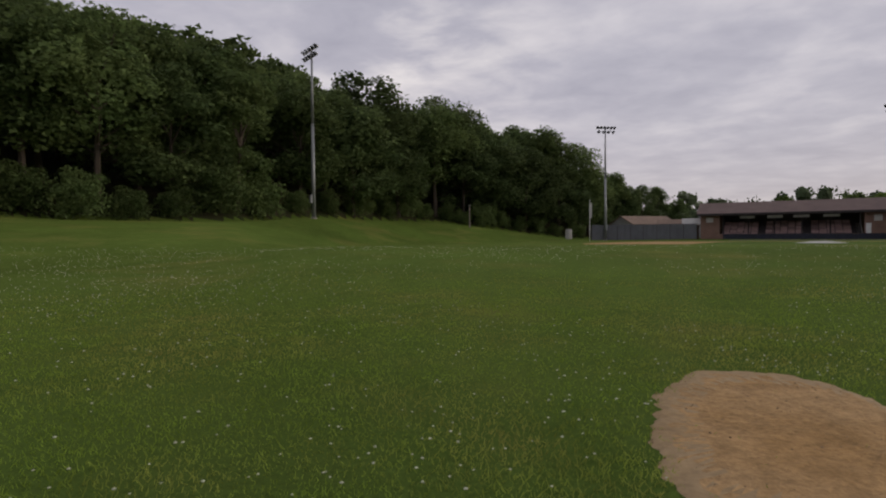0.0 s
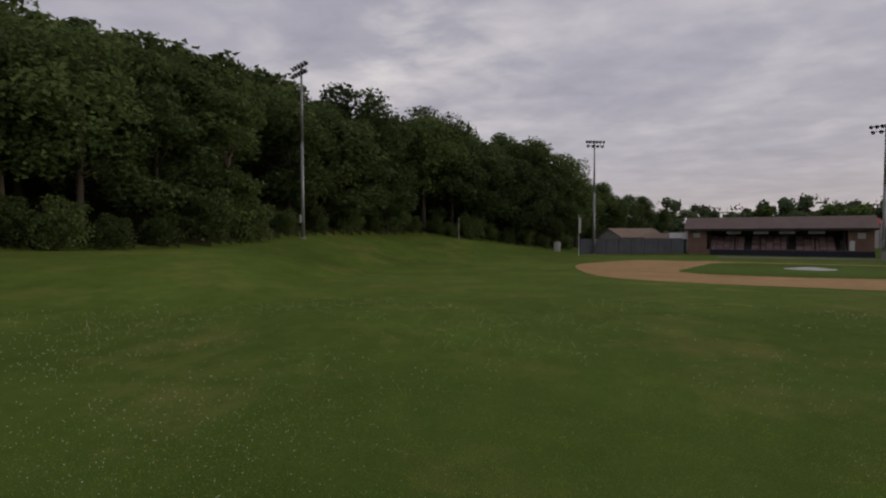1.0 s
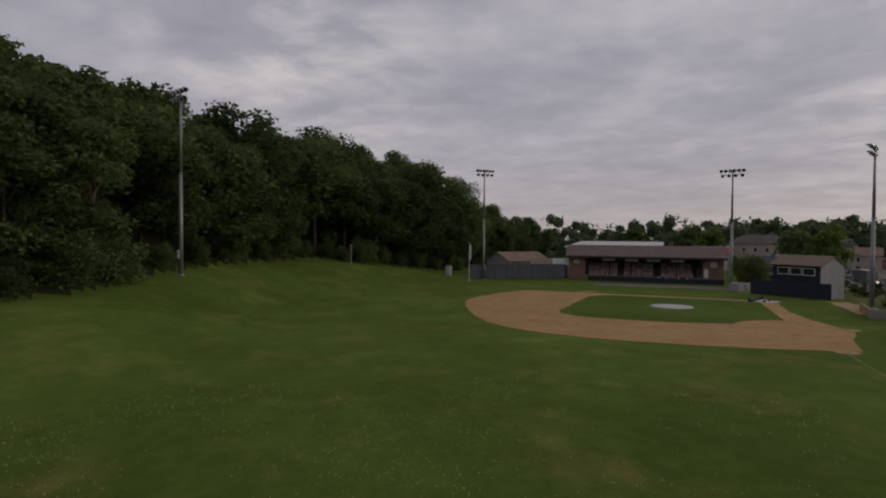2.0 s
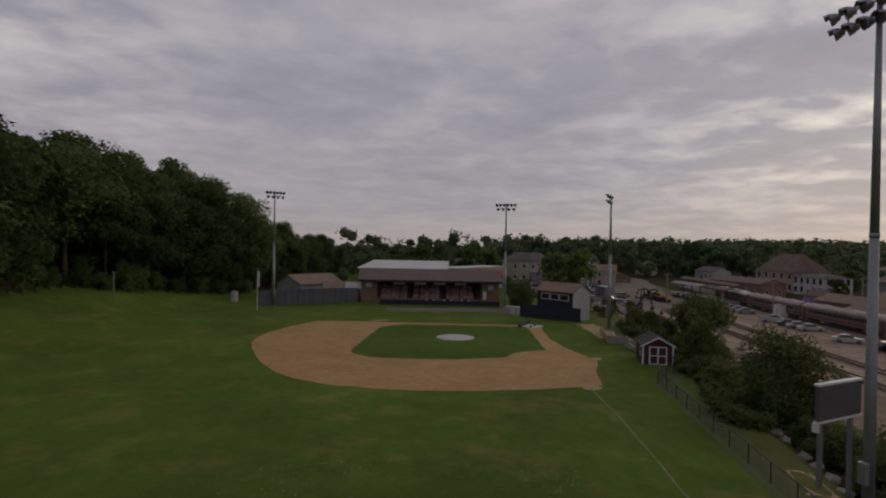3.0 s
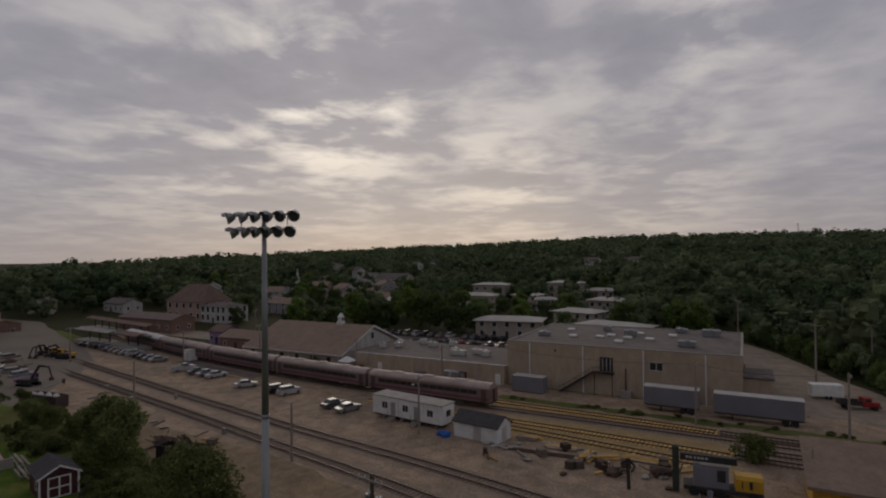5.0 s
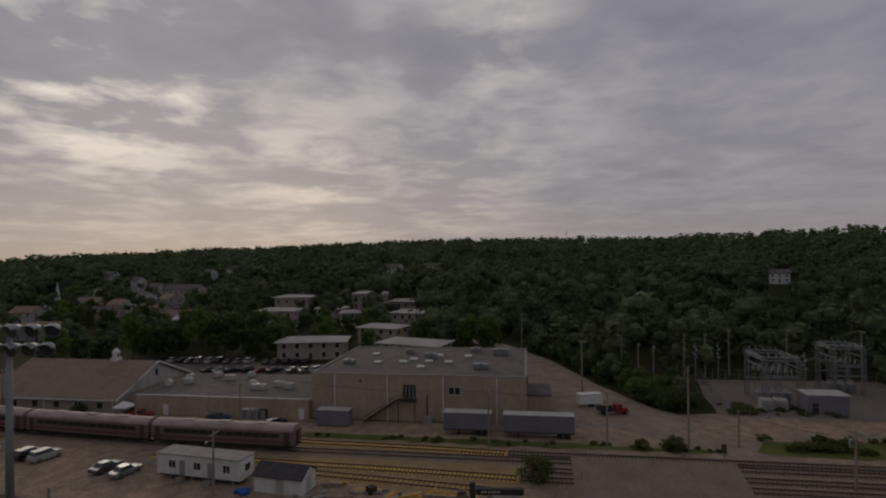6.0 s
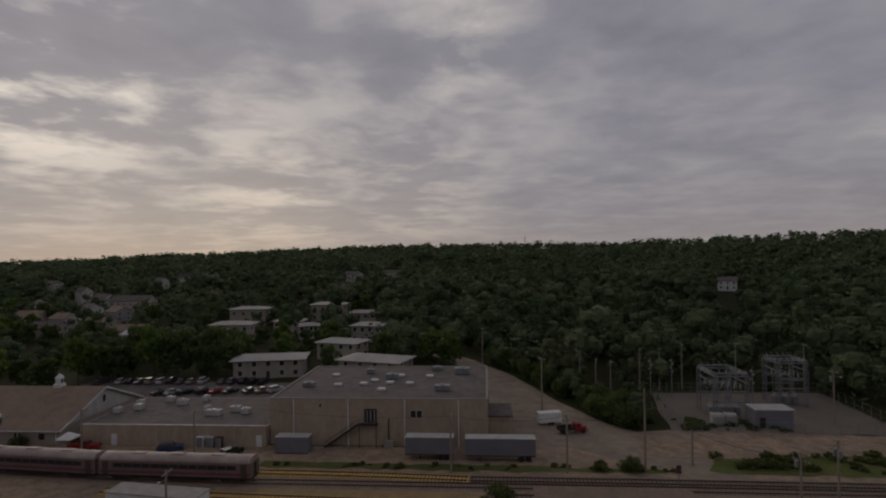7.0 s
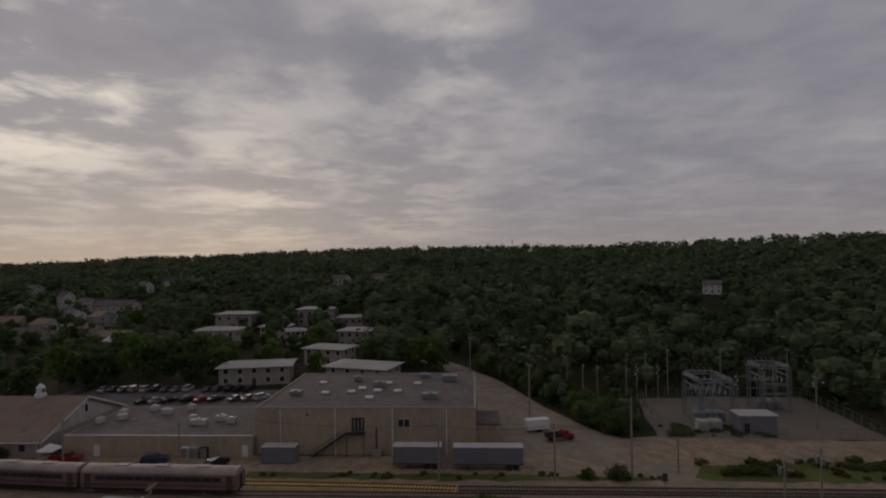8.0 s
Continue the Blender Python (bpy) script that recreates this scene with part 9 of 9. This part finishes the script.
def grass_blades(n, r0, r1, half, h0, h1, w0, seed, name, material, power):
    rng = np.random.default_rng(seed)
    u = rng.random(n)
    r = (r0 ** power + u * (r1 ** power - r0 ** power)) ** (1 / power)
    th = np.radians(rng.uniform(-half, half, n))
    x, y = r * np.sin(th), r * np.cos(th)
    inside = bare_edge(np.arctan2(y - BARE[1], x - BARE[0])) - np.hypot(x - BARE[0], y - BARE[1])
    tufts = np.sin(x * 9.0 + 1) * np.sin(y * 8.0) + 0.5 * np.sin(x * 21) * np.sin(y * 17)
    keep = (inside < 0.02 + 0.16 * tufts + 0.10 * rng.random(n) ** 3) | (rng.random(n) < 0.012)
    patch = np.sin(x * 0.9 + 1.0) * np.sin(y * 0.7 + 0.4) + np.sin(x * 2.3) * np.sin(y * 1.9 + 2)
    keep &= rng.random(n) < 1 - smooth_step(0.35 * r1, r1, r)
    x, y, r, patch = x[keep], y[keep], r[keep], patch[keep]
    n = len(x)
    z = height(x, y)
    h = rng.uniform(h0, h1, n) * (1 + 0.25 * patch)
    a = rng.uniform(0, math.tau, n)
    wd = w0 * rng.uniform(0.7, 1.4, n) * (1 + r * 0.10)
    lean = rng.uniform(0.3, 1.5, n) * h
    la = rng.uniform(0, math.tau, n)
    dx, dy = np.cos(a) * wd, np.sin(a) * wd
    lx, ly = np.cos(la) * lean, np.sin(la) * lean
    co = np.stack([np.column_stack([x - dx, y - dy, z]), np.column_stack([x + dx, y + dy, z]), np.column_stack([x + lx * 0.45 + dx * 0.7, y + ly * 0.45 + dy * 0.7, z + h * 0.62]), np.column_stack([x + lx, y + ly, z + h])], axis=1)
    co = np.concatenate([co[:, :3], co[:, 3:], co[:, 2:3] - np.column_stack([dx, dy, 0 * dx])[:, None] * 1.4], axis=1)
    k = np.arange(n)[:, None] * 5
    f = np.concatenate([k + np.array([[0, 1, 2]]), k + np.array([[0, 2, 4]]), k + np.array([[4, 2, 3]])])
    return tagged(new(name, big_mesh(name, co.reshape(-1, 3), f, material)), "unmown green grass blades with scattered clover", "grass", kind="stuff")


grass_blades(205000, 1.5, 19, 58, 0.010, 0.036, 0.0023, 3, "grass_blades", M["blade"], 1.3)


def clover_heads(n, seed):
    rng = np.random.default_rng(seed)
    r = (1.8 ** 1.3 + rng.random(n) * (34 ** 1.3 - 1.8 ** 1.3)) ** (1 / 1.3)
    th = np.radians(rng.uniform(-46, 46, n))
    x, y = r * np.sin(th), r * np.cos(th)
    dens = np.sin(x * 0.35 + 0.6) * np.sin(y * 0.30 + 0.9) + 0.6 * np.sin(x * 0.8 + 2) * np.sin(y * 0.9) - 0.02 * x
    keep = (rng.random(n) < np.clip(0.35 + 0.5 * dens, 0.04, 1)) & ~in_bare(x, y)
    x, y, r = x[keep], y[keep], r[keep]
    n = len(x)
    z = height(x, y) + rng.uniform(0.04, 0.075, n)
    s = rng.uniform(0.006, 0.011, n) * (1 + 0.05 * r)
    v = np.array([(1, 0, 0), (0.5, 0.87, 0.1), (-0.5, 0.87, 0), (-1, 0, 0.1), (-0.5, -0.87, 0), (0.5, -0.87, 0.1), (0, 0, 0.9), (0, 0, -0.6)])
    f = np.array([(i, (i + 1) % 6, 6) for i in range(6)] + [((i + 1) % 6, i, 7) for i in range(6)])
    co = np.column_stack([x, y, z])[:, None] + v[None] * s[:, None, None] * np.array([1, 1, 0.85])
    fs = f[None] + (np.arange(n) * len(v))[:, None, None]
    return tagged(new("clover_flowers", big_mesh("clover_flowers", co.reshape(-1, 3), fs.reshape(-1, 3), M["clover"])), "small white clover flower heads scattered through the grass", "clover", kind="stuff")


clover_heads(9000, 6)


def pebbles(n, seed):
    rng = np.random.default_rng(seed)
    x, y = rng.uniform(1.2, 4.1, n), rng.uniform(1.7, 5.1, n)
    k = in_bare(x * 1.0, y)
    x, y = x[k], y[k]
    n = len(x)
    s = rng.uniform(0.004, 0.013, n)
    v = np.array([(1, 0, 0), (0, 1, 0), (-1, 0, 0), (0, -1, 0), (0, 0, 0.7), (0, 0, -0.4)])
    f = np.array([(0, 1, 4), (1, 2, 4), (2, 3, 4), (3, 0, 4), (1, 0, 5), (2, 1, 5), (3, 2, 5), (0, 3, 5)])
    co = np.column_stack([x, y, np.full(n, 0.014)])[:, None] + (v[None] * rng.uniform(0.7, 1.3, (n, 6, 1))) * s[:, None, None]
    return tagged(new("pebbles", big_mesh("pebbles", co.reshape(-1, 3), (f[None] + (np.arange(n) * 6)[:, None, None]).reshape(-1, 3), M["clod"])), "small pebbles and clods on the bare earth", "pebbles", kind="stuff")


pebbles(420, 9)
